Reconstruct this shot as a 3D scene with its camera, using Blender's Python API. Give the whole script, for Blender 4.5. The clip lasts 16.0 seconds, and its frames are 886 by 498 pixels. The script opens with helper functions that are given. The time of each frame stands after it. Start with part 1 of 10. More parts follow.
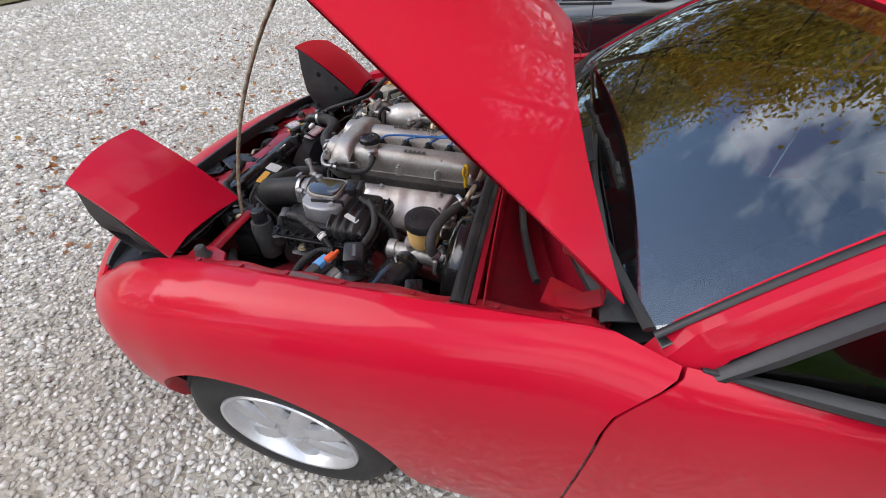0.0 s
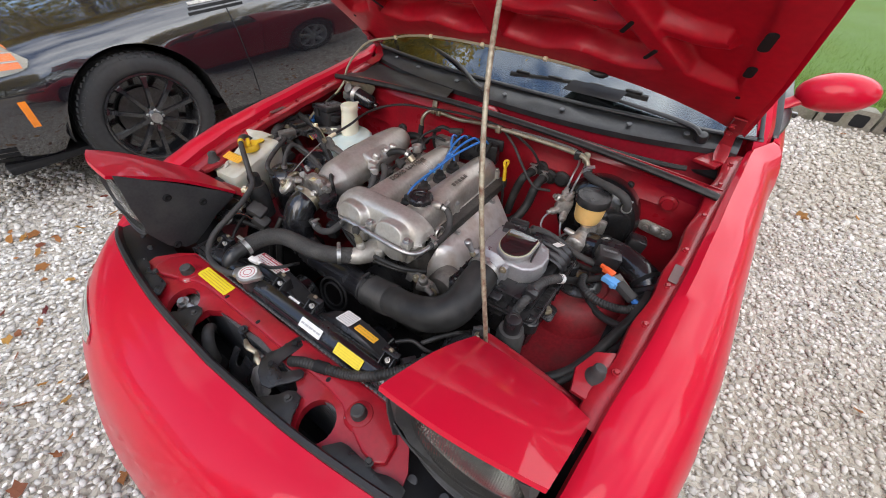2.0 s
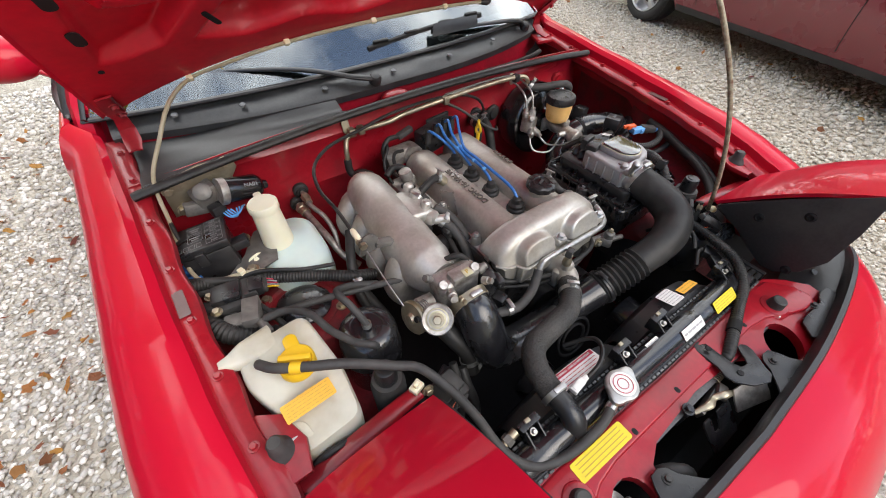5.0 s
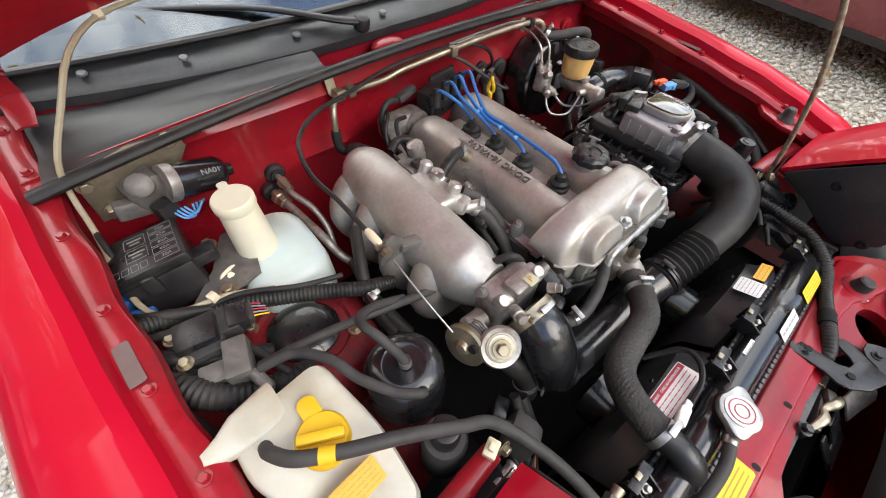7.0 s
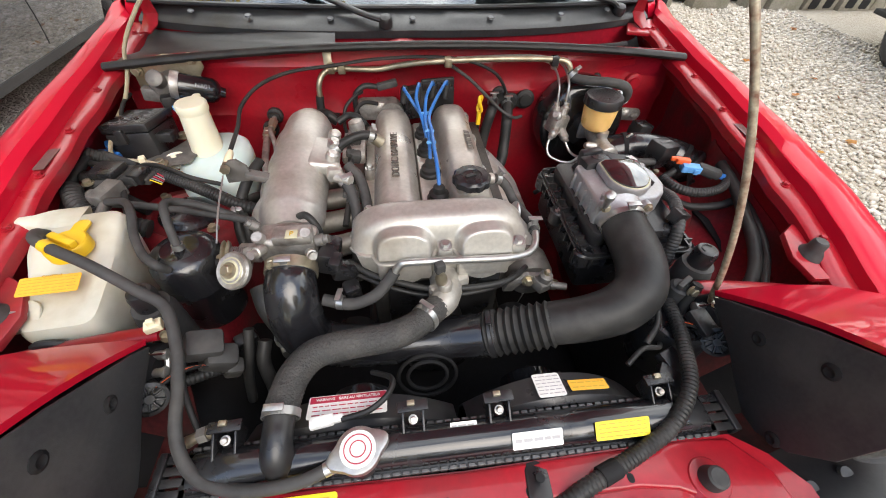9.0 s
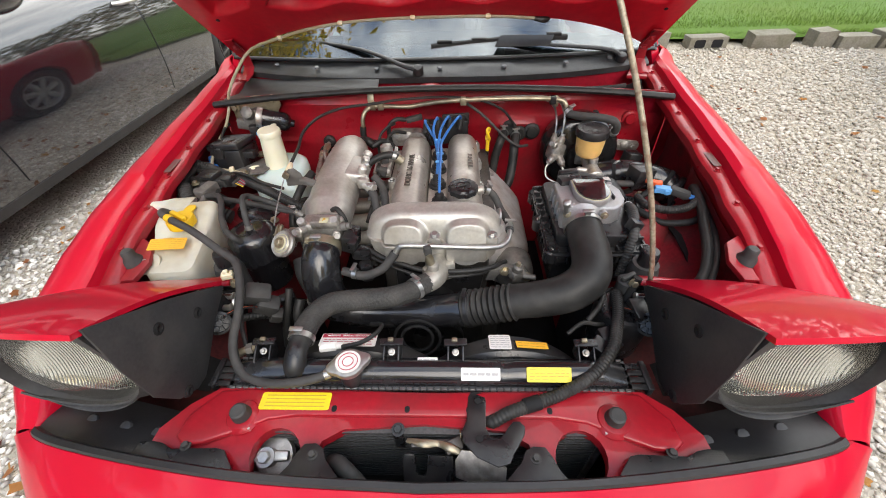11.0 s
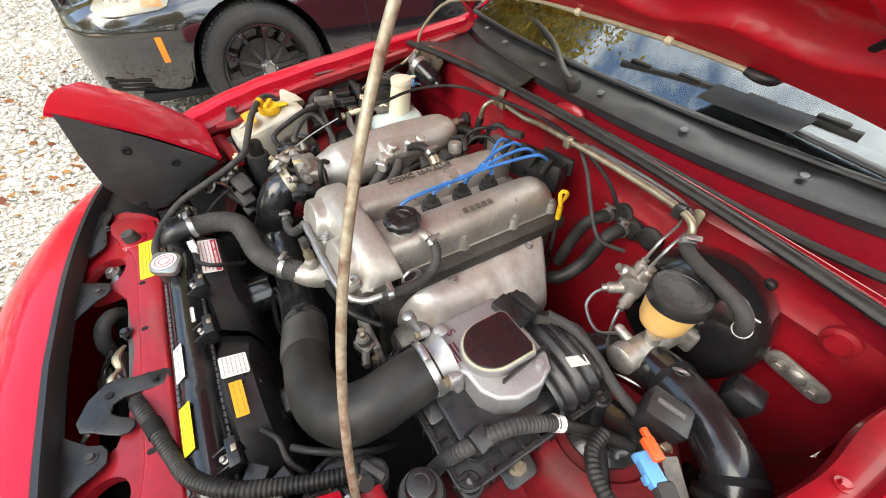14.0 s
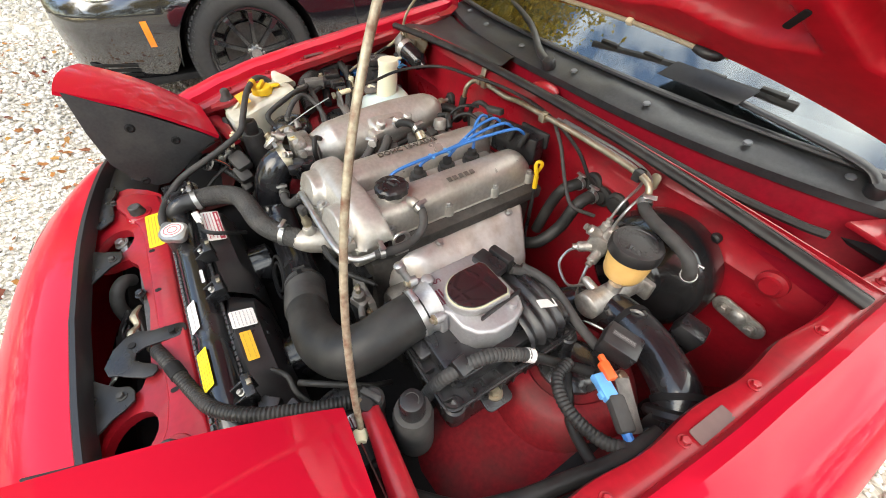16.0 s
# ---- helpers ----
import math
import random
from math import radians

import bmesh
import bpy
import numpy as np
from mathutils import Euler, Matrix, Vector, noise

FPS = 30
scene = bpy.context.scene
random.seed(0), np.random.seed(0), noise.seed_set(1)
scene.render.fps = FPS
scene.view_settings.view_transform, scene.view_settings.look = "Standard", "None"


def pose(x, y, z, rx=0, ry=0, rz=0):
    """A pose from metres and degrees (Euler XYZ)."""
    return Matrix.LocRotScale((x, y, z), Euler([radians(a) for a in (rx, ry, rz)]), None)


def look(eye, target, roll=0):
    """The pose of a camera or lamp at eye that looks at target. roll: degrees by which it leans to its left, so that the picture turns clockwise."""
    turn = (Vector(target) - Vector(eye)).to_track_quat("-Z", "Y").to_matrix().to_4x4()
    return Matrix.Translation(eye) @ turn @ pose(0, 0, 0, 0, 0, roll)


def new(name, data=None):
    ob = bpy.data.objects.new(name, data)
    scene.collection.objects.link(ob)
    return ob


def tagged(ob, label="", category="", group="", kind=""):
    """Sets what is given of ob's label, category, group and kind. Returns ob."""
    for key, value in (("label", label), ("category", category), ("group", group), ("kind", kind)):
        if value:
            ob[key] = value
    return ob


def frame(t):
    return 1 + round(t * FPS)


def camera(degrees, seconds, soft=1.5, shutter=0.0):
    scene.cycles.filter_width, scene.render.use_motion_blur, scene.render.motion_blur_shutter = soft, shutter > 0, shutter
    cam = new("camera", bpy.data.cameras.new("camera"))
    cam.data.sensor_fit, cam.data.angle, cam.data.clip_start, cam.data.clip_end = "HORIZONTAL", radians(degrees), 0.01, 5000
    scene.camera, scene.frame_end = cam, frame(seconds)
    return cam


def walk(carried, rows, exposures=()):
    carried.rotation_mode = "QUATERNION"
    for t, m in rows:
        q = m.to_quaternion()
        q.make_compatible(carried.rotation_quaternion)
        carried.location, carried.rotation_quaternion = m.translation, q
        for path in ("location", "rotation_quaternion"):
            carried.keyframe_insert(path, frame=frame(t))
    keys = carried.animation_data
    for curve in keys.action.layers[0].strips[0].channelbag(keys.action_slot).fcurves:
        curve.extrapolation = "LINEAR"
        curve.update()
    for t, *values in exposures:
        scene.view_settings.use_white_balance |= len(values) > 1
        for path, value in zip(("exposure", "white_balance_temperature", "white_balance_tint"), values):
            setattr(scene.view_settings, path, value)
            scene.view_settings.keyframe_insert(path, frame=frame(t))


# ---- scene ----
cam = camera(98.8, 16.0, 1.0)
PATH = [
    (0, (1.109, 0.956, 1.31), (-0.342, 0.616, -0.024), 0.6),
    (0.5, (1.035, 0.6, 1.326), (-0.467, 0.719, 0.011), -1.4),
    (1, (0.897, 0.287, 1.347), (-0.517, 0.824, 0.038), 0.2),
    (1.5, (0.821, -0.01, 1.334), (-0.33, 0.98, 0.033), 2.4),
    (2, (0.591, -0.174, 1.338), (-0.252, 1.045, -0.006), 2.1),
    (2.5, (0.376, -0.372, 1.348), (-0.139, 1.093, 0.088), -0.5),
    (3, (0.181, -0.334, 1.321), (-0.07, 1.182, 0.04), -1.6),
    (3.5, (-0.062, -0.288, 1.297), (-0.033, 1.153, -0.089), -0.5),
    (4, (-0.257, -0.266, 1.283), (0.167, 1.098, -0.117), 0.5),
    (4.5, (-0.427, -0.1, 1.292), (0.187, 1.137, -0.154), -0.7),
    (4.7, (-0.505, -0.051, 1.3), (0.19, 1.152, -0.138), -0.9),
    (6.8, (-0.56, 0.251, 1.191), (0.352, 1.13, -0.357), 3.6),
    (7, (-0.534, 0.229, 1.193), (0.346, 1.137, -0.357), 3.2),
    (7.5, (-0.438, 0.102, 1.205), (0.427, 1.112, -0.289), 2.5),
    (8, (-0.3, 0.003, 1.205), (0.403, 1.165, -0.264), 3.7),
    (8.5, (-0.147, -0.047, 1.184), (0.229, 1.238, -0.302), 5.6),
    (9, (-0.061, -0.072, 1.173), (0.143, 1.279, -0.287), 2.4),
    (9.2, (-0.034, -0.027, 1.15), (0.094, 1.286, -0.353), 0.8),
    (11.3, (0.059, -0.289, 1.252), (-0.043, 1.213, -0.065), -1.9),
    (11.5, (0.065, -0.291, 1.252), (-0.067, 1.214, -0.058), -1.7),
    (12, (0.102, -0.324, 1.259), (-0.154, 1.175, -0.04), -0.0),
    (12.5, (0.303, -0.251, 1.256), (-0.193, 1.198, -0.03), 0.4),
    (13, (0.464, -0.097, 1.26), (-0.342, 1.183, -0.048), 2.4),
    (13.5, (0.52, 0.11, 1.242), (-0.549, 1.111, -0.12), -0.5),
    (14, (0.554, 0.254, 1.21), (-0.657, 1.012, -0.188), 1.4),
    (14.5, (0.563, 0.265, 1.207), (-0.661, 0.933, -0.226), 1.4),
    (15, (0.569, 0.262, 1.211), (-0.676, 0.898, -0.219), 1.0),
    (15.5, (0.572, 0.254, 1.21), (-0.66, 0.907, -0.224), 1.4),
    (16, (0.631, 0.216, 1.228), (-0.517, 0.994, -0.213), 1.9),
]
walk(cam, [(t, look(eye, target, roll)) for t, eye, target, roll in PATH], [(0.0, 0.66, 6450, 12), (1.0, 0.88, 6500, 12), (2.5, 0.90, 6600, 11), (4.5, 1.08, 6750, 10), (9.0, 1.45, 6900, 9), (12.5, 1.09, 7000, 8), (14.0, 1.65, 7150, 6), (16.0, 1.65, 7150, 6)])

# ---------------------------------------------------------------- world and light
SUN_ELEVATION, SUN_AZIMUTH = 42.0, 166.0
world = bpy.data.worlds.new("sky_world")
scene.world = world
world.use_nodes = True
wn, wl = world.node_tree.nodes, world.node_tree.links
wn.clear()
w_out = wn.new("ShaderNodeOutputWorld")
w_bg = wn.new("ShaderNodeBackground")
w_bg.inputs["Strength"].default_value = 0.15
w_sky = wn.new("ShaderNodeTexSky")
w_sky.sky_type, w_sky.sun_disc = "NISHITA", False
w_sky.sun_elevation, w_sky.sun_rotation = radians(SUN_ELEVATION), radians(SUN_AZIMUTH)
w_sky.air_density, w_sky.dust_density, w_sky.ozone_density = 1.0, 0.9, 1.3
# broken cloud over the blue
w_co = wn.new("ShaderNodeTexCoord")
w_map = wn.new("ShaderNodeMapping")
w_map.inputs["Scale"].default_value = (1.0, 1.0, 2.2)
w_noise = wn.new("ShaderNodeTexNoise")
w_noise.inputs["Scale"].default_value, w_noise.inputs["Detail"].default_value = 2.1, 7
w_noise.inputs["Roughness"].default_value = 0.58
w_ramp = wn.new("ShaderNodeValToRGB")
w_ramp.color_ramp.elements[0].position, w_ramp.color_ramp.elements[1].position = 0.50, 0.84
w_mix = wn.new("ShaderNodeMixRGB")
w_mix.inputs["Color2"].default_value = (13.5, 13.9, 14.2, 1)
wl.new(w_co.outputs["Generated"], w_map.inputs["Vector"])
wl.new(w_map.outputs["Vector"], w_noise.inputs["Vector"])
# the cloud thins out towards the west
w_dot, w_add = wn.new("ShaderNodeVectorMath"), wn.new("ShaderNodeMath")
w_dot.operation, w_add.operation = "DOT_PRODUCT", "ADD"
w_dot.inputs[1].default_value = (0.12, 0.26, 0.12)
wl.new(w_co.outputs["Generated"], w_dot.inputs[0])
wl.new(w_dot.outputs["Value"], w_add.inputs[0])
wl.new(w_noise.outputs["Fac"], w_add.inputs[1])
wl.new(w_add.outputs[0], w_ramp.inputs["Fac"])
wl.new(w_ramp.outputs["Color"], w_mix.inputs["Fac"])
wl.new(w_sky.outputs["Color"], w_mix.inputs["Color1"])
wl.new(w_mix.outputs["Color"], w_bg.inputs["Color"])
wl.new(w_bg.outputs["Background"], w_out.inputs["Surface"])
sun = new("sun", bpy.data.lights.new("sun", "SUN"))
sun.data.energy, sun.data.angle, sun.data.color = 1.05, radians(52), (1.0, 0.95, 0.87)
s_el, s_az = radians(SUN_ELEVATION), radians(SUN_AZIMUTH)
sun.matrix_world = look((12 * math.sin(s_az) * math.cos(s_el), 12 * math.cos(s_az) * math.cos(s_el), 12 * math.sin(s_el)), (0, 0, 0))


# ---------------------------------------------------------------- materials
def material(name, color, rough=0.5, metal=0.0, vary=0.15, grain=40.0, bump=0.0, coat=0.0, dirt=0.0, dirt_color=(0.1, 0.085, 0.07),
             dirt_scale=6.0, island=0.0, rough_vary=0.1, transmission=0.0, subsurface=0.0, bump_scale=None, spec=0.5):
    """A surface with grain, blotches, wear and fine relief, at real-world size."""
    m = bpy.data.materials.new(name)
    m.use_nodes = True
    n, l = m.node_tree.nodes, m.node_tree.links
    b = n["Principled BSDF"]
    co = n.new("ShaderNodeNewGeometry")
    fine, broad = n.new("ShaderNodeTexNoise"), n.new("ShaderNodeTexNoise")
    fine.inputs["Scale"].default_value, fine.inputs["Detail"].default_value = grain, 4
    broad.inputs["Scale"].default_value, broad.inputs["Detail"].default_value = dirt_scale, 6
    l.new(co.outputs["Position"], fine.inputs["Vector"])
    l.new(co.outputs["Position"], broad.inputs["Vector"])
    hue = n.new("ShaderNodeHueSaturation")
    hue.inputs["Color"].default_value = (*color, 1)
    span = n.new("ShaderNodeMapRange")
    span.inputs["From Min"].default_value, span.inputs["From Max"].default_value = 0.3, 0.7
    span.inputs["To Min"].default_value, span.inputs["To Max"].default_value = 1 - vary, 1 + vary
    l.new(fine.outputs["Fac"], span.inputs["Value"])
    if island:
        rnd = n.new("ShaderNodeMapRange")
        rnd.inputs["To Min"].default_value, rnd.inputs["To Max"].default_value = 1 - island, 1 + island
        l.new(co.outputs["Random Per Island"], rnd.inputs["Value"])
        times = n.new("ShaderNodeMath")
        times.operation = "MULTIPLY"
        l.new(span.outputs["Result"], times.inputs[0])
        l.new(rnd.outputs["Result"], times.inputs[1])
        l.new(times.outputs[0], hue.inputs["Value"])
    else:
        l.new(span.outputs["Result"], hue.inputs["Value"])
    last = hue.outputs["Color"]
    if dirt:
        mask = n.new("ShaderNodeMapRange")
        mask.inputs["From Min"].default_value, mask.inputs["From Max"].default_value = 0.46, 0.72
        mask.inputs["To Max"].default_value = dirt
        l.new(broad.outputs["Fac"], mask.inputs["Value"])
        mix = n.new("ShaderNodeMixRGB")
        mix.inputs["Color2"].default_value = (*dirt_color, 1)
        l.new(mask.outputs["Result"], mix.inputs["Fac"])
        l.new(last, mix.inputs["Color1"])
        last = mix.outputs["Color"]
    l.new(last, b.inputs["Base Color"])
    rr = n.new("ShaderNodeMapRange")
    rr.inputs["From Min"].default_value, rr.inputs["From Max"].default_value = 0.3, 0.7
    rr.inputs["To Min"].default_value, rr.inputs["To Max"].default_value = max(0.02, rough - rough_vary), min(1, rough + rough_vary)
    l.new(broad.outputs["Fac"], rr.inputs["Value"])
    l.new(rr.outputs["Result"], b.inputs["Roughness"])
    b.inputs["Metallic"].default_value = metal
    b.inputs["Specular IOR Level"].default_value = spec
    b.inputs["Coat Weight"].default_value, b.inputs["Coat Roughness"].default_value = coat, 0.04
    b.inputs["Transmission Weight"].default_value = transmission
    if subsurface:
        b.inputs["Subsurface Weight"].default_value, b.inputs["Subsurface Radius"].default_value = subsurface, (0.02, 0.015, 0.01)
    if bump:
        relief = n.new("ShaderNodeTexNoise")
        relief.inputs["Scale"].default_value, relief.inputs["Detail"].default_value = bump_scale or grain * 3, 3
        l.new(co.outputs["Position"], relief.inputs["Vector"])
        bp = n.new("ShaderNodeBump")
        bp.inputs["Strength"].default_value, bp.inputs["Distance"].default_value = bump, 0.002
        l.new(relief.outputs["Fac"], bp.inputs["Height"])
        l.new(bp.outputs["Normal"], b.inputs["Normal"])
    return m


RED = material("red_paint", (0.52, 0.007, 0.028), 0.33, vary=0.03, grain=3, coat=0.48, rough_vary=0.05, dirt=0.06, dirt_color=(0.4, 0.06, 0.05), spec=0.05)
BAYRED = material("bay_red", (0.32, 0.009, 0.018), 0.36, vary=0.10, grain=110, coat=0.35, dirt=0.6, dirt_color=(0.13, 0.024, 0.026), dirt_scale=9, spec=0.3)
LIDRED = material("lid_red", (0.52, 0.008, 0.022), 0.38, vary=0.08, grain=60, coat=0.12, dirt=0.25, dirt_color=(0.20, 0.015, 0.018), dirt_scale=8, spec=0.2)
# car's red taken darker: the shade inside the cowl trough is in this colour
TROUGHRED = material("shaded_trough_red", (0.27, 0.006, 0.018), 0.45, vary=0.12, grain=90, coat=0.1, dirt=0.5, dirt_color=(0.12, 0.014, 0.018), dirt_scale=10, spec=0.25)
# dust over a red darkened to hold the shade deep in the bay
DARKRED = material("shaded_dusty_red", (0.21, 0.012, 0.018), 0.55, vary=0.2, grain=130, dirt=0.9, dirt_color=(0.075, 0.038, 0.034), dirt_scale=12, spec=0.3)
# grime, plus the raised lid's shade put into a near-black red
SHADEDGRIME = material("shaded_grimy_red", (0.075, 0.012, 0.012), 0.6, vary=0.3, grain=120, dirt=0.9, dirt_color=(0.03, 0.024, 0.02), dirt_scale=14, spec=0.25)
ALU = material("cast_aluminium", (0.52, 0.50, 0.46), 0.41, 0.6, vary=0.09, grain=130, bump=0.22, bump_scale=900, dirt=0.6, dirt_color=(0.27, 0.215, 0.155), dirt_scale=13, rough_vary=0.12)
ALUCOVER = material("stained_cover_aluminium", (0.48, 0.452, 0.41), 0.36, 0.6, vary=0.10, grain=130, bump=0.18, bump_scale=900, dirt=0.6, dirt_color=(0.24, 0.19, 0.14), dirt_scale=12, rough_vary=0.12)
ALUDULL = material("dull_aluminium", (0.50, 0.48, 0.45), 0.42, 0.75, vary=0.15, grain=140, bump=0.3, bump_scale=800, dirt=0.75, dirt_color=(0.16, 0.135, 0.11), dirt_scale=38)
ALUBRIGHT = material("clean_aluminium", (0.40, 0.40, 0.41), 0.46, 0.6, vary=0.08, grain=220, bump=0.2, bump_scale=1200, dirt=0.45, dirt_color=(0.36, 0.33, 0.29), dirt_scale=30)
SHIELD = material("heat_shield_steel", (0.60, 0.575, 0.555), 0.40, 0.55, vary=0.08, grain=60, dirt=0.8, dirt_color=(0.34, 0.25, 0.19), dirt_scale=18, bump=0.2, bump_scale=120)
BLACK = material("black_plastic", (0.015, 0.015, 0.0165), 0.31, vary=0.2, grain=80, bump=0.15, bump_scale=800, dirt=0.5, dirt_color=(0.055, 0.052, 0.049), dirt_scale=22, spec=0.5)
BLACKGLOSS = material("black_gloss", (0.012, 0.012, 0.014), 0.24, vary=0.1, coat=0.5, dirt=0.5, dirt_color=(0.05, 0.05, 0.05), dirt_scale=16)
BLACKMATT = material("black_matt", (0.010, 0.010, 0.011), 0.75, vary=0.2, grain=60, dirt=0.3, dirt_color=(0.03, 0.027, 0.025), spec=0.28)
CHEEK = material("dusty_black_plastic", (0.034, 0.034, 0.036), 0.55, vary=0.15, grain=160, bump=0.15, bump_scale=900, dirt=0.6, dirt_color=(0.075, 0.072, 0.068), dirt_scale=14, spec=0.35)
RUBBER = material("hose_rubber", (0.021, 0.0207, 0.0203), 0.47, vary=0.2, grain=60, bump=0.1, dirt=0.45, dirt_color=(0.075, 0.07, 0.065), dirt_scale=18, spec=0.28)
RUBBERGREY = material("aged_rubber", (0.048, 0.047, 0.046), 0.6, vary=0.2, grain=60, dirt=0.4, dirt_color=(0.12, 0.11, 0.10), dirt_scale=25, spec=0.28)
TYRE = material("tyre_rubber", (0.022, 0.022, 0.023), 0.72, vary=0.15, grain=50, bump=0.2, dirt=0.4, dirt_color=(0.06, 0.055, 0.05))
STEEL = material("zinc_steel", (0.44, 0.44, 0.43), 0.38, 0.85, vary=0.12, grain=120, dirt=0.3, dirt_color=(0.2, 0.17, 0.13), dirt_scale=40)
BRASS = material("passivated_steel", (0.42, 0.37, 0.27), 0.42, 0.8, vary=0.2, grain=80, dirt=0.6, dirt_color=(0.17, 0.13, 0.09), dirt_scale=40)
ROD = material("prop_rod_steel", (0.37, 0.325, 0.235), 0.5, 0.35, vary=0.25, grain=160, dirt=1.0, dirt_color=(0.16, 0.075, 0.045), dirt_scale=75)
BRAID = material("braided_hose", (0.045, 0.044, 0.042), 0.6, vary=0.3, grain=260, bump=1.0, bump_scale=330, dirt=0.4, dirt_color=(0.12, 0.11, 0.10), dirt_scale=25, spec=0.28)
MILKY = material("milky_plastic", (0.58, 0.57, 0.48), 0.4, vary=0.08, grain=20, subsurface=0.35, dirt=0.75, dirt_color=(0.36, 0.31, 0.20), dirt_scale=12)
COOLTINT = material("coolant_tinted_plastic", (0.62, 0.73, 0.70), 0.33, vary=0.05, grain=20, subsurface=0.35, dirt=0.3, dirt_color=(0.42, 0.60, 0.60), dirt_scale=9)
MILKYBLUE = material("clear_milky_plastic", (0.78, 0.75, 0.58), 0.35, vary=0.04, grain=20, subsurface=0.35, dirt=0.12, dirt_color=(0.6, 0.58, 0.45), dirt_scale=12)
CREAM = material("cream_plastic", (0.78, 0.70, 0.50), 0.4, vary=0.04, grain=20, subsurface=0.2)
AMBER = material("amber_reservoir", (0.84, 0.53, 0.19), 0.35, vary=0.06, grain=20, subsurface=0.3, dirt=0.3, dirt_color=(0.55, 0.33, 0.09), dirt_scale=30)
BLUE = material("blue_lead", (0.03, 0.16, 0.48), 0.38, vary=0.08, grain=60)
BLUECLIP = material("blue_clip", (0.12, 0.36, 0.70), 0.4, vary=0.05)
ORANGE = material("orange_clip", (0.80, 0.12, 0.03), 0.4, vary=0.05)
YELLOW = material("yellow_plastic", (0.80, 0.50, 0.02), 0.4, vary=0.05)
STICKY = material("yellow_sticker", (0.78, 0.60, 0.02), 0.4, vary=0.05, grain=150, dirt=0.15, dirt_color=(0.5, 0.4, 0.1), dirt_scale=30)
STICKO = material("orange_sticker", (0.82, 0.42, 0.04), 0.4, vary=0.05, grain=150)
STICKW = material("white_sticker", (0.74, 0.73, 0.70), 0.4, vary=0.05, grain=150, dirt=0.2, dirt_color=(0.5, 0.45, 0.38), dirt_scale=40)
TANHOSE = material("yellowed_hose", (0.42, 0.37, 0.26), 0.4, vary=0.08, grain=60, subsurface=0.2, dirt=0.3, dirt_color=(0.24, 0.20, 0.13), dirt_scale=20)
GRIME = material("grimy_casting", (0.20, 0.19, 0.175), 0.55, 0.5, vary=0.25, grain=90, bump=0.4, bump_scale=500, dirt=0.7, dirt_color=(0.06, 0.055, 0.05), dirt_scale=45)
DULLTAG = material("clear_tag", (0.12, 0.065, 0.06), 0.45, vary=0.1, grain=80)
STICKR = material("red_sticker", (0.42, 0.03, 0.06), 0.4, vary=0.05)
INK = material("ink", (0.36, 0.35, 0.35), 0.6, vary=0.05)
INKO = material("brown_ink", (0.52, 0.33, 0.04), 0.6, vary=0.05)
PRINT = material("white_print", (0.26, 0.26, 0.26), 0.6, vary=0.05)
BOOST = material("booster_black", (0.010, 0.010, 0.011), 0.22, vary=0.1, coat=0.6, dirt=0.3, dirt_color=(0.05, 0.045, 0.04))
FIN = material("radiator_fin", (0.10, 0.10, 0.10), 0.5, 0.5, vary=0.2, grain=200)
RIM = material("silver_rim", (0.62, 0.63, 0.65), 0.35, 0.6, vary=0.04, grain=50, coat=0.4, dirt=0.3, dirt_color=(0.3, 0.27, 0.24))
RIMBLACK = material("black_rim", (0.016, 0.016, 0.018), 0.2, vary=0.1, coat=1.0)
SHROUD = material("shroud_plastic", (0.030, 0.030, 0.032), 0.34, vary=0.1, grain=120, dirt=0.5, dirt_color=(0.07, 0.066, 0.06), dirt_scale=18, spec=0.5)
CARBLACK = material("black_paint", (0.008, 0.008, 0.011), 0.2, vary=0.05, coat=1.0, rough_vary=0.03)
CARBLACK.node_tree.nodes["Principled BSDF"].inputs["Coat IOR"].default_value = 1.85
METERCAP = material("smooth_black_cap", (0.014, 0.014, 0.016), 0.2, vary=0.1, coat=1.0, rough_vary=0.04)
METERCAP.node_tree.nodes["Principled BSDF"].inputs["Coat IOR"].default_value = 1.9
CARRED = material("maroon_paint", (0.16, 0.012, 0.022), 0.28, vary=0.03, coat=1.0, rough_vary=0.03)
COWLBLACK = material("weathered_cowl_plastic", (0.031, 0.032, 0.034), 0.40, vary=0.2, grain=160, bump=0.12, dirt=0.6, dirt_color=(0.066, 0.066, 0.068), dirt_scale=14, spec=0.5)
CLIPGREY = material("grey_plastic_clip", (0.11, 0.115, 0.125), 0.45, vary=0.1)
TRIMBLACK = material("trim_black", (0.018, 0.018, 0.020), 0.42, vary=0.15, grain=100, bump=0.1, dirt=0.35, dirt_color=(0.06, 0.058, 0.055), spec=0.5)
MARKER = material("amber_lens", (0.85, 0.25, 0.02), 0.2, vary=0.05, coat=0.5)
CABIN = material("cabin_black", (0.02, 0.021, 0.023), 0.6, vary=0.15, grain=60)
REFLECT = material("reflector", (0.96, 0.95, 0.91), 0.12, 1.0, vary=0.03, grain=30, rough_vary=0.04)
# mirrored bowl seen through the upright flutes of its glass
FLUTEBOWL = material("fluted_reflector", (0.95, 0.945, 0.92), 0.12, 1.0, vary=0.03, grain=30, rough_vary=0.04)
bn, bl = FLUTEBOWL.node_tree.nodes, FLUTEBOWL.node_tree.links
b_geo, b_wave, b_bump = (bn.new("ShaderNode" + k) for k in ("NewGeometry", "TexWave", "Bump"))
b_wave.inputs["Scale"].default_value, b_wave.inputs["Distortion"].default_value = 78.0, 0.2
b_bump.inputs["Strength"].default_value, b_bump.inputs["Distance"].default_value = 0.28, 0.001
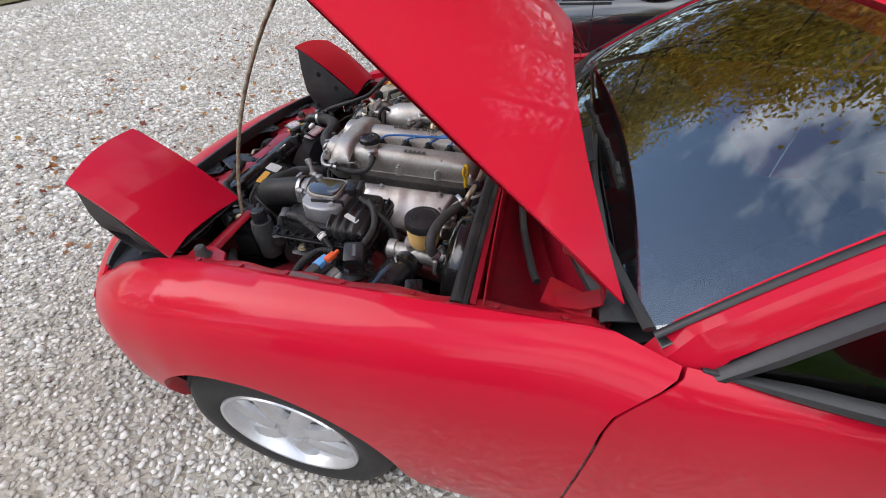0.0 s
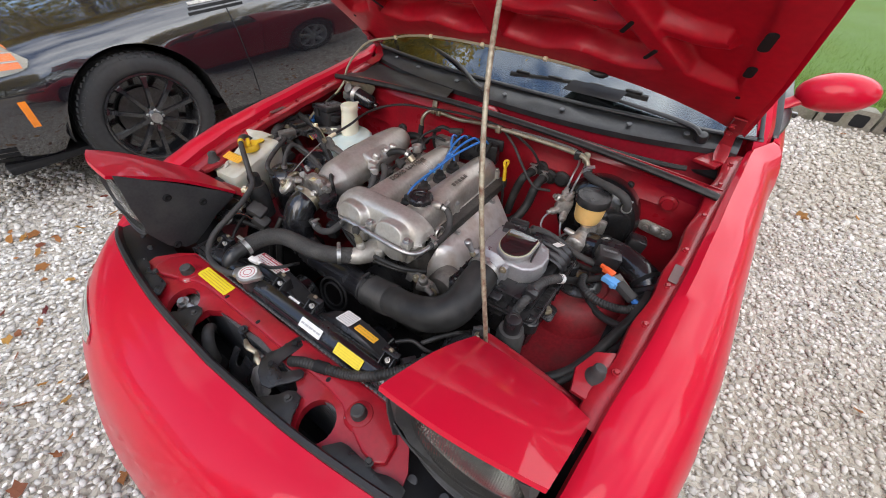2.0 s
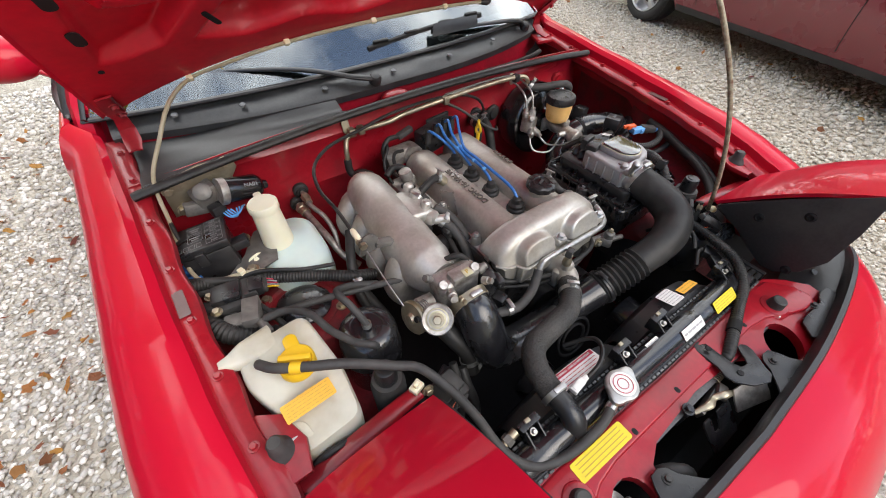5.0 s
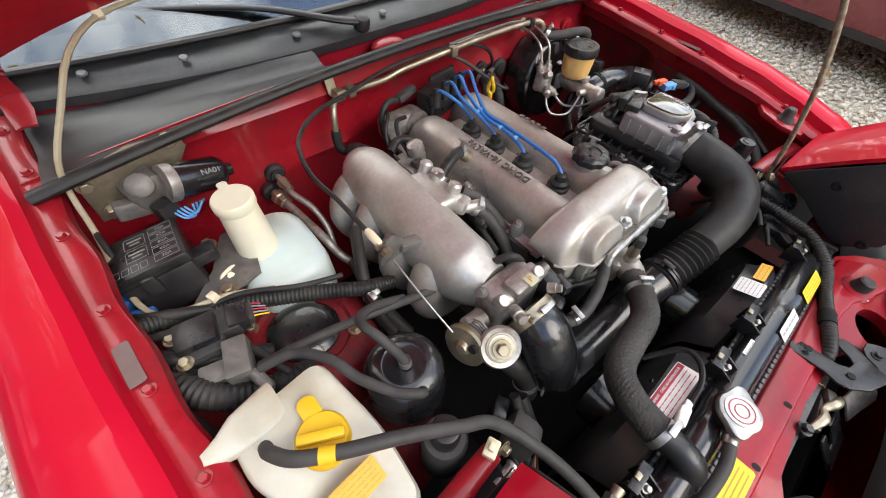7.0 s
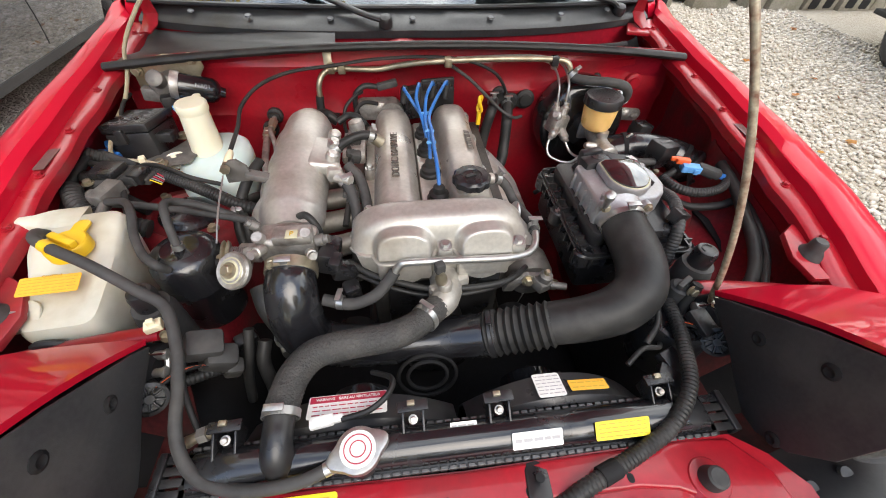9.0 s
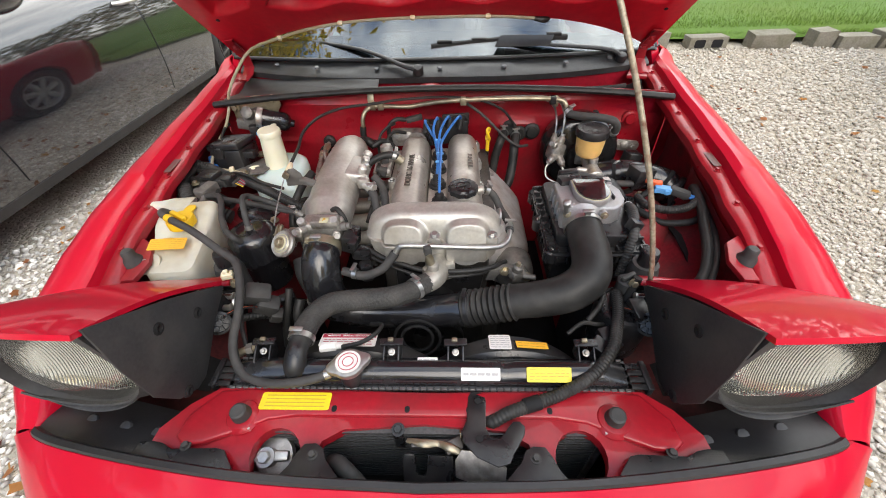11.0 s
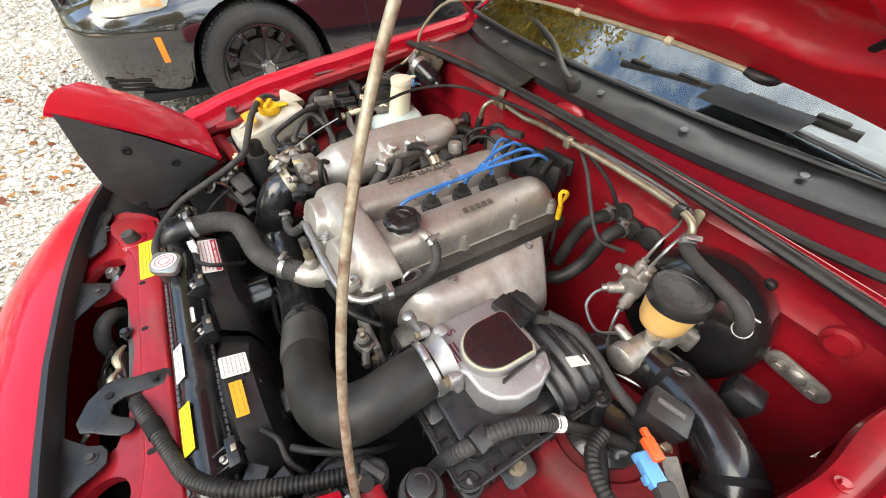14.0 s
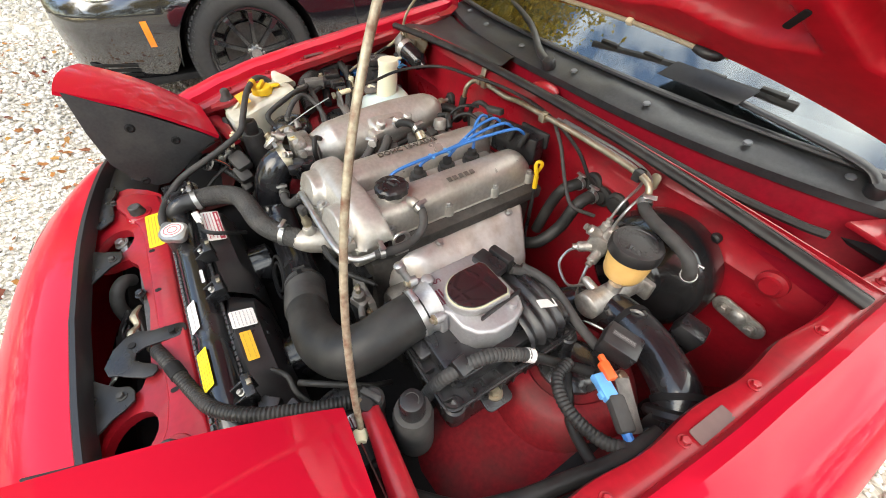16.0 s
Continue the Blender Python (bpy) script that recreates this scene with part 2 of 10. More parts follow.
bl.new(b_geo.outputs["Position"], b_wave.inputs["Vector"])
bl.new(b_wave.outputs["Fac"], b_bump.inputs["Height"])
bl.new(b_bump.outputs["Normal"], bn["Principled BSDF"].inputs["Normal"])
WOODY = material("bark", (0.10, 0.075, 0.05), 0.9, vary=0.3, grain=12, bump=0.6, bump_scale=30)
LAMPBACK = material("white_lamp_housing", (0.74, 0.73, 0.69), 0.3, 0.35, vary=0.06, grain=40)
CONCRETE = material("concrete_block", (0.21, 0.195, 0.155), 0.9, vary=0.2, grain=60, bump=0.5, bump_scale=150, dirt=0.6, dirt_color=(0.12, 0.12, 0.07), dirt_scale=8)


def glass(name, tint=(0.9, 0.95, 0.95), rough=0.0, ior=1.45):
    m = bpy.data.materials.new(name)
    m.use_nodes = True
    b = m.node_tree.nodes["Principled BSDF"]
    b.inputs["Base Color"].default_value = (*tint, 1)
    b.inputs["Transmission Weight"].default_value, b.inputs["Roughness"].default_value, b.inputs["IOR"].default_value = 1.0, rough, ior
    return m


GLASS = glass("window_glass", (0.34, 0.42, 0.44))
SIDEGLASS = glass("side_window_glass", (0.14, 0.17, 0.17))
gb = GLASS.node_tree.nodes["Principled BSDF"]
gb.inputs["Coat Weight"].default_value, gb.inputs["Coat IOR"].default_value, gb.inputs["Coat Roughness"].default_value = 1.0, 2.0, 0.0
LENS = glass("lamp_glass", (0.97, 0.98, 0.95), 0.04)
# clear fluted cover glass of a sealed beam: lets the bowl show and glosses the sky
FLUTED = bpy.data.materials.new("fluted_lamp_glass")
FLUTED.use_nodes = True
fn, fl = FLUTED.node_tree.nodes, FLUTED.node_tree.links
f_geo, f_wave, f_bump, f_clear, f_gloss, f_fres, f_mix = (fn.new("ShaderNode" + k) for k in ("NewGeometry", "TexWave", "Bump", "BsdfTransparent", "BsdfGlossy", "Fresnel", "MixShader"))
f_wave.inputs["Scale"].default_value, f_wave.inputs["Distortion"].default_value = 62.0, 0.0
f_bump.inputs["Strength"].default_value, f_bump.inputs["Distance"].default_value = 0.4, 0.001
f_clear.inputs["Color"].default_value = (0.93, 0.94, 0.92, 1)
f_gloss.inputs["Roughness"].default_value = 0.03
f_fres.inputs["IOR"].default_value = 1.5
fl.new(f_geo.outputs["Position"], f_wave.inputs["Vector"])
fl.new(f_wave.outputs["Fac"], f_bump.inputs["Height"])
fl.new(f_bump.outputs["Normal"], f_gloss.inputs["Normal"])
fl.new(f_fres.outputs["Fac"], f_mix.inputs["Fac"])
fl.new(f_clear.outputs["BSDF"], f_mix.inputs[1])
fl.new(f_gloss.outputs["BSDF"], f_mix.inputs[2])
fl.new(f_mix.outputs["Shader"], fn["Material Output"].inputs["Surface"])
CRIMP = material("crimp_grey", (0.13, 0.13, 0.13), 0.45, 0.6, vary=0.15, grain=120, dirt=0.4, dirt_color=(0.07, 0.06, 0.05), dirt_scale=40)
HEADDARK = material("oily_casting", (0.055, 0.052, 0.048), 0.5, 0.3, vary=0.25, grain=90, bump=0.4, bump_scale=500, dirt=0.6, dirt_color=(0.10, 0.09, 0.08), dirt_scale=30)
EMBOSS = material("grimy_cast_letters", (0.13, 0.115, 0.10), 0.55, 0.5, vary=0.2, grain=80)
GASKET = material("cream_gasket", (0.52, 0.49, 0.33), 0.6, vary=0.1, grain=60)
DISC = material("brake_iron", (0.10, 0.095, 0.09), 0.5, 0.6, vary=0.2, grain=60, dirt=0.4, dirt_color=(0.07, 0.045, 0.03), dirt_scale=20)


# ---------------------------------------------------------------- mesh helpers
def V(*a):
    return Vector(a)


def along(p, d, up=(0, 0, 1)):
    """A frame at p whose z axis points along d."""
    z = Vector(d).normalized()
    x = Vector(up).cross(z)
    if x.length < 1e-4:
        x = Vector((1, 0, 0))
    x.normalize()
    y = z.cross(x)
    m = Matrix((x, y, z)).transposed().to_4x4()
    m.translation = Vector(p)
    return m


def grid(bm, rows, close_u=False, close_v=False, cap=False):
    """Faces between rows of points."""
    vs = [[bm.verts.new(p) for p in r] for r in rows]
    n, k = len(vs), len(vs[0])
    for i in range(n if close_v else n - 1):
        for j in range(k if close_u else k - 1):
            a, b, c, d = vs[i][j], vs[i][(j + 1) % k], vs[(i + 1) % n][(j + 1) % k], vs[(i + 1) % n][j]
            if len({a, b, c, d}) == 4:
                bm.faces.new((a, b, c, d))
    if cap and close_u:
        bm.faces.new(list(reversed(vs[0])))
        bm.faces.new(vs[-1])
    return vs


def smooth_path(pts, per=8):
    """Catmull-Rom through the points."""
    p = [Vector(q) for q in pts]
    if len(p) < 3:
        return [p[0].lerp(p[-1], i / 2) for i in range(3)]
    out = []
    q = [2 * p[0] - p[1], *p, 2 * p[-1] - p[-2]]
    for i in range(1, len(q) - 2):
        for s in range(per):
            t = s / per
            a, b, c, d = q[i - 1 : i + 3]
            out.append(0.5 * (2 * b + (c - a) * t + (2 * a - 5 * b + 4 * c - d) * t * t + (3 * b - a - 3 * c + d) * t**3))
    out.append(p[-1].copy())
    return out


def tube(bm, pts, r, n=12, per=8, smooth=True, cap=True, rib=0.0, pitch=0.01, flat=1.0, knit=0.0):
    """A hose along points. r: one radius or one for each point. rib: depth of corrugation; knit: of a woven cover."""
    path = smooth_path(pts, per) if smooth else [Vector(p) for p in pts]
    if rib:
        total = sum((path[i + 1] - path[i]).length for i in range(len(path) - 1))
        steps = max(8, int(total / pitch * 4))
        cum, fine, want = 0.0, [], 0.0
        for i in range(len(path) - 1):
            seg = (path[i + 1] - path[i]).length
            while want <= cum + seg + 1e-9 and len(fine) <= steps:
                fine.append(path[i].lerp(path[i + 1], (want - cum) / max(seg, 1e-9)))
                want += total / steps
            cum += seg
        path = fine
    k = len(path)
    radii = list(r) if isinstance(r, (list, tuple)) else [r]
    prev, rings = None, []
    for i, p in enumerate(path):
        d = (path[min(i + 1, k - 1)] - path[max(i - 1, 0)]).normalized()
        if prev is None:
            x = d.orthogonal().normalized() if abs(d.z) > 0.9 else Vector((0, 0, 1)).cross(d).normalized()
        else:
            x = (prev - d * prev.dot(d)).normalized()
        prev = x
        y = d.cross(x)
        f = i / (k - 1) * (len(radii) - 1)
        j = min(int(f), len(radii) - 2) if len(radii) > 1 else 0
        rad = radii[0] if len(radii) == 1 else radii[j] + (radii[j + 1] - radii[j]) * (f - j)
        if rib:
            rad += rib * (0, 0.5, 1, 0.5)[i % 4] - rib / 2
        rings.append([p + (rad + knit * ((i // 2 + a // 2) % 2)) * (math.cos(2 * math.pi * a / n) * x + flat * math.sin(2 * math.pi * a / n) * y) for a in range(n)])
    grid(bm, rings, close_u=True, cap=cap)
    return bm


def box(bm, size, m=None, bevel=0.0, seg=2, taper=1.0):
    """A box about its centre, with rounded edges; taper: width of the top."""
    m = m or Matrix()
    made = bmesh.ops.create_cube(bm, size=1.0)["verts"]
    for v in made:
        v.co = Vector((v.co.x * size[0], v.co.y * size[1], v.co.z * size[2]))
        if taper != 1.0 and v.co.z > 0:
            v.co.x *= taper
            v.co.y *= taper
    if bevel:
        edges = list({e for v in made for e in v.link_edges})
        res = bmesh.ops.bevel(bm, geom=edges, offset=bevel, segments=seg, profile=0.5, affect="EDGES", clamp_overlap=True)
        made = list({v for f in res["faces"] for v in f.verts} | {v for v in made if v.is_valid})
    bmesh.ops.transform(bm, matrix=m, verts=made)
    return bm


def lathe(bm, profile, m=None, n=24, cap=True):
    """Turned about z: rows of (radius, height)."""
    m = m or Matrix()
    rings = [[m @ Vector((r * math.cos(2 * math.pi * i / n), r * math.sin(2 * math.pi * i / n), z)) for i in range(n)] for r, z in profile]
    grid(bm, rings, close_u=True, cap=cap)
    return bm


def slab(bm, outline, h, m=None, bevel=0.0, seg=2):
    """A flat outline (x, y) drawn up to thickness h."""
    m = m or Matrix()
    low = [bm.verts.new(Vector((x, y, 0))) for x, y in outline]
    high = [bm.verts.new(Vector((x, y, h))) for x, y in outline]
    k = len(outline)
    faces = [bm.faces.new(list(reversed(low))), bm.faces.new(high)]
    for i in range(k):
        faces.append(bm.faces.new((low[i], low[(i + 1) % k], high[(i + 1) % k], high[i])))
    bmesh.ops.recalc_face_normals(bm, faces=faces)
    made = low + high
    if bevel:
        edges = list({e for e in faces[1].edges} | {e for e in faces[0].edges})
        res = bmesh.ops.bevel(bm, geom=edges, offset=bevel, segments=seg, profile=0.5, affect="EDGES", clamp_overlap=True)
        made = list({v for f in res["faces"] for v in f.verts} | {v for v in made if v.is_valid})
    bmesh.ops.transform(bm, matrix=m, verts=made)
    return bm


def rounded(w, h, r, n=4):
    """A rounded rectangle's outline about its centre."""
    out = []
    for cx, cy, a in ((w / 2 - r, h / 2 - r, 0), (-w / 2 + r, h / 2 - r, 90), (-w / 2 + r, -h / 2 + r, 180), (w / 2 - r, -h / 2 + r, 270)):
        out += [(cx + r * math.cos(radians(a + 90 * i / n)), cy + r * math.sin(radians(a + 90 * i / n))) for i in range(n + 1)]
    return out


def ball(bm, size, m=None, u=20, v=12):
    m = m or Matrix()
    made = bmesh.ops.create_uvsphere(bm, u_segments=u, v_segments=v, radius=1.0)["verts"]
    for w in made:
        w.co = Vector((w.co.x * size[0], w.co.y * size[1], w.co.z * size[2]))
    bmesh.ops.transform(bm, matrix=m, verts=made)
    return bm


def bolt(bm, p, d=(0, 0, 1), r=0.006, washer=True):
    m = along(p, d)
    if washer:
        lathe(bm, [(r * 1.5, 0), (r * 1.5, r * 0.3)], m, 14)
    lathe(bm, [(r, r * 0.3), (r, r * 1.1), (r * 0.85, r * 1.25)], m, 6)
    return bm


def thicken(bm, t):
    """Gives a sheet its thickness on the inner side, with closed rims."""
    bmesh.ops.remove_doubles(bm, verts=bm.verts, dist=1e-5)
    bmesh.ops.dissolve_degenerate(bm, dist=1e-5, edges=bm.edges)
    bmesh.ops.recalc_face_normals(bm, faces=bm.faces)
    bm.normal_update()
    faces, rim = list(bm.faces), [e for e in bm.edges if e.is_boundary]
    twin = {v: bm.verts.new(v.co - v.normal * t) for v in list(bm.verts)}
    for f in faces:
        bm.faces.new([twin[v] for v in reversed(f.verts)])
    for e in rim:
        a, b = e.verts
        bm.faces.new((a, b, twin[b], twin[a]))
    return bm


def nb():
    return bmesh.new()


ORIGIN = {}


def thing(name, label, category, at=(0, 0, 0), group="", kind=""):
    """A top-level thing: an Empty at its base."""
    ob = new(name)
    ob.empty_display_size = 0.05
    ob.location = at
    ORIGIN[ob.name] = Vector(at)
    return tagged(ob, label, category, group, kind)


def part(name, bm, mat, parent=None, label="", angle=40, fix=True):
    """Links a bmesh, drawn in world metres, as one mesh object under a thing or a part."""
    if fix:
        bmesh.ops.recalc_face_normals(bm, faces=bm.faces)
    o = ORIGIN[parent.name] if parent else Vector((0, 0, 0))
    bmesh.ops.translate(bm, vec=-o, verts=bm.verts)
    me = bpy.data.meshes.new(name)
    for f in bm.faces:
        f.smooth = True
    bm.to_mesh(me)
    bm.free()
    me.set_sharp_from_angle(angle=radians(angle))
    me.materials.append(mat)
    ob = new(name, me)
    ob.parent = parent
    ORIGIN[ob.name] = o
    return tagged(ob, label)


def solo(name, bm, mat, label, category, kind="", group="", angle=40):
    """A thing that is one mesh."""
    return tagged(part(name, bm, mat, None, label, angle), "", category, group, kind)


def lettering(body, size, m, depth=0.0006):
    """Built-in font as a mesh, flat on the frame m, centred."""
    cu = bpy.data.curves.new("lettering", "FONT")
    cu.body, cu.size, cu.extrude, cu.align_x, cu.align_y = body, size, depth, "CENTER", "CENTER"
    ob = bpy.data.objects.new("lettering", cu)
    me = bpy.data.meshes.new_from_object(ob)
    bm = nb()
    bm.from_mesh(me)
    bmesh.ops.transform(bm, matrix=m, verts=bm.verts)
    bpy.data.objects.remove(ob)
    bpy.data.curves.remove(cu)
    bpy.data.meshes.remove(me)
    return bm


def mirrored(bm):
    """The same shape on the other side of the car."""
    bmesh.ops.scale(bm, vec=(-1, 1, 1), verts=bm.verts)
    bmesh.ops.reverse_faces(bm, faces=bm.faces)
    return bm


def lerp_table(table, y):
    if y <= table[0][0]:
        return table[0][1]
    for (a, va), (b, vb) in zip(table, table[1:]):
        if y <= b:
            t = (y - a) / (b - a)
            t = t * t * (3 - 2 * t) * 0.35 + t * 0.65
            return va + (vb - va) * t
    return table[-1][1]


def frange(a, b, n):
    return [a + (b - a) * i / (n - 1) for i in range(n)]


# ---------------------------------------------------------------- ground
GRAVEL = bpy.data.materials.new("gravel_ground")
GRAVEL.use_nodes = True
gn, gl = GRAVEL.node_tree.nodes, GRAVEL.node_tree.links
g_geo, g_cell, g_edge, g_big, g_ramp, g_mix, g_bump = (gn.new("ShaderNode" + k) for k in ("NewGeometry", "TexVoronoi", "TexVoronoi", "TexNoise", "ValToRGB", "MixRGB", "Bump"))
g_cell.inputs["Scale"].default_value = g_edge.inputs["Scale"].default_value = 38.0
g_edge.feature = "DISTANCE_TO_EDGE"
g_big.inputs["Scale"].default_value, g_big.inputs["Detail"].default_value = 0.9, 5
for tex in (g_cell, g_edge, g_big):
    gl.new(g_geo.outputs["Position"], tex.inputs["Vector"])
g_ramp.color_ramp.elements[0].color, g_ramp.color_ramp.elements[1].color = (0.38, 0.35, 0.30, 1), (0.66, 0.63, 0.58, 1)
gl.new(g_cell.outputs["Color"], g_ramp.inputs["Fac"])
g_mix.blend_type, g_mix.inputs["Color2"].default_value = "MULTIPLY", (0.82, 0.77, 0.68, 1)
gl.new(g_big.outputs["Fac"], g_mix.inputs["Fac"])
gl.new(g_ramp.outputs["Color"], g_mix.inputs["Color1"])
gl.new(g_mix.outputs["Color"], gn["Principled BSDF"].inputs["Base Color"])
gl.new(g_edge.outputs["Distance"], g_bump.inputs["Height"])
g_bump.inputs["Strength"].default_value, g_bump.inputs["Distance"].default_value = 1.0, 0.03
gl.new(g_bump.outputs["Normal"], gn["Principled BSDF"].inputs["Normal"])
gn["Principled BSDF"].inputs["Roughness"].default_value = 0.9
STONE = material("gravel_stone", (0.60, 0.58, 0.55), 0.85, vary=0.2, grain=60, island=0.42, dirt=0.45, dirt_color=(0.33, 0.285, 0.23), dirt_scale=1.1)


def tinted_east(mat, color, fac):
    """Mixes a darker beige into the east half of the drive, thinning out with an uneven edge."""
    n, l = mat.node_tree.nodes, mat.node_tree.links
    b = n["Principled BSDF"]
    src = b.inputs["Base Color"].links[0].from_socket
    geo, split, ns, add, ramp, mix = (n.new("ShaderNode" + k) for k in ("NewGeometry", "SeparateXYZ", "TexNoise", "Math", "MapRange", "MixRGB"))
    ns.inputs["Scale"].default_value, ns.inputs["Detail"].default_value = 0.7, 5
    add.operation, add.inputs[1].default_value = "MULTIPLY_ADD", 4.0
    ramp.inputs["From Min"].default_value, ramp.inputs["From Max"].default_value, ramp.inputs["To Max"].default_value = 2.4, 4.2, fac
    mix.inputs["Color2"].default_value = (*color, 1)
    l.new(geo.outputs["Position"], split.inputs["Vector"])
    l.new(geo.outputs["Position"], ns.inputs["Vector"])
    l.new(ns.outputs["Fac"], add.inputs[0])
    l.new(split.outputs["X"], add.inputs[2])
    l.new(add.outputs[0], ramp.inputs["Value"])
    l.new(ramp.outputs["Result"], mix.inputs["Fac"])
    l.new(src, mix.inputs["Color1"])
    l.new(mix.outputs["Color"], b.inputs["Base Color"])


tinted_east(STONE, (0.42, 0.37, 0.285), 0.62)
tinted_east(GRAVEL, (0.36, 0.31, 0.235), 0.7)
GRASS = material("lawn", (0.075, 0.15, 0.012), 0.9, vary=0.35, grain=90, bump=0.8, bump_scale=160, dirt=0.5, dirt_color=(0.11, 0.14, 0.02), dirt_scale=0.8)
bm = nb()
R = 900.0
xs = [-R, -60, -20, -8, -4, -2, 0, 2, 4, 8, 20, 60, R]
grid(bm, [[(x, y, 0) for x in xs] for y in xs])
solo("ground", bm, GRAVEL, "pale grey crushed limestone gravel drive", "ground", "structure")
# ---------------------------------------------------------------- the red roadster: body
roadster = thing("red_roadster", "bright red roadster, bonnet propped open and pop-up headlights raised", "car", (0, 1.4, 0))
X_IN = [(-0.02, 0.640), (0.1, 0.648), (0.2, 0.655), (0.4, 0.675), (0.6, 0.69), (0.8, 0.70), (1.10, 0.716), (1.168, 0.764), (1.3, 0.77)]
Z_IN = [(-0.02, 0.620), (0.1, 0.692), (0.2, 0.732), (0.3, 0.757), (0.4, 0.776), (0.6, 0.800), (0.8, 0.821), (1.15, 0.858), (1.3, 0.864)]
X_MAX = [(-0.02, 0.716), (0.03, 0.755), (0.08, 0.784), (0.146, 0.808), (0.3, 0.828), (0.45, 0.837), (1.2, 0.836), (2.0, 0.834), (2.8, 0.836), (3.3, 0.78), (3.55, 0.66)]
AXLE_F, AXLE_R, HUB_Z = 0.48, 2.745, 0.285


def side_bottom(y, low=0.2, r=0.325, axles=(AXLE_F, AXLE_R), hub=HUB_Z):
    for a in axles:
        if abs(y - a) < r:
            return max(low, hub + math.sqrt(r * r - (y - a) ** 2))
    return low


def side_x(y, z, x_in, x_max, z_in, z_mid=0.50, p=2.9):
    if z >= z_mid:
        f = min(1.0, (z - z_mid) / max(z_in - z_mid, 1e-3))
        return x_in + (x_max - x_in) * max(0.0, 1 - f**p) ** (1 / p)
    return x_max - (0.035 + 0.09 * max(0.0, min(1.0, (0.25 - y) / 0.2))) * ((z_mid - z) / 0.3) ** 2


def fender_section(y):
    xi, zi, xm, zb = lerp_table(X_IN, y), lerp_table(Z_IN, y), lerp_table(X_MAX, y), side_bottom(y)
    pts = [(xi - 0.004, y, zi - 0.028), (xi, y, zi - 0.006)]
    zt = zi + 0.004
    for i in range(9):
        a = radians(2 + 88 * i / 8)
        z = 0.50 + (zt - 0.50) * math.cos(a) ** (2 / 2.9)
        if z > zb + 0.004:
            pts.append((xi + (xm - xi) * math.sin(a) ** (2 / 2.9), y, z))
        else:
            pts.append((side_x(y, zb, xi, xm, zt), y, zb + 0.004 - 0.0004 * i))
    for i in range(1, 7):
        z = 0.50 + (zb - 0.50) * i / 6 if zb < 0.5 else zb - 0.0003 * i
        pts.append((side_x(y, z, xi, xm, zt), y, z))
    last = pts[-1]
    pts.append((last[0] - 0.012, y, last[2] - 0.001))
    pts.append((last[0] - 0.030, y, last[2] + 0.010))
    return pts


NOSE = [  # curves over half the nose, from the opening's edge down
    [(0, -0.115, 0.664), (0.22, -0.107, 0.663), (0.40, -0.087, 0.659), (0.54, -0.063, 0.650), (0.615, -0.043, 0.636), (0.656, -0.023, 0.6245)],
    [(0, -0.172, 0.654), (0.22, -0.165, 0.652), (0.40, -0.142, 0.646), (0.54, -0.107, 0.633), (0.632, -0.065, 0.615), (0.699, -0.023, 0.600)],
    [(0, -0.232, 0.622), (0.22, -0.224, 0.619), (0.40, -0.194, 0.611), (0.54, -0.147, 0.598), (0.645, -0.084, 0.584), (0.7095, -0.023, 0.575)],
    [(0, -0.278, 0.565), (0.22, -0.268, 0.562), (0.40, -0.235, 0.557), (0.545, -0.178, 0.548), (0.654, -0.098, 0.540), (0.7155, -0.023, 0.532)],
    [(0, -0.305, 0.500), (0.22, -0.295, 0.50), (0.40, -0.262, 0.50), (0.55, -0.203, 0.498), (0.658, -0.108, 0.492), (0.716, -0.023, 0.485)],
    [(0, -0.335, 0.400), (0.22, -0.328, 0.40), (0.41, -0.288, 0.40), (0.56, -0.222, 0.40), (0.655, -0.118, 0.395), (0.699, -0.023, 0.39)],
    [(0, -0.335, 0.300), (0.22, -0.328, 0.30), (0.41, -0.288, 0.30), (0.555, -0.222, 0.30), (0.630, -0.112, 0.30), (0.660, -0.023, 0.30)],
    [(0, -0.290, 0.190), (0.22, -0.285, 0.19), (0.41, -0.250, 0.19), (0.545, -0.190, 0.19), (0.575, -0.095, 0.195), (0.593, -0.023, 0.20)],
]


def nose_rows():
    rows = []
    for curve in NOSE:
        half = smooth_path(curve, 4)
        rows.append([Vector((-p.x, p.y, p.z)) for p in reversed(half)] + half[1:])
    cols = list(zip(*rows))
    cols = [smooth_path(c, 3) for c in cols]
    return [list(r) for r in zip(*cols)]


def nose_at(x, z):
    """The nose's surface straight behind a place seen from the front."""
    line = []
    for row in NOSE_ROWS:
        for p, q in zip(row, row[1:]):
            if p.x <= x <= q.x:
                line.append(p.lerp(q, (x - p.x) / max(q.x - p.x, 1e-6)))
                break
    for p, q in zip(line, line[1:]):
        if p.z >= z > q.z:
            return p.lerp(q, (p.z - z) / (p.z - q.z))
    return min(line, key=lambda p: abs(p.z - z))


NOSE_ROWS = nose_rows()
bm = nb()
rows = NOSE_ROWS
lip = [[Vector((p.x, p.y + 0.006, p.z - 0.004)) for p in rows[0]], [Vector((p.x, p.y + 0.008, p.z - 0.03)) for p in rows[0]]]
grid(bm, list(reversed(lip)) + rows)
nose = part("nose_panel", thicken(bm, 0.004), RED, roadster, "red bumper cover and nose")

stations = [-0.02, 0.0, 0.03, 0.06, 0.1, 0.13] + frange(0.156, 0.804, 30) + frange(0.83, 1.168, 12)


def door_gap(z):
    """Where the shut line before the door runs."""
    return 1.128 + 0.082 * max(0.0, min(1.0, (z - 0.76) / 0.108)) ** 1.6


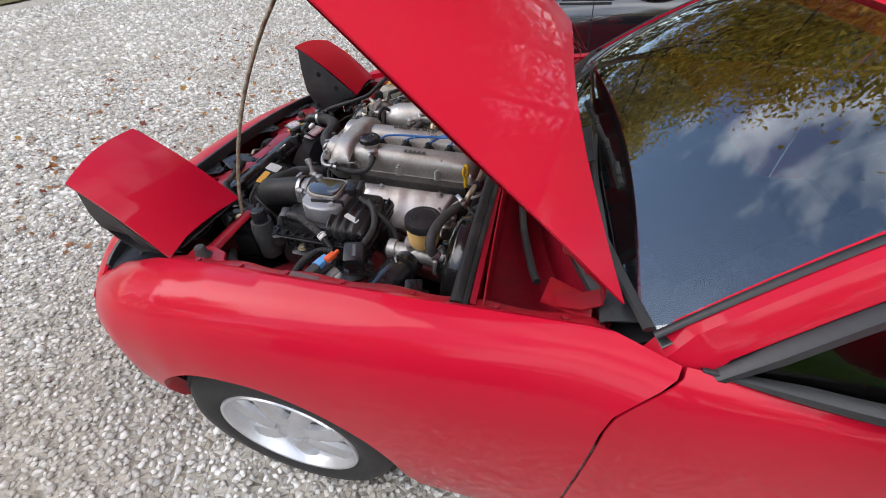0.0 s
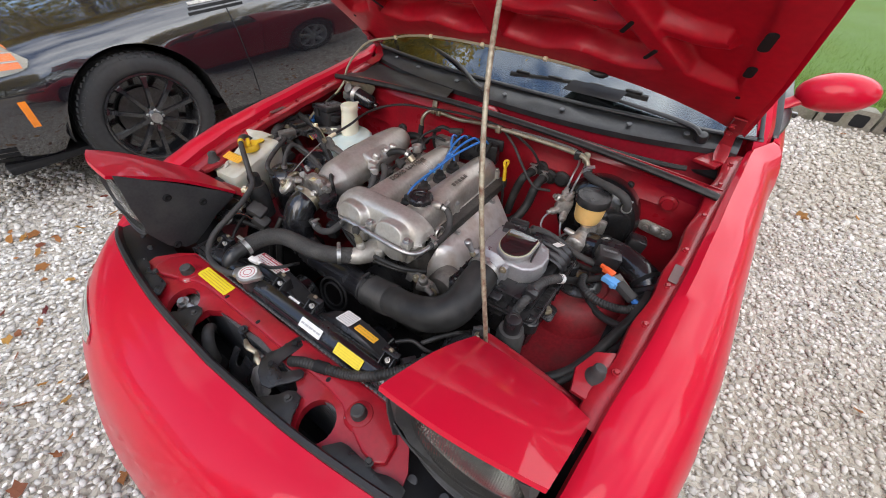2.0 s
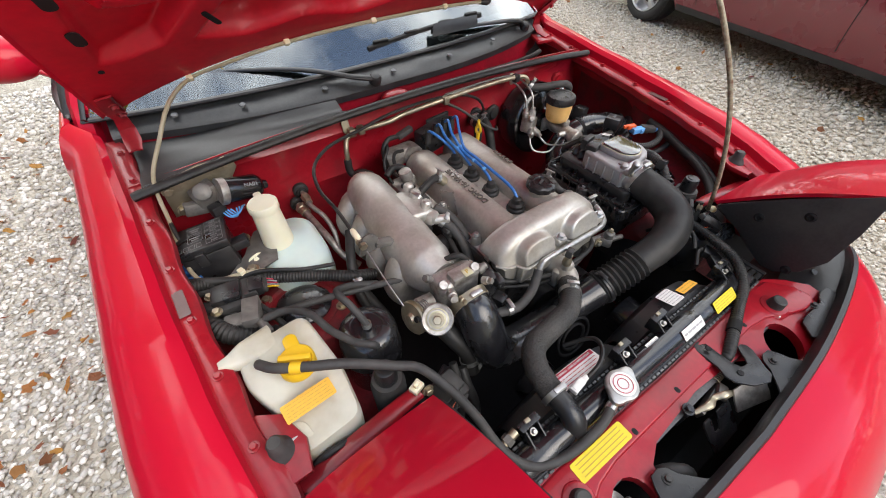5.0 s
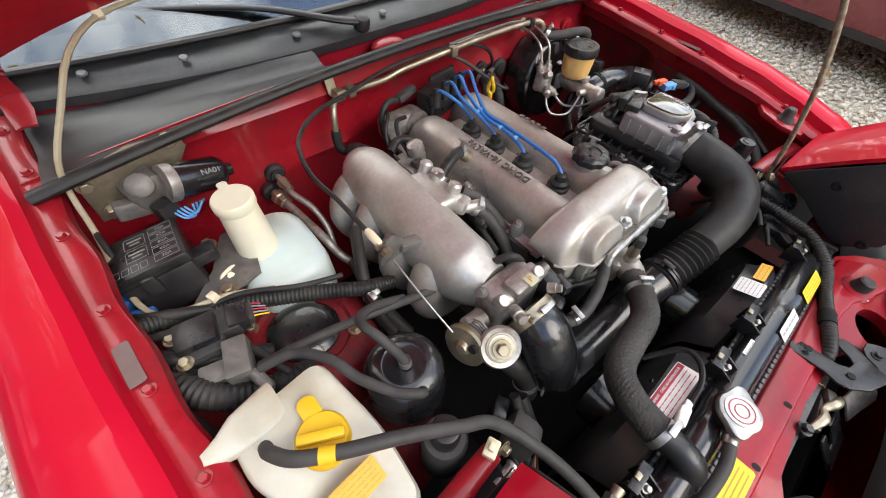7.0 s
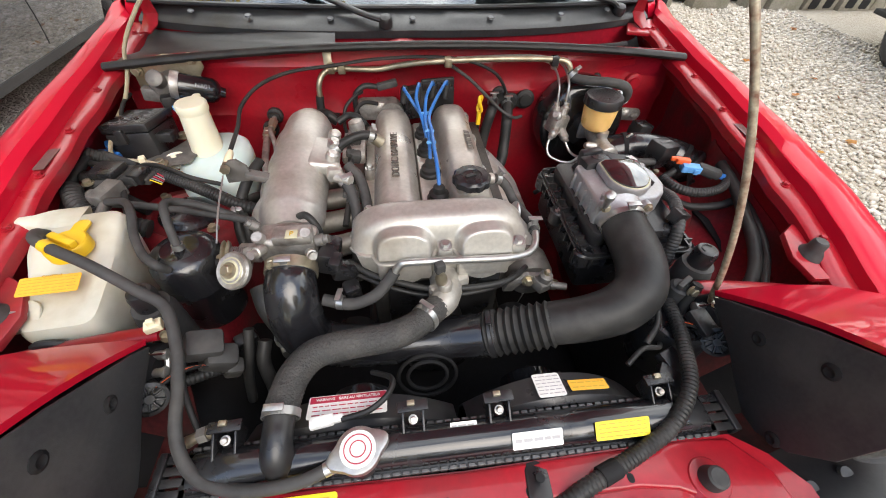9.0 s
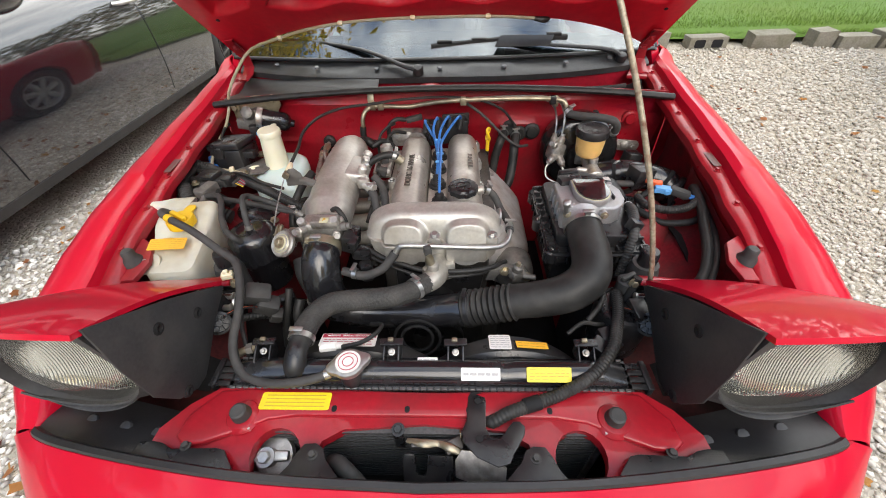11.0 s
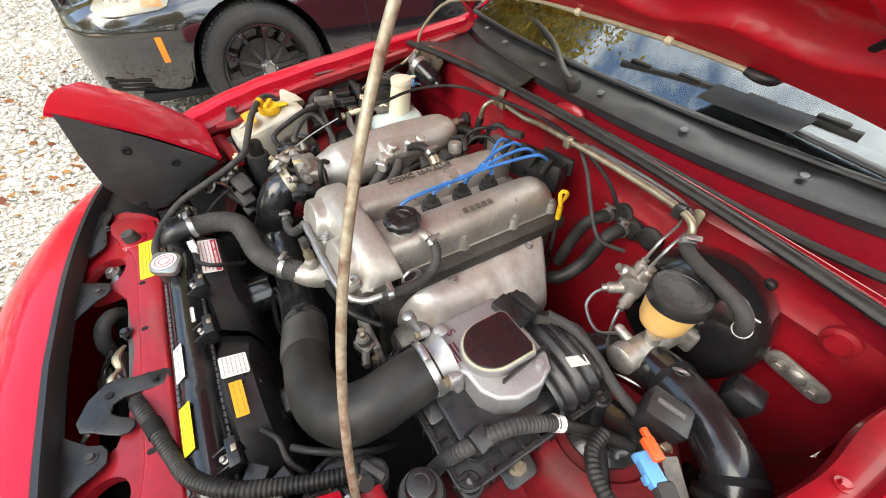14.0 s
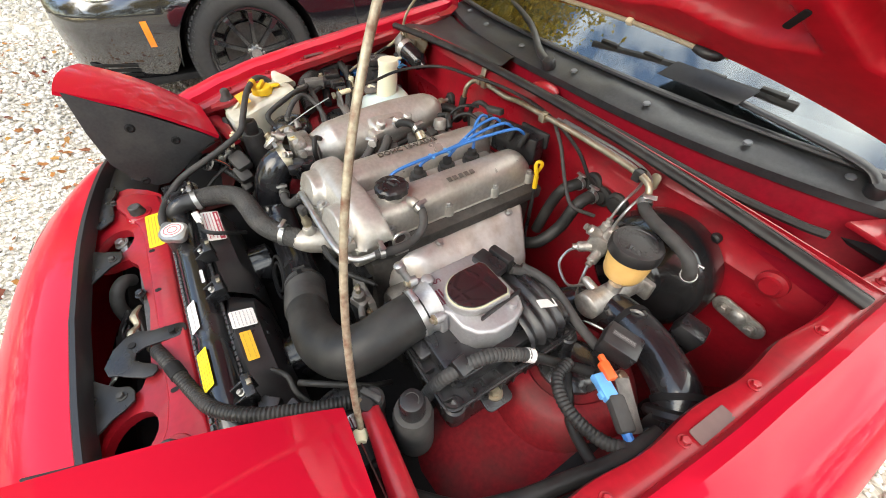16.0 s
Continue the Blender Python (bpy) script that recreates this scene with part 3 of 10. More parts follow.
def fender(side):
    bm = nb()
    secs = []
    for y in stations:
        s = [Vector(q) for q in fender_section(y)]
        for q in s:
            q.y += (door_gap(q.z) - 1.168) * max(0.0, (y - 1.0) / 0.168)
        secs.append(s)
    grid(bm, secs)
    thicken(bm, 0.003)
    if side < 0:
        mirrored(bm)
    return part("front_fender", bm, RED, roadster)


fender(1), fender(-1)


def strip_side(name, y0, y1, n, mat, z_top, side, low=0.2):
    bm = nb()
    secs = []
    for y in frange(y0, y1, n):
        xi = 0.764 + 0.004 * min(1.0, max(0.0, (y - 1.17) / 0.15)) if y < 2.5 else 0.768 - 0.12 * (y - 2.5)
        zt, xm, zb = z_top(y), lerp_table(X_MAX, y), side_bottom(y, low)
        pts = []
        for i in range(11):
            a = radians(2 + 88 * i / 10)
            z = 0.50 + (zt - 0.50) * math.cos(a) ** (2 / 2.9)
            pts.append((xi + (xm - xi) * math.sin(a) ** (2 / 2.9), y, max(z, zb + 0.002)))
        for i in range(1, 7):
            z = 0.5 + (zb - 0.5) * i / 6 if zb < 0.5 else zb
            pts.append((side_x(y, z, xi, xm, zt), y, z - 0.0002 * i))
        pts.append((pts[-1][0] - 0.03, y, pts[-1][2] + 0.005))
        if y < 1.35:
            pts = [(px, py + (door_gap(pz) - 1.168) * (1.35 - y) / 0.175, pz) for px, py, pz in pts]
        secs.append(pts)
    grid(bm, secs)
    thicken(bm, 0.004)
    if side < 0:
        mirrored(bm)
    return part(name, bm, mat, roadster)


for side in (1, -1):
    door = strip_side("door", 1.1735, 2.12, 24, RED, lambda y: 0.8628 - 0.006 * (y - 1.17), side)
    strip_side("rear_fender", 2.127, 3.5, 40, RED, lambda y: 0.856 + 0.02 * math.sin((y - 2.1) * 2) - max(0, y - 3.2) * 0.3, side)
    bm = nb()
    box(bm, (0.02, 0.90, 0.03), pose(0.81 * side, 1.63, 0.21), 0.006)
    part("sill", bm, RED, roadster)
    bm = nb()
    box(bm, (0.10, 0.03, 0.022), pose(0.842 * side, 1.98, 0.72), 0.008)
    part("handle", bm, BLACKGLOSS, door)
# tail and boot lid
bm = nb()
grid(bm, [[(x, y, z - 0.06 * (abs(x) / 0.7) ** 3) for x in frange(-0.70, 0.70, 13)] for y, z in ((2.55, 0.90), (2.8, 0.895), (3.1, 0.885), (3.35, 0.86), (3.46, 0.82), (3.52, 0.72), (3.55, 0.5), (3.5, 0.25))])
part("boot_lid", thicken(bm, 0.004), RED, roadster)

# hardtop
bm = nb()
rows = []
for y, z, w in ((1.54, 1.162, 0.63), (1.64, 1.192, 0.635), (1.85, 1.218, 0.645), (2.1, 1.212, 0.645), (2.3, 1.18, 0.645), (2.5, 1.09, 0.66), (2.65, 0.97, 0.69), (2.72, 0.89, 0.70)):
    rows.append([(w * s, y, z - 0.05 * abs(s) ** 3 - 0.05 * max(0, abs(s) - 0.85) / 0.15) for s in frange(-1, 1, 15)])
grid(bm, rows)
part("hardtop", thicken(bm, 0.02), RED, roadster)
for side in (1, -1):
    bm = nb()
    rows = []
    for y, z in ((2.12, 1.13), (2.3, 1.09), (2.5, 1.0), (2.68, 0.9)):
        rows.append([(side * (0.645 + 0.12 * k), y + 0.0 * k, z + (0.86 - z) * k) for k in frange(0, 1, 5)])
    grid(bm, rows)
    part("quarter_panel", thicken(bm, 0.015), RED, roadster)

# windscreen: glass, frame, header and cowl
def screen_point(s, t):
    """s across from -1 to 1, t from the base up to the header."""
    x0, x1 = 0.748 * s, 0.606 * s
    y0, y1 = 1.065 + 0.113 * abs(s) ** 2.2, 1.525 + 0.065 * abs(s) ** 2.2
    z0, z1 = 0.878 - 0.010 * s * s, 1.205 - 0.055 * s * s
    bow = 0.014 * math.sin(math.pi * t)
    return Vector((x0 + (x1 - x0) * t, y0 + (y1 - y0) * t - bow * 0.5, z0 + (z1 - z0) * t + bow))


bm = nb()
grid(bm, [[screen_point(s, t) for s in frange(-0.985, 0.985, 25)] for t in frange(0, 1, 9)])
pane = part("windscreen_glass", thicken(bm, 0.004), GLASS, roadster, "reflective windscreen")
pane.visible_shadow = False
bm = nb()
grid(bm, [[screen_point(s, t) + V(0, 0.004, -0.006) for s in frange(-0.9, 0.9, 25)] for t in (0.0, 0.05, 0.10)])
part("black_border", thicken(bm, 0.001), BLACKGLOSS, roadster)
bm = nb()
edge = [screen_point(s, 0.0) for s in frange(-0.97, 0.97, 25)]
tube(bm, [p + V(0, -0.004, 0.002) for p in edge], 0.010, 8, 1, smooth=False, flat=0.6)
part("screen_seal", bm, TRIMBLACK, roadster)
for side in (1, -1):
    bm = nb()
    pl = [screen_point(side * 1.0, t) for t in frange(-0.06, 1.0, 10)]
    rings = []
    for k, p in enumerate(pl):
        if k == 0:  # the foot runs down behind the fender and the door
            p = p + V(0, 0.012, -0.032)
        rings.append([p + V(-side * 0.022, -0.006, 0.006), p + V(side * 0.006, 0.010, 0.012), p + V(side * 0.016, 0.036, 0.008), p + V(side * 0.021, 0.056, -0.004), p + V(-side * 0.004, 0.062, -0.022), p + V(-side * 0.03, 0.02, -0.014)])
    grid(bm, rings, close_u=True, cap=True)
    pillar = part("windscreen_pillar", bm, RED, roadster)
    bm = nb()
    tube(bm, [screen_point(side * 0.985, t) + V(0, -0.004, 0.005) for t in frange(0, 1, 8)], 0.006, 8, 2, flat=0.5)
    part("pillar_seal", bm, TRIMBLACK, pillar)
    bm = nb()
    tube(bm, [screen_point(side, t) + V(side * 0.024, 0.072, -0.008) for t in frange(-0.02, 1, 8)], [0.010] + [0.016] * 7, 8, 2, flat=0.75)
    part("window_seal", bm, TRIMBLACK, pillar)
    bm = nb()
    grid(bm, [[screen_point(side * k, t) + V(0, 0.004, -0.006) for k in (0.90, 0.95, 1.0)] for t in frange(0, 1, 9)])
    part("black_border", thicken(bm, 0.001), BLACKGLOSS, roadster)
    # side window, with its quarter light bar and belt seal
    bm = nb()
    grid(bm, [[(side * 0.768, 1.262, 0.862), (side * 0.766, 1.6, 0.862), (side * 0.766, 2.1, 0.86)], [(side * 0.712, 1.45, 1.005), (side * 0.705, 1.72, 1.02), (side * 0.70, 2.1, 1.02)], [(side * 0.655, 1.64, 1.138), (side * 0.65, 1.8, 1.16), (side * 0.64, 2.1, 1.145)]])
    g = part("side_window", thicken(bm, 0.003), SIDEGLASS, roadster)
    g.visible_shadow = False
    bm = nb()
    tube(bm, [(side * 0.770, 1.228, 0.862), (side * 0.782, 1.34, 0.867), (side * 0.790, 1.5, 0.867), (side * 0.790, 2.1, 0.863)], [0.004, 0.014, 0.016, 0.016], 8, 4, flat=0.7)
    part("belt_seal", bm, TRIMBLACK, roadster)
    bm = nb()
    tube(bm, [(side * 0.770, 1.52, 0.865), (side * 0.712, 1.55, 1.02), (side * 0.672, 1.60, 1.12)], 0.010, 8, 4, flat=0.6)
    part("window_bar", bm, STEEL, roadster)
    # door mirror
    bm = nb()
    ball(bm, (0.105, 0.062, 0.058), pose(side * 0.885, 1.53, 0.935, 0, -6 * side, 12 * side), 24, 14)
    mirror = part("door_mirror", bm, RED, roadster)
    bm = nb()
    tube(bm, [(side * 0.76, 1.50, 0.868), (side * 0.79, 1.51, 0.89), (side * 0.83, 1.525, 0.918)], [0.032, 0.026, 0.030], 12, 4, flat=0.6)
    part("mirror_stalk", bm, RED, mirror)
    bm = nb()
    lathe(bm, [(0.0005, 0.002), (0.046, 0.002), (0.047, 0.0)], along((side * 0.888, 1.592, 0.935), (0, 1, 0.05)) @ Matrix.Diagonal((1.7, 0.95, 1, 1)), 24)
    part("mirror_glass", bm, REFLECT, mirror)
bm = nb()
rows = []
for s in frange(-1, 1, 21):
    p = screen_point(s, 1.0)
    rows.append([p + V(0, -0.022, -0.004), p + V(0, -0.006, 0.014), p + V(0, 0.03, 0.022), p + V(0, 0.05, 0.004), p + V(0, 0.03, -0.02)])
grid(bm, rows, close_u=True, cap=True)
part("screen_header", bm, RED, roadster)

# cabin behind the glass
bm = nb()
rows = []
for y, z in ((1.10, 0.78), (1.22, 0.850), (1.36, 0.880), (1.46, 0.865), (1.5, 0.78), (1.48, 0.5), (1.6, 0.3), (2.4, 0.28), (2.5, 0.8), (2.6, 0.88)):
    rows.append([(x, y, z - 0.03 * (x / 0.70) ** 2) for x in frange(-0.70, 0.70, 9)])
grid(bm, rows)
part("dashboard", thicken(bm, 0.01), CABIN, roadster)
for side in (1, -1):
    bm = nb()
    box(bm, (0.46, 0.16, 0.62), pose(side * 0.33, 2.18, 0.72, -14), 0.06, 4)
    box(bm, (0.46, 0.5, 0.16), pose(side * 0.33, 1.93, 0.42, 6), 0.05, 4)
    box(bm, (0.26, 0.09, 0.14), pose(side * 0.33, 2.27, 1.06, -14), 0.04, 3)
    part("seat", bm, CABIN, roadster)
bm = nb()
ring = [V(0.33 + 0.185 * math.cos(a), 1.62 + 0.185 * 0.36 * math.sin(a), 0.83 + 0.185 * 0.93 * math.sin(a)) for a in frange(0, 2 * math.pi, 33)]
tube(bm, ring, 0.014, 8, 1, smooth=False, cap=False)
box(bm, (0.34, 0.05, 0.07), pose(0.33, 1.60, 0.82, -20), 0.02)
part("steering_wheel", bm, CABIN, roadster)

# ---------------------------------------------------------------- bonnet
HINGE = V(0, 1.166, 0.852)
HOOD_ANGLE = radians(40.2)


def hood_point(u, v, w=0.0):
    """u: metres across; v: metres forward of the hinge along the closed bonnet; w: height over the closed skin."""
    c, s = math.cos(HOOD_ANGLE), math.sin(HOOD_ANGLE)
    return Vector((u, HINGE.y - v * c + w * s * 1.0, HINGE.z + v * s + w * c))


def hood_half(v):
    return lerp_table([(0, 0.695), (0.1, 0.698), (0.35, 0.702), (0.6, 0.695), (0.8, 0.675), (0.95, 0.645), (1.05, 0.42), (1.22, 0.40)], v)


def hood_crown(u, v):
    half = hood_half(v)
    f = abs(u) / half
    return 0.075 * (1 - f * f) * (1 - 0.25 * v) - 0.020 * (v / 1.2) ** 2 * 1.5 + 0.015 * math.sin(min(1, v / 1.2) * math.pi)


def hood_rear(s):
    return 0.045 + 0.205 * (1 - abs(s) ** 2.8)


def hood_grid(offset, nu=33, nv=25, inset=0.0, v1=1.20):
    rows = []
    for j in range(nv):
        row = []
        for i in range(nu):
            s = -1 + 2 * i / (nu - 1)
            v0 = hood_rear(s) + inset
            v = v0 + (v1 - inset - v0) * j / (nv - 1)
            u = s * (hood_half(v) - inset)
            row.append(hood_point(u, v, hood_crown(u, v) + offset))
        rows.append(row)
    return rows


bonnet = part("bonnet", thicken((lambda b: (grid(b, hood_grid(0.0)), b)[1])(nb()), 0.003), RED, roadster, "red bonnet propped open")
# pressed inner frame: rails, cross ribs and a raised rim, with recessed bays
def frame_height(u, v):
    """Depth of the inner pressing below the skin."""
    half = hood_half(v)
    a = abs(u)

    def band(d, w):
        t = max(0.0, min(1.0, (w - abs(d)) / 0.020 + 0.5))
        return t * t * (3 - 2 * t)

    rear = 0.335 + 0.013 * math.cos(u * 26) - 0.02 * (a / 0.6) ** 2
    h = max(band(0, (rear - v)) if v < rear + 0.01 else 0, band(half - a, 0.085), band(1.19 - v, 0.10), band(u, 0.034))
    if 0.24 < v < 1.05:
        h = max(h, band(0.87 * (a - (0.35 - 0.57 * (v - 0.56))), 0.030))
    if a < 0.60 - 0.57 * (v - 0.40):
        h = max(h, 0.8 * band(v - 0.445 - 0.02 * a - 0.008 * math.cos(a * 30), 0.020))
    h = max(h, band(v - 0.80, 0.03))
    return h


bm = nb()
rows = []
for j, row in enumerate(hood_grid(0.0, 241, 221, 0.012)):
    out = []
    for i, p in enumerate(row):
        s = -1 + 2 * i / 240
        d = p - HINGE
        v = -d.y * math.cos(HOOD_ANGLE) + d.z * math.sin(HOOD_ANGLE)
        h = frame_height(p.x, v)
        c = hood_crown(p.x, v)
        w = min(c - 0.006, (c - 0.008) * (1 - h) - 0.003 * h)
        out.append(p + Vector((0, math.sin(HOOD_ANGLE), math.cos(HOOD_ANGLE))) * (w - c))
    rows.append(out)
grid(bm, rows)
inner = part("bonnet_frame", bm, LIDRED, bonnet, "pressed red inner frame with oval holes", angle=60)

# lightening holes and slots pressed through the frame
for u, v, w, l, turn in ((0.623, 0.497, 0.020, 0.060, 4), (0.623, 0.388, 0.019, 0.042, 4), (0.628, 0.270, 0.010, 0.010, 0), (0.372, 0.475, 0.010, 0.050, 30), (0.425, 0.385, 0.010, 0.050, 30), (0.318, 0.57, 0.010, 0.050, 30)):
    for side in (1, -1):
        m = along(hood_point(side * u, v, min(hood_crown(u, v) - 0.0065, -0.0035)), (0, -math.sin(HOOD_ANGLE), -math.cos(HOOD_ANGLE)))
        bm = nb()
        slab(bm, rounded(w, l, min(w, l) * 0.48, 5), 0.002, m @ pose(0, 0, 0, 0, 0, -side * turn))
        part("frame_hole", bm, BLACKMATT, inner)
# ---------------------------------------------------------------- pop-up headlights
def plate(bm, outline, holes, z, h, m=None, n=20):
    """A flat sheet with round holes (x, y, r), thickness h, top at z."""
    loops = [outline] + [[(hx + r * math.cos(2 * math.pi * i / n), hy + r * math.sin(2 * math.pi * i / n)) for i in range(n)] for hx, hy, r in holes]
    edges = []
    for loop in loops:
        vs = [bm.verts.new((x, y, z)) for x, y in loop]
        edges += [bm.edges.new((vs[i], vs[(i + 1) % len(vs)])) for i in range(len(vs))]
    res = bmesh.ops.triangle_fill(bm, use_beauty=True, edges=edges, normal=(0, 0, 1))
    faces = [f for f in res["geom"] if isinstance(f, bmesh.types.BMFace)]
    ext = bmesh.ops.extrude_face_region(bm, geom=faces)
    vs = [v for v in ext["geom"] if isinstance(v, bmesh.types.BMVert)]
    bmesh.ops.translate(bm, vec=(0, 0, -h), verts=vs)
    if m:
        bmesh.ops.transform(bm, matrix=m, verts=bm.verts)
    return bm


def lid_point(a, b):
    """a across from the inner to the outer edge, b from the hinge to the front."""
    inner = V(0.402, 0.222, 0.722).lerp(V(0.397, -0.022, 0.890), b)
    outer = V(0.640, 0.205, 0.722).lerp(V(0.618, 0.008, 0.866), b)
    p = inner.lerp(outer, a)
    p.z += 0.016 * math.sin(math.pi * b) + 0.010 * math.sin(math.pi * a) - 0.012 * max(0, a - 0.75) / 0.25 * (1 - b)
    p.y -= 0.010 * math.sin(math.pi * a) * b
    return p


for side in (1, -1):
    sgn = (lambda b: mirrored(b)) if side < 0 else (lambda b: b)
    bm = nb()
    top = [[lid_point(a, b) for a in frange(0, 1, 13)] for b in frange(0, 1, 13)]
    grid(bm, top)
    thicken(bm, 0.008)
    pod = part("pop_up_headlight", sgn(bm), RED, roadster, "raised pop-up headlight with red lid")
    # black shroud: round-mouthed cowl under the lid, tall inner cheek
    bm = nb()
    n = 28
    mouth = []
    for i in range(n + 1):
        a = radians(200 + 140 * i / n)
        mouth.append(V(0.508 + 0.110 * math.cos(a), -0.014 + 0.016 * abs(math.cos(a)) ** 2, 0.780 + 0.104 * math.sin(a)))
    brow_l, brow_r = lid_point(0.0, 1.0) + V(0.006, 0.006, -0.008), lid_point(1.0, 1.0) + V(-0.006, 0.006, -0.008)
    rim_out = [brow_l.lerp(V(0.398, -0.006, 0.76), k) for k in frange(0, 1, 5)] + mouth[1:-1] + [V(0.612, 0.0, 0.78).lerp(brow_r, k) for k in frange(0, 1, 5)]
    back = []
    for i, p in enumerate(rim_out):
        f = i / (len(rim_out) - 1)
        back.append(V(0.402 + 0.222 * f, 0.15 + 0.04 * (1 - f), min(p.z, 0.722) - 0.01))
    inner_rim = []
    c = V(0.508, 0.004, 0.778)
    for p in rim_out:
        d = p - c
        q = V(d.x, 0, d.z)
        q = q.normalized() * min(q.length * 0.97, 0.0985)
        inner_rim.append(V(c.x + q.x, 0.004, c.z + q.z))
    lip = [p.lerp(q, 0.45) + V(0, -0.006, 0) for p, q in zip(rim_out, inner_rim)]
    grid(bm, [[p.lerp(q, 0.5) + V(0, 0, -0.01) for p, q in zip(rim_out, back)], rim_out, lip, inner_rim, [p + V(0, 0.03, 0) for p in inner_rim]])
    grid(bm, [back, [p.lerp(q, 0.5) + V(0, 0, -0.01) for p, q in zip(rim_out, back)]])
    thicken(bm, 0.003)
    shroud = part("headlight_shroud", sgn(bm), CHEEK, pod, "matt black plastic shroud")
    bm = nb()
    cheek = [(0.212, 0.719), (0.19, 0.740), (0.10, 0.810), (-0.012, 0.886), (-0.016, 0.80), (-0.012, 0.72), (0.012, 0.668), (0.045, 0.640), (0.07, 0.638), (0.10, 0.655), (0.15, 0.69)]
    slab(bm, cheek, 0.004, Matrix(((0, 0, 1, 0.394), (1, 0, 0, 0), (0, 1, 0, 0), (0, 0, 0, 1))), 0.0015)
    cheek_part = part("headlight_cheek", sgn(bm), CHEEK, pod)
    for y, z in ((0.06, 0.79), (0.13, 0.74), (0.03, 0.66)):
        bm = nb()
        lathe(bm, [(0.011, -0.004), (0.010, 0.001), (0.006, 0.003), (0.003, 0.001)], along((0.394, y, z), (-1, 0, 0)), 12)
        part("cheek_screw", sgn(bm), BLACKMATT, cheek_part)
    bm = nb()
    rows = []
    for x in frange(0.397, 0.598, 13):
        f = (x - 0.397) / 0.222
        zm = 0.785 - 0.098 * math.sqrt(max(0.05, 1 - ((x - 0.508) / 0.112) ** 2))
        rows.append([(x, -0.008, zm), (x, 0.008, min(zm - 0.012, 0.70)), (x, 0.022, min(zm - 0.02, 0.668 + 0.02 * f)), (x, 0.048, 0.641 + 0.03 * f), (x, 0.07, 0.639 + 0.03 * f), (x, 0.10, 0.656 + 0.025 * f), (x, 0.15, 0.690), (x, 0.205, 0.712)])
    grid(bm, rows)
    part("headlight_belly", sgn(thicken(bm, 0.003)), CHEEK, pod)
    bm = nb()
    slab(bm, [(0.205, 0.70), (0.10, 0.785), (0.045, 0.822), (0.058, 0.76), (0.085, 0.70), (0.12, 0.68)], 0.004, Matrix(((0, 0, 1, 0.606), (1, 0, 0, 0), (0, 1, 0, 0), (0, 0, 0, 1))), 0.001)
    part("outer_cheek", sgn(bm), CHEEK, pod)
    bm = nb()
    lathe(bm, [(0.0005, 0.022), (0.034, 0.0205), (0.066, 0.0155), (0.088, 0.007), (0.096, -0.001), (0.096, -0.004)], along((0.508, 0.014, 0.768), (0, -1, 0.03)), 48, cap=False)
    lens = part("headlamp_lens", sgn(bm), FLUTED, pod, "round fluted glass sealed-beam lens")
    lens.visible_shadow = False
    bm = nb()
    lathe(bm, [(0.097, -0.003), (0.082, -0.014), (0.055, -0.024), (0.026, -0.030), (0.0005, -0.031)], along((0.508, 0.014, 0.768), (0, -1, 0.03)), 48, cap=False)
    part("reflector_bowl", sgn(bm), FLUTEBOWL, pod)
    # front turn lamp in the nose
    bm = nb()
    rows = []
    lamp_top = [(0.318, 0.596), (0.33, 0.604), (0.36, 0.610), (0.415, 0.611), (0.478, 0.606), (0.54, 0.592), (0.61, 0.568)]
    lamp_low = [(0.318, 0.588), (0.335, 0.576), (0.36, 0.569), (0.40, 0.566), (0.456, 0.561), (0.528, 0.541), (0.61, 0.512)]
    for i in range(19):
        row = []
        x = 0.318 + 0.255 * i / 18
        z1, z0 = lerp_table(lamp_top, x), lerp_table(lamp_low, x)
        for j in range(9):
            z = z0 + (z1 - z0) * j / 8
            edge = min(i, 18 - i, j * 1.5, (8 - j) * 1.5) / 3
            row.append(nose_at(x, z) + V(0, -0.75, 0.5) * (0.001 + 0.006 * min(1, edge) ** 0.5))
        rows.append(row)
    grid(bm, rows)
    lamp = part("turn_lamp", sgn(thicken(bm, 0.004)), LENS, nose, "clear front turn-signal lens")
    bm = nb()
    grid(bm, [[p + V(0, 0.004, -0.002) for p in r] for r in rows])
    part("turn_reflector", sgn(thicken(bm, 0.002)), LAMPBACK, nose)
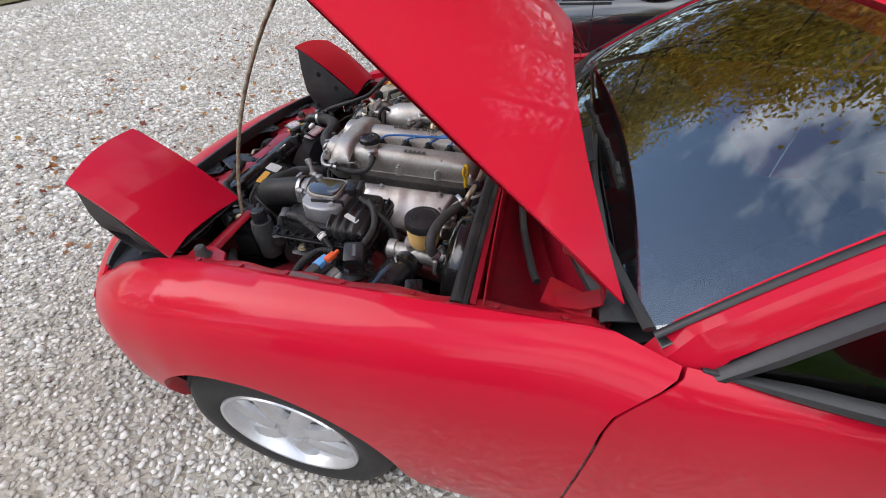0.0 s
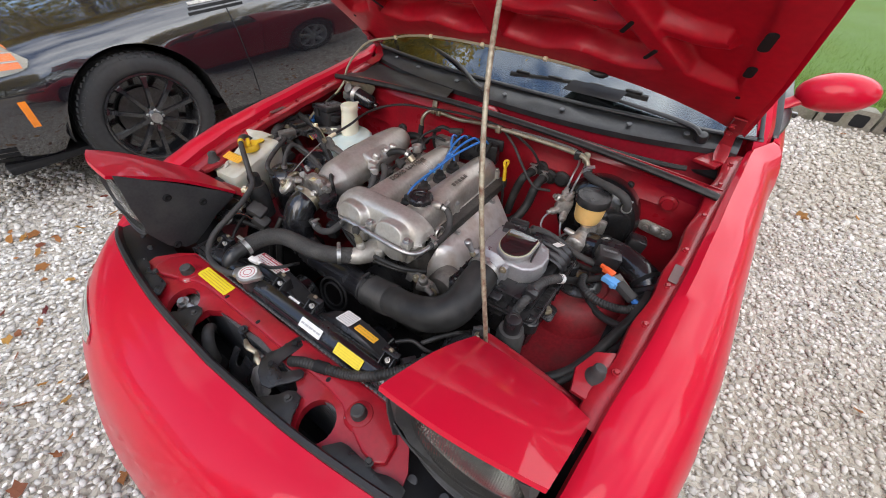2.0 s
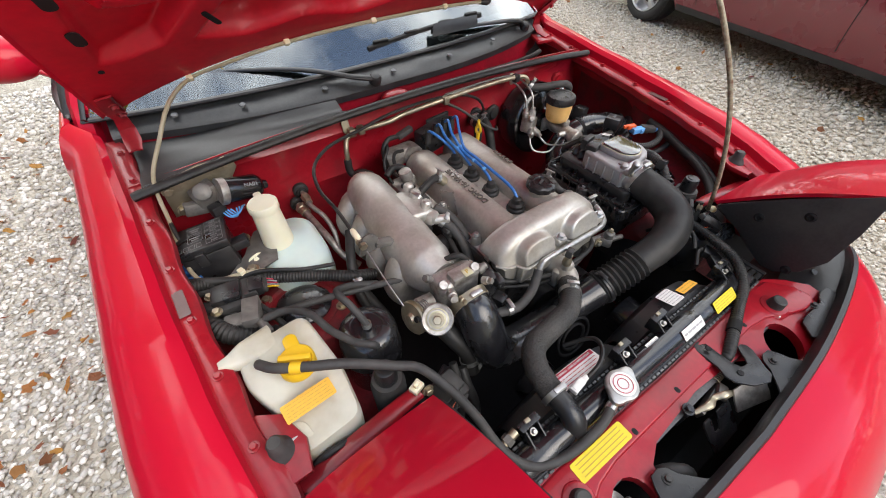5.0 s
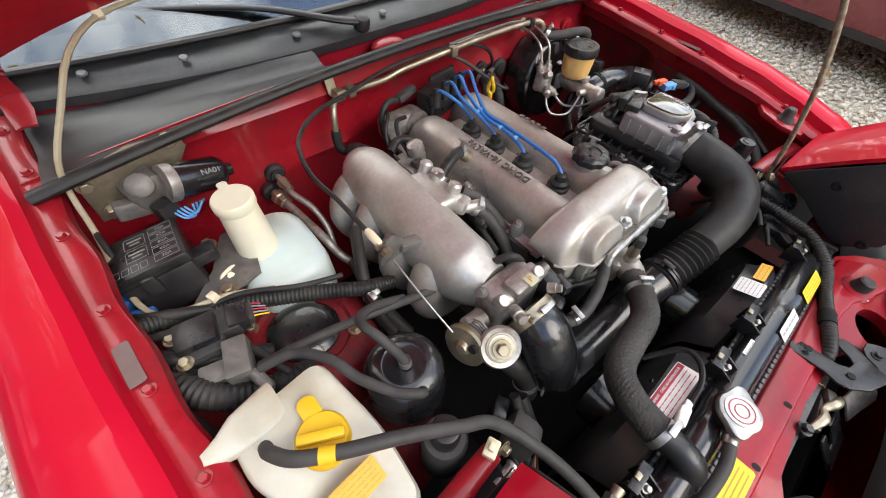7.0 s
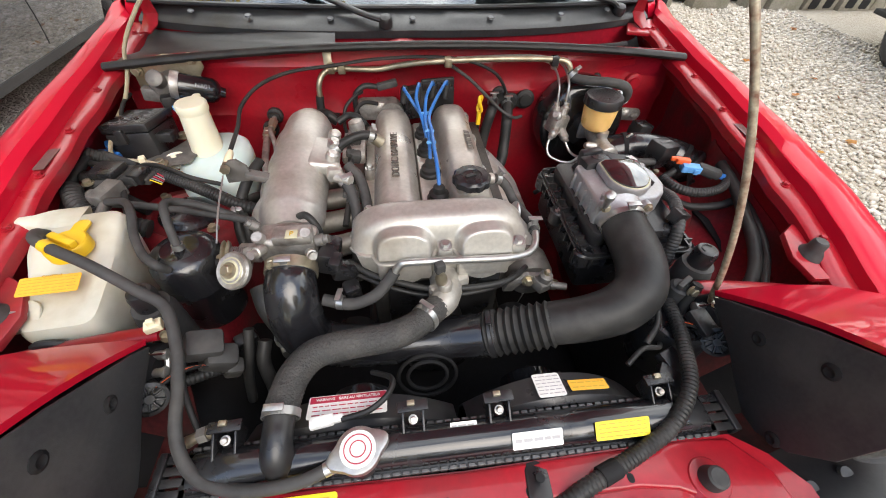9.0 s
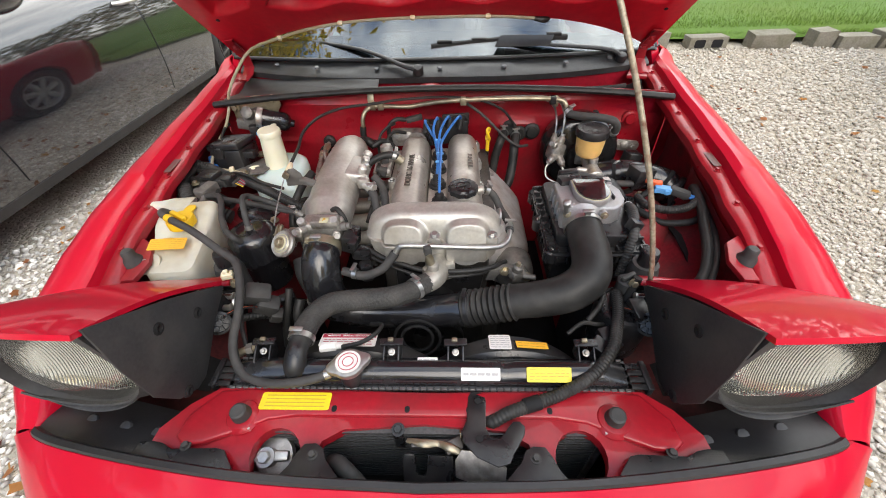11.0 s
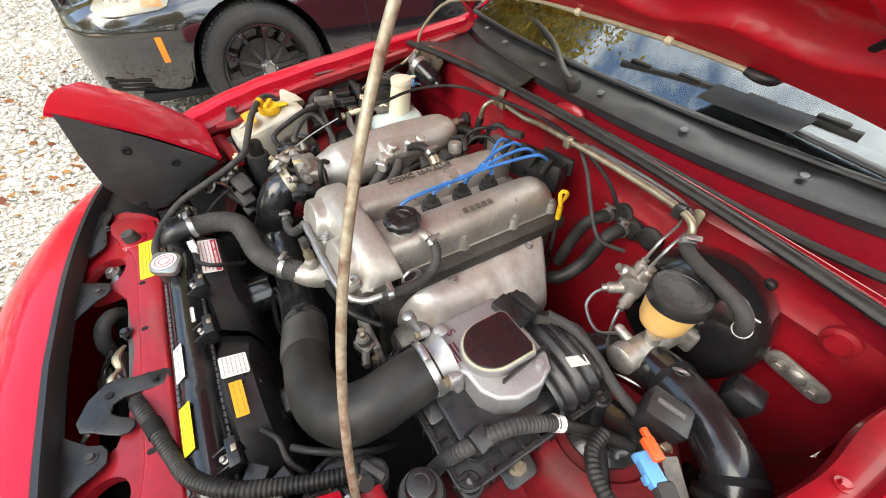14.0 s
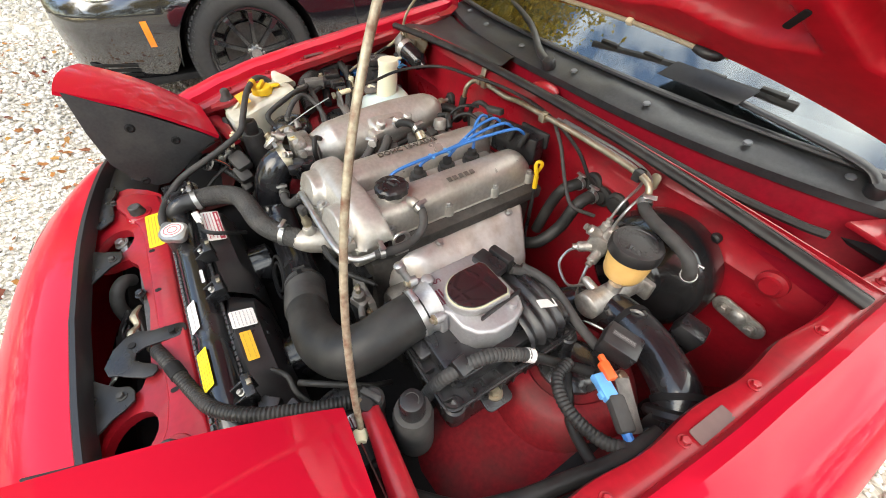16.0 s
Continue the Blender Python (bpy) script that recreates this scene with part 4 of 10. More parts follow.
    # wheels
for side in (1, -1):
    for axle in (AXLE_F, AXLE_R):
        m = along((side * 0.80, axle, HUB_Z), (side, 0, 0))
        bm = nb()
        lathe(bm, [(0.180, -0.175), (0.205, -0.182), (0.255, -0.184), (0.276, -0.170), (0.2845, -0.15), (0.285, -0.09), (0.2845, -0.03), (0.276, -0.008), (0.255, 0.006), (0.222, 0.008), (0.196, 0.002), (0.184, -0.006), (0.182, -0.02)], m, 64, cap=False)
        wheel = part("wheel", bm, TYRE, roadster, "black tyre on a silver alloy wheel")
        bm = nb()
        for k in range(60):
            a = 2 * math.pi * k / 60
            for w in (-0.145, -0.035):
                box(bm, (0.007, 0.05, 0.02), m @ pose(0.2835 * math.cos(a), 0.2835 * math.sin(a), w, 0, 0, math.degrees(a)) @ pose(0, 0, 0, 0, 90 if w > -0.1 else 90, 0) @ pose(0, 0, 0, 0, 0, 35 if w > -0.1 else -35), 0.0)
        tagged(part("tread", bm, TYRE, wheel), kind="stuff")
        bm = nb()
        lathe(bm, [(0.186, -0.004), (0.190, -0.001), (0.188, 0.004), (0.180, 0.003), (0.174, -0.010), (0.168, -0.03), (0.162, -0.075)], m, 56, cap=False)
        part("rim", bm, RIM, wheel)
        bm = nb()
        lathe(bm, [(0.0005, -0.006), (0.030, -0.007), (0.036, -0.012), (0.062, -0.018), (0.066, -0.05)], m, 40)
        for k in range(7):
            a = 360 * k / 7 + 12
            s = m @ pose(0, 0, 0, 0, 0, a)
            rings = []
            for r, w, z in ((0.045, 0.024, -0.018), (0.075, 0.027, -0.016), (0.11, 0.031, -0.019), (0.14, 0.030, -0.024), (0.162, 0.034, -0.028), (0.176, 0.052, -0.030)):
                rings.append([s @ V(r, w * c, z + 0.012 * d) for c, d in ((-1, -1), (-0.9, 0.2), (-0.45, 0.95), (0, 1.15), (0.45, 0.95), (0.9, 0.2), (1, -1), (0, -1.6))])
            grid(bm, rings, close_u=True, cap=True)
        part("spokes", bm, RIM, wheel)
        bm = nb()
        lathe(bm, [(0.160, -0.085), (0.160, -0.095), (0.03, -0.096)], m, 40)
        part("brake_disc", bm, DISC, wheel)
        bm = nb()  # liner over the wheel
        rows = []
        for a in frange(0, math.pi, 17):
            rows.append([(side * x, axle + 0.332 * math.cos(a), HUB_Z + 0.332 * math.sin(a)) for x in (0.60, 0.755)])
        grid(bm, rows)
        part("wheel_arch_liner", thicken(bm, 0.004), BLACKMATT, roadster)
# underside
bm = nb()
box(bm, (1.2, 3.5, 0.03), pose(0, 1.6, 0.22), 0.01)
part("underbody", bm, BLACKMATT, roadster)
bm = nb()
box(bm, (1.16, 0.62, 0.012), pose(0, 0.03, 0.205), 0.004)
part("undertray", bm, BLACKMATT, roadster)

# ---------------------------------------------------------------- engine bay shell
TOWER_Z = 0.632
for side in (1, -1):
    sgn = (lambda b: mirrored(b)) if side < 0 else (lambda b: b)
    bm = nb()
    secs = []
    for y in frange(0.19, 1.12, 60):
        xi, zi = lerp_table(X_IN, y), lerp_table(Z_IN, y)
        u = max(0.0, min(1.0, (y - 0.60) / 0.07))
        wav = 0.0035 * math.sin((y - 0.2) * 2 * math.pi / 0.17)
        secs.append([(xi - 0.002, y, zi - 0.026), (xi - 0.010, y, zi - 0.024), (xi - 0.028 - wav, y, zi - 0.026), (xi - 0.036 - wav, y, zi - 0.032), (xi - 0.038 - wav, y, zi - 0.048), (xi - 0.034 - wav, y, zi - 0.052), (xi - 0.012, y, zi - 0.060), (xi - 0.011, y, zi - 0.13 + 0.05 * u)])
    grid(bm, secs)
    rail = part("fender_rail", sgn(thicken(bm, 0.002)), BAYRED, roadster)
    for y in (0.30, 0.42, 0.535, 0.66, 0.80, 0.95, 1.06):
        bm = nb()
        bolt(bm, (lerp_table(X_IN, y) - 0.019, y, lerp_table(Z_IN, y) - 0.0255), r=0.0055)
        part("rail_bolt", sgn(bm), BAYRED, rail)
    bm = nb()
    y = 0.575
    slab(bm, rounded(0.018, 0.062, 0.003), 0.001, pose(lerp_table(X_IN, y) - 0.016, y, lerp_table(Z_IN, y) - 0.0235, 2, 0, -3))
    part("clear_tag", sgn(bm), DULLTAG, rail)
    bm = nb()
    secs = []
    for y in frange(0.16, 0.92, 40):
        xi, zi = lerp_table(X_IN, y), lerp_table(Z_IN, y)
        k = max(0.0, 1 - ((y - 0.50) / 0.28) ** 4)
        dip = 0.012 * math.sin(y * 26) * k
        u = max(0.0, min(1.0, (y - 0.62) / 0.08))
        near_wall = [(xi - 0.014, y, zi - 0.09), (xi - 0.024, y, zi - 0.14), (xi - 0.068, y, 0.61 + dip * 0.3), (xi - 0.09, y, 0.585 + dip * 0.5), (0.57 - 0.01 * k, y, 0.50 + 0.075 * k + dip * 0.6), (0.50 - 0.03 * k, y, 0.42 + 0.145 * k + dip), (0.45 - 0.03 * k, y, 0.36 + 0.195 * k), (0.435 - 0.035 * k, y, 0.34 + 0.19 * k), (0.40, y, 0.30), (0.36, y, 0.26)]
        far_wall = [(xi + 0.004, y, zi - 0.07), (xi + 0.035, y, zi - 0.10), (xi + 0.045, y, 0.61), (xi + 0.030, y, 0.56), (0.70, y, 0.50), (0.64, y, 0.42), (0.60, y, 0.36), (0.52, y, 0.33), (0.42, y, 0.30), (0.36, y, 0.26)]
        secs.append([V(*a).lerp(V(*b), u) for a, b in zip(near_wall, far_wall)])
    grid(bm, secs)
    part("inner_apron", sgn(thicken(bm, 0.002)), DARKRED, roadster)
    # black plastic shield low in the front corner
    bm = nb()
    rows = []
    for y in frange(0.10, 0.43, 12):
        e = max(0.0, (y - 0.36) / 0.07)
        rows.append([(0.622, y, 0.600 - 0.10 * e), (0.585, y, 0.575 - 0.10 * e), (0.52, y, 0.545 - 0.08 * e), (0.45, y, 0.52 - 0.08 * e), (0.40, y, 0.49 - 0.06 * e), (0.355, y, 0.42), (0.35, y, 0.28)])
    grid(bm, rows)
    part("splash_shield", sgn(thicken(bm, 0.003)), BLACKMATT, roadster)
    bm = nb()
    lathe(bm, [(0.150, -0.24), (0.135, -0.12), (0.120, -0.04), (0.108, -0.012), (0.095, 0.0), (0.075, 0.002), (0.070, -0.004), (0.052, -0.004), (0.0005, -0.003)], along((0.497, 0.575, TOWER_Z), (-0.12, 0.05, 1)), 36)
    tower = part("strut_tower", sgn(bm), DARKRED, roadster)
    bm = nb()
    lathe(bm, [(0.056, 0.0), (0.056, 0.006), (0.050, 0.010), (0.044, 0.016), (0.034, 0.018), (0.0005, 0.0185)], along((0.497, 0.575, TOWER_Z - 0.003), (-0.12, 0.05, 1)), 32)
    part("strut_cap", sgn(bm), BLACKGLOSS, tower)
    for a in (40, 220):
        bm = nb()
        bolt(bm, V(0.497, 0.575, TOWER_Z) + V(0.082 * math.cos(radians(a)), 0.082 * math.sin(radians(a)), 0.004), r=0.008)
        part("strut_nut", sgn(bm), BRASS, tower)
    # horned gusset with rubber stop beside the rail
    bm = nb()
    slab(bm, [(0.0, 0.0), (0.056, 0.0), (0.062, 0.04), (0.062, 0.10), (0.040, 0.115), (0.008, 0.095), (-0.010, 0.045)], 0.012, pose(0.592, 0.235, 0.700, 8, 4, 0), 0.003)
    gusset = part("front_gusset", sgn(bm), BAYRED, roadster)
    bm = nb()
    lathe(bm, [(0.022, 0), (0.021, 0.004), (0.016, 0.012), (0.0125, 0.018), (0.012, 0.03), (0.009, 0.034), (0.0005, 0.034)], along((0.620, 0.283, 0.712), (0, 0, 1)), 20)
    part("rubber_stop", sgn(bm), RUBBERGREY, gusset)
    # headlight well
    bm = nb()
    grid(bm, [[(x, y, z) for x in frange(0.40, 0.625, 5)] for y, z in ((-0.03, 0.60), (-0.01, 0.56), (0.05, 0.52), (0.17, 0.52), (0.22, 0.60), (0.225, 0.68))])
    part("headlight_well", sgn(thicken(bm, 0.002)), SHADEDGRIME, roadster)
    bm = nb()
    rows = []
    for x in frange(0.395, 0.640, 8):
        yo = -0.082 + 0.055 * ((x - 0.395) / 0.27)
        rows.append([(x, yo + 0.004, 0.629 - 0.01 * (x - 0.4)), (x, yo + 0.03, 0.626 - 0.01 * (x - 0.4)), (x, yo + 0.055, 0.616), (x, yo + 0.085, 0.600), (x, yo + 0.10, 0.59)])
    grid(bm, rows)
    flap = part("well_flap", sgn(thicken(bm, 0.003)), TRIMBLACK, roadster, "black plastic flap before the headlight")
    for x, y in ((0.44, -0.022), (0.50, -0.012), (0.565, -0.002)):
        bm = nb()
        lathe(bm, [(0.011, 0), (0.009, 0.003), (0.0005, 0.004)], along((x, y, 0.617), (0, -0.3, 1)), 14)
        part("clip", sgn(bm), TRIMBLACK, flap)

# firewall with pressed swages, cowl trough and scuttle
bm = nb()
rows = []
for z in frange(0.25, 0.842, 26):
    row = []
    for x in frange(-0.70, 0.70, 57):
        y = 0.918 - 0.10 * max(0, 0.6 - z) + 0.012 * (x / 0.7) ** 2
        y -= 0.010 * max(0, 1 - abs(z - 0.795) / 0.018) ** 0.5 if abs(x) < 0.6 else 0
        y -= 0.012 * max(0, 1 - abs(z - 0.70 - 0.03 * math.sin(4 * x)) / 0.02) ** 0.5
        y += 0.03 * max(0, 1 - (abs(x) / 0.2) ** 4) * max(0, 1 - abs(z - 0.62) / 0.2)
        row.append((x, y, z - (0.03 * (abs(x) / 0.7) ** 2 if z > 0.8 else 0)))
    rows.append(row)
grid(bm, rows)
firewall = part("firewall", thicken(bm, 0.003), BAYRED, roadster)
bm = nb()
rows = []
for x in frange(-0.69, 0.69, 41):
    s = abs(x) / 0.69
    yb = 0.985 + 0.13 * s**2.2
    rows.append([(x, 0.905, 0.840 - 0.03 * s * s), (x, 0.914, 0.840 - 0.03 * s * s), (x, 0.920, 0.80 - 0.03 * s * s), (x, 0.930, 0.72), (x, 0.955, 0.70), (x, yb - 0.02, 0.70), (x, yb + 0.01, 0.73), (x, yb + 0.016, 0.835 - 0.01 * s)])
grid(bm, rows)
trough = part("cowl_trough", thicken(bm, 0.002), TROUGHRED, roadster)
bm = nb()
seal = [V(x, 0.886 + 0.004 * math.cos(x * 4), 0.846 - 0.034 * (abs(x) / 0.69) ** 2.2) for x in frange(-0.695, 0.695, 25)]
tube(bm, seal, 0.0115, 10, 1, smooth=False, flat=0.8)
tube(bm, [p + V(0, 0.014, -0.004) for p in seal], 0.008, 8, 1, smooth=False)
part("cowl_seal", bm, RUBBER, roadster, "black rubber bonnet seal along the firewall")


def cowl_front(x):
    s = min(1, abs(x) / 0.66)
    return 0.985 + 0.125 * s**2.3


bm = nb()
rows = []
for x in frange(-0.70, 0.70, 57):
    s = abs(x) / 0.665
    yf, yb = cowl_front(x), 1.070 + 0.135 * s**2.2
    z0 = 0.852 - 0.010 * s
    rows.append([(x, yf + 0.004, z0 - 0.022), (x, yf, z0 - 0.004), (x, yf + 0.010, z0 + 0.002)]
                + [(x, yf + 0.010 + (yb - yf - 0.01) * t, z0 + 0.003 + 0.022 * t + (0.004 if 0.25 < t < 0.75 and int(abs(x) * 6 + 0.5) % 2 else 0)) for t in (0.2, 0.3, 0.5, 0.7, 0.8, 1.0)])
grid(bm, rows)
cowl = part("cowl_panel", thicken(bm, 0.003), COWLBLACK, roadster, "black plastic cowl panel below the windscreen")
for x in (-0.56, -0.41, -0.205, 0.0, 0.205, 0.407, 0.56):
    bm = nb()
    lathe(bm, [(0.0085, 0), (0.007, 0.003), (0.0005, 0.0035)], along((x, cowl_front(x) + 0.030, 0.866 - 0.008 * abs(x)), (0, -0.25, 1)), 16)
    part("cowl_clip", bm, CLIPGREY, cowl)
# louvred black cover and blanking sheet on the passenger's side of the trough
bm = nb()
rows = []
for x in frange(-0.675, -0.195, 17):
    s1 = abs(x) / 0.69
    y1 = 0.992 + 0.122 * s1**2.3
    zc = 0.846 - 0.030 * s1 * s1
    rows.append([(x, 0.898, zc - 0.006), (x, 0.902, zc)] + [(x, 0.902 + (y1 - 0.902) * t, zc - 0.012 * math.sin(math.pi * t) - 0.004 * math.sin(9 * t + 14 * x)) for t in (0.2, 0.35, 0.5, 0.65, 0.8, 1.0)])
grid(bm, rows)
part("trough_cover", thicken(bm, 0.0025), TRIMBLACK, roadster, "black plastic sheet over the cowl trough")
bm = nb()
ball(bm, (0.042, 0.026, 0.014), pose(-0.03, 0.962, 0.822))
part("trough_boss", bm, BAYRED, trough)
bm = nb()
slab(bm, [(0.605, 1.035), (0.665, 1.02), (0.69, 1.10), (0.64, 1.11)], 0.012, pose(0, 0, 0.815), 0.004)
part("hinge_platform", bm, BAYRED, roadster)
bm = nb()
tube(bm, [(-0.06, 0.962, 0.815), (0.10, 0.955, 0.818), (0.40, 0.972, 0.806), (0.55, 1.0, 0.800), (0.60, 1.015, 0.80)], 0.008, 8)
part("wiper_link_rod", bm, RUBBER, roadster)
# wipers
for piv, elbow, mid, tip, blade0, blade1 in (((-0.068, 0.995, 0.868), (-0.12, 1.01, 0.878), (-0.26, 1.09, 0.905), (-0.50, 1.19, 0.92), (-0.33, 1.15, 0.912), (-0.58, 1.25, 0.918)),
                                             ((0.600, 1.105, 0.862), (0.55, 1.11, 0.885), (0.36, 1.10, 0.905), (0.20, 1.11, 0.915), (0.42, 1.145, 0.915), (-0.03, 1.10, 0.905))):
    bm = nb()
    tube(bm, [piv, elbow, mid, tip], [0.013, 0.011, 0.009, 0.006], 10, 6, flat=0.6)
    lathe(bm, [(0.017, -0.012), (0.017, 0.004), (0.013, 0.010), (0.0005, 0.012)], along(piv, (0, -0.4, 1)), 20)
    wiper = part("wiper", bm, TRIMBLACK, roadster)
    bm = nb()
    a, b = V(*blade0), V(*blade1)
    tube(bm, [a, a.lerp(b, 0.5) + V(0, 0, 0.006), b], 0.007, 8, 6, flat=1.4)
    for k in (0.1, 0.35, 0.65, 0.9):
        box(bm, (0.05, 0.010, 0.012), along(a.lerp(b, k) + V(0, 0, 0.012), (0, -0.4, 1)) @ pose(0, 0, 0, 0, 0, 0), 0.003)
    part("wiper_blade", bm, RUBBER, wiper)
    if piv[0] > 0.3:
        bm = nb()
        slab(bm, [(-0.095, -0.019), (0.08, -0.019), (0.095, 0.016), (-0.075, 0.018)], 0.003, along((0.27, 1.085, 0.922), (0, -0.75, 0.66)), 0.001)
        part("wiper_deflector", bm, TRIMBLACK, wiper)
# bonnet hinges
for side in (1, -1):
    sgn = (lambda b: mirrored(b)) if side < 0 else (lambda b: b)
    bm = nb()
    strap = [V(0, 1.045, 0.826), V(0, 1.085, 0.834), V(0, 1.112, 0.852), hood_point(0, 0.065, -0.012), hood_point(0, 0.09, -0.009), hood_point(0, 0.17, -0.008)]
    half = (0.013, 0.017, 0.015, 0.012, 0.016, 0.012)
    grid(bm, [[p + V(0.664 - 0.10 * k * w - w, 0, 0), p + V(0.664 - 0.004 * k, 0, 0.003), p + V(0.664 + w, 0, 0)] for k, (p, w) in enumerate(zip(strap, half))])
    thicken(bm, 0.004)
    for v in (0.095, 0.145):
        bolt(bm, hood_point(0.652, v, -0.018), (0, -math.sin(HOOD_ANGLE), -math.cos(HOOD_ANGLE)), 0.007)
    part("bonnet_hinge", sgn(bm), BAYRED, roadster)
# washer hose clipped to the bonnet's rear edge, and down along the wing rail
bm = nb()
hz = [hood_point(0.66 * s, hood_rear(s) + 0.016, -0.008) for s in frange(-0.75, 0.43, 12)]
tube(bm, [(-0.50, 0.625, 0.700), (-0.56, 0.648, 0.712), (-0.62, 0.66, 0.715), (-0.652, 0.69, 0.715), (-0.660, 0.745, 0.735), (-0.657, 0.83, 0.762), (-0.655, 0.885, 0.80), (-0.640, 0.892, 0.845), (-0.60, 0.905, 0.90), (-0.553, 0.945, 0.95)] + hz[0:], 0.0042, 8, 3)
hose = part("washer_hose", bm, TANHOSE, bonnet)
bm = nb()
tube(bm, [hz[-1] + V(-0.01, 0, 0), hz[-1] + V(0.012, 0, -0.003), hz[-1] + V(0.028, 0.010, -0.004), hz[-1] + V(0.034, 0.022, 0.0)], [0.006, 0.008, 0.009, 0.007], 10, 4)
part("washer_nozzle", bm, BLACK, bonnet, "black plastic washer elbow")
for p in hz[0::3]:
    bm = nb()
    box(bm, (0.014, 0.012, 0.012), along(p, (0, -0.7, -0.7)), 0.003)
    part("hose_clip", bm, CREAM, bonnet)
bm = nb()
box(bm, (0.012, 0.014, 0.016), pose(-0.575, 0.652, 0.716, 0, 0, 20), 0.002)
part("hose_clip", bm, CREAM, bonnet)
# prop rod
prop = thing("bonnet_prop_rod", "thin rusty bare steel rod holding the bonnet up", "prop rod", (0.434, 0.23, 0.68))
bm = nb()
p0 = V(0.434, 0.230, 0.680)
rod_path = [V(0.425 - 0.19 * u - 0.38 * u * u + 0.2975 * u**3, 0.230 + 0.102 * u + 0.185 * u * u + 0.596 * u**3, 0.68 + u) for u in frange(0.0, 0.70, 12)]
tube(bm, [rod_path[0] + V(0.012, -0.01, -0.004)] + rod_path, 0.0047, 12, 4)
part("rod", bm, ROD, prop)
bm = nb()
lathe(bm, [(0.010, -0.008), (0.011, 0.0), (0.008, 0.008)], along(p0 + V(-0.002, -0.004, -0.002), (1, -0.4, 0.1)), 12)
part("rod_clip", bm, CREAM, prop)

# ---------------------------------------------------------------- radiator support and latch
bm = nb()
half = [(0.0, 0.045), (0.30, 0.049), (0.36, 0.048), (0.40, 0.020), (0.43, -0.020), (0.435, -0.040), (0.36, -0.066), (0.32, -0.090), (0.24, -0.099), (0.185, -0.094), (0.172, -0.075), (0.162, -0.035), (0.13, -0.018), (0.0, -0.008)]
outline = half + [(-x, y) for x, y in reversed(half[1:-1])]
plate(bm, outline, [(0.238, -0.054, 0.0385), (-0.230, -0.056, 0.0385)] + [(x, 0.012, 0.0045) for x in (-0.15, -0.03, 0.07, 0.2)], 0.632, 0.02)
for v in bm.verts:
    d = abs(abs(v.co.x) - 0.30)
    v.co.z += 0.006 * max(0, 1 - d / 0.10) - 0.018 * max(0, -v.co.y - 0.02) / 0.07
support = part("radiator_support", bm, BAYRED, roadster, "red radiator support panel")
bm = nb()
half = [(0.0, 0.043), (0.30, 0.047), (0.352, 0.042), (0.388, 0.0), (0.392, -0.034), (0.376, -0.046), (0.345, -0.043), (0.30, -0.026), (0.255, -0.006), (0.21, 0.001), (0.0, 0.002)]
slab(bm, half + [(-x, y) for x, y in reversed(half[1:-1])], 0.014, pose(0, 0, 0.6262), 0.005, 3)
rib = part("pressed_rib", bm, BAYRED, support)
for x in (-0.15, -0.03, 0.07, 0.2):
    bm = nb()
    slab(bm, rounded(0.0085, 0.011, 0.004), 0.0006, pose(x, 0.012, 0.6402))
    part("oval_hole", bm, BLACKMATT, support)
for s in (-1, 1):
    bm = nb()
    lathe(bm, [(0.030, -0.002), (0.024, 0.005), (0.018, 0.006)], along((0.298 * s, 0, 0.637), (0, 0, 1)), 24)
    part("stop_seat", bm, BAYRED, support)
for s in (-1, 1):
    bm = nb()
    lathe(bm, [(0.016, 0.0), (0.015, 0.012), (0.013, 0.024), (0.010, 0.026), (0.0005, 0.025)], along((0.298 * s, 0, 0.636), (0, -0.1, 1)), 20)
    part("bump_stop", bm, RUBBERGREY, support)
bm = nb()
slab(bm, rounded(0.118, 0.030, 0.004), 0.0008, pose(-0.218, 0.024, 0.6405))
yl = part("caution_sticker", bm, STICKY, support)
bm = nb()
for k in range(4):
    box(bm, (0.100, 0.0016, 0.0004), pose(-0.218, 0.0335 - 0.0062 * k, 0.6414))
part("sticker_print", bm, INKO, yl)
# front edge strip and black closing brackets
bm = nb()
rows = []
for p in NOSE_ROWS[0]:
    rows.append([p + V(0, 0.001, 0.001), p + V(0, 0.004, 0.005), p + V(0, 0.012, 0.005), p + V(0, 0.016, -0.003), p + V(0, 0.017, -0.030)])
grid(bm, rows[2:-2])
strip = part("edge_strip", thicken(bm, 0.002), TRIMBLACK, roadster, "black rubber strip along the bonnet opening")
inner_bracket = [(0.104, -0.103), (0.122, -0.088), (0.146, -0.064), (0.154, -0.048), (0.166, -0.041), (0.184, -0.042), (0.193, -0.056), (0.200, -0.073), (0.214, -0.091), (0.19, -0.098)]
outer_bracket = [(0.284, -0.078), (0.306, -0.053), (0.32, -0.050), (0.39, -0.052), (0.408, -0.044), (0.425, -0.041), (0.445, -0.043), (0.448, -0.062), (0.36, -0.082), (0.30, -0.092)]
for outl in (inner_bracket, outer_bracket, [(-x, y) for x, y in reversed(inner_bracket)], [(-x, y) for x, y in reversed(outer_bracket)]):
    bm = nb()
    slab(bm, outl, 0.004, pose(0, 0, 0.6335, 0, 0, 0), 0.001)
    cx, cy = sum(p[0] for p in outl) / len(outl), sum(p[1] for p in outl) / len(outl)
    br = part("closing_bracket", bm, BLACK, support)
    bm = nb()
    bolt(bm, (cx, cy + 0.012, 0.6375), r=0.0055)
    part("bracket_bolt", bm, RUBBERGREY, br)
latch = thing("bonnet_latch", "black steel bonnet latch with hook and spring", "latch", (0.10, -0.03, 0.6))
bm = nb()
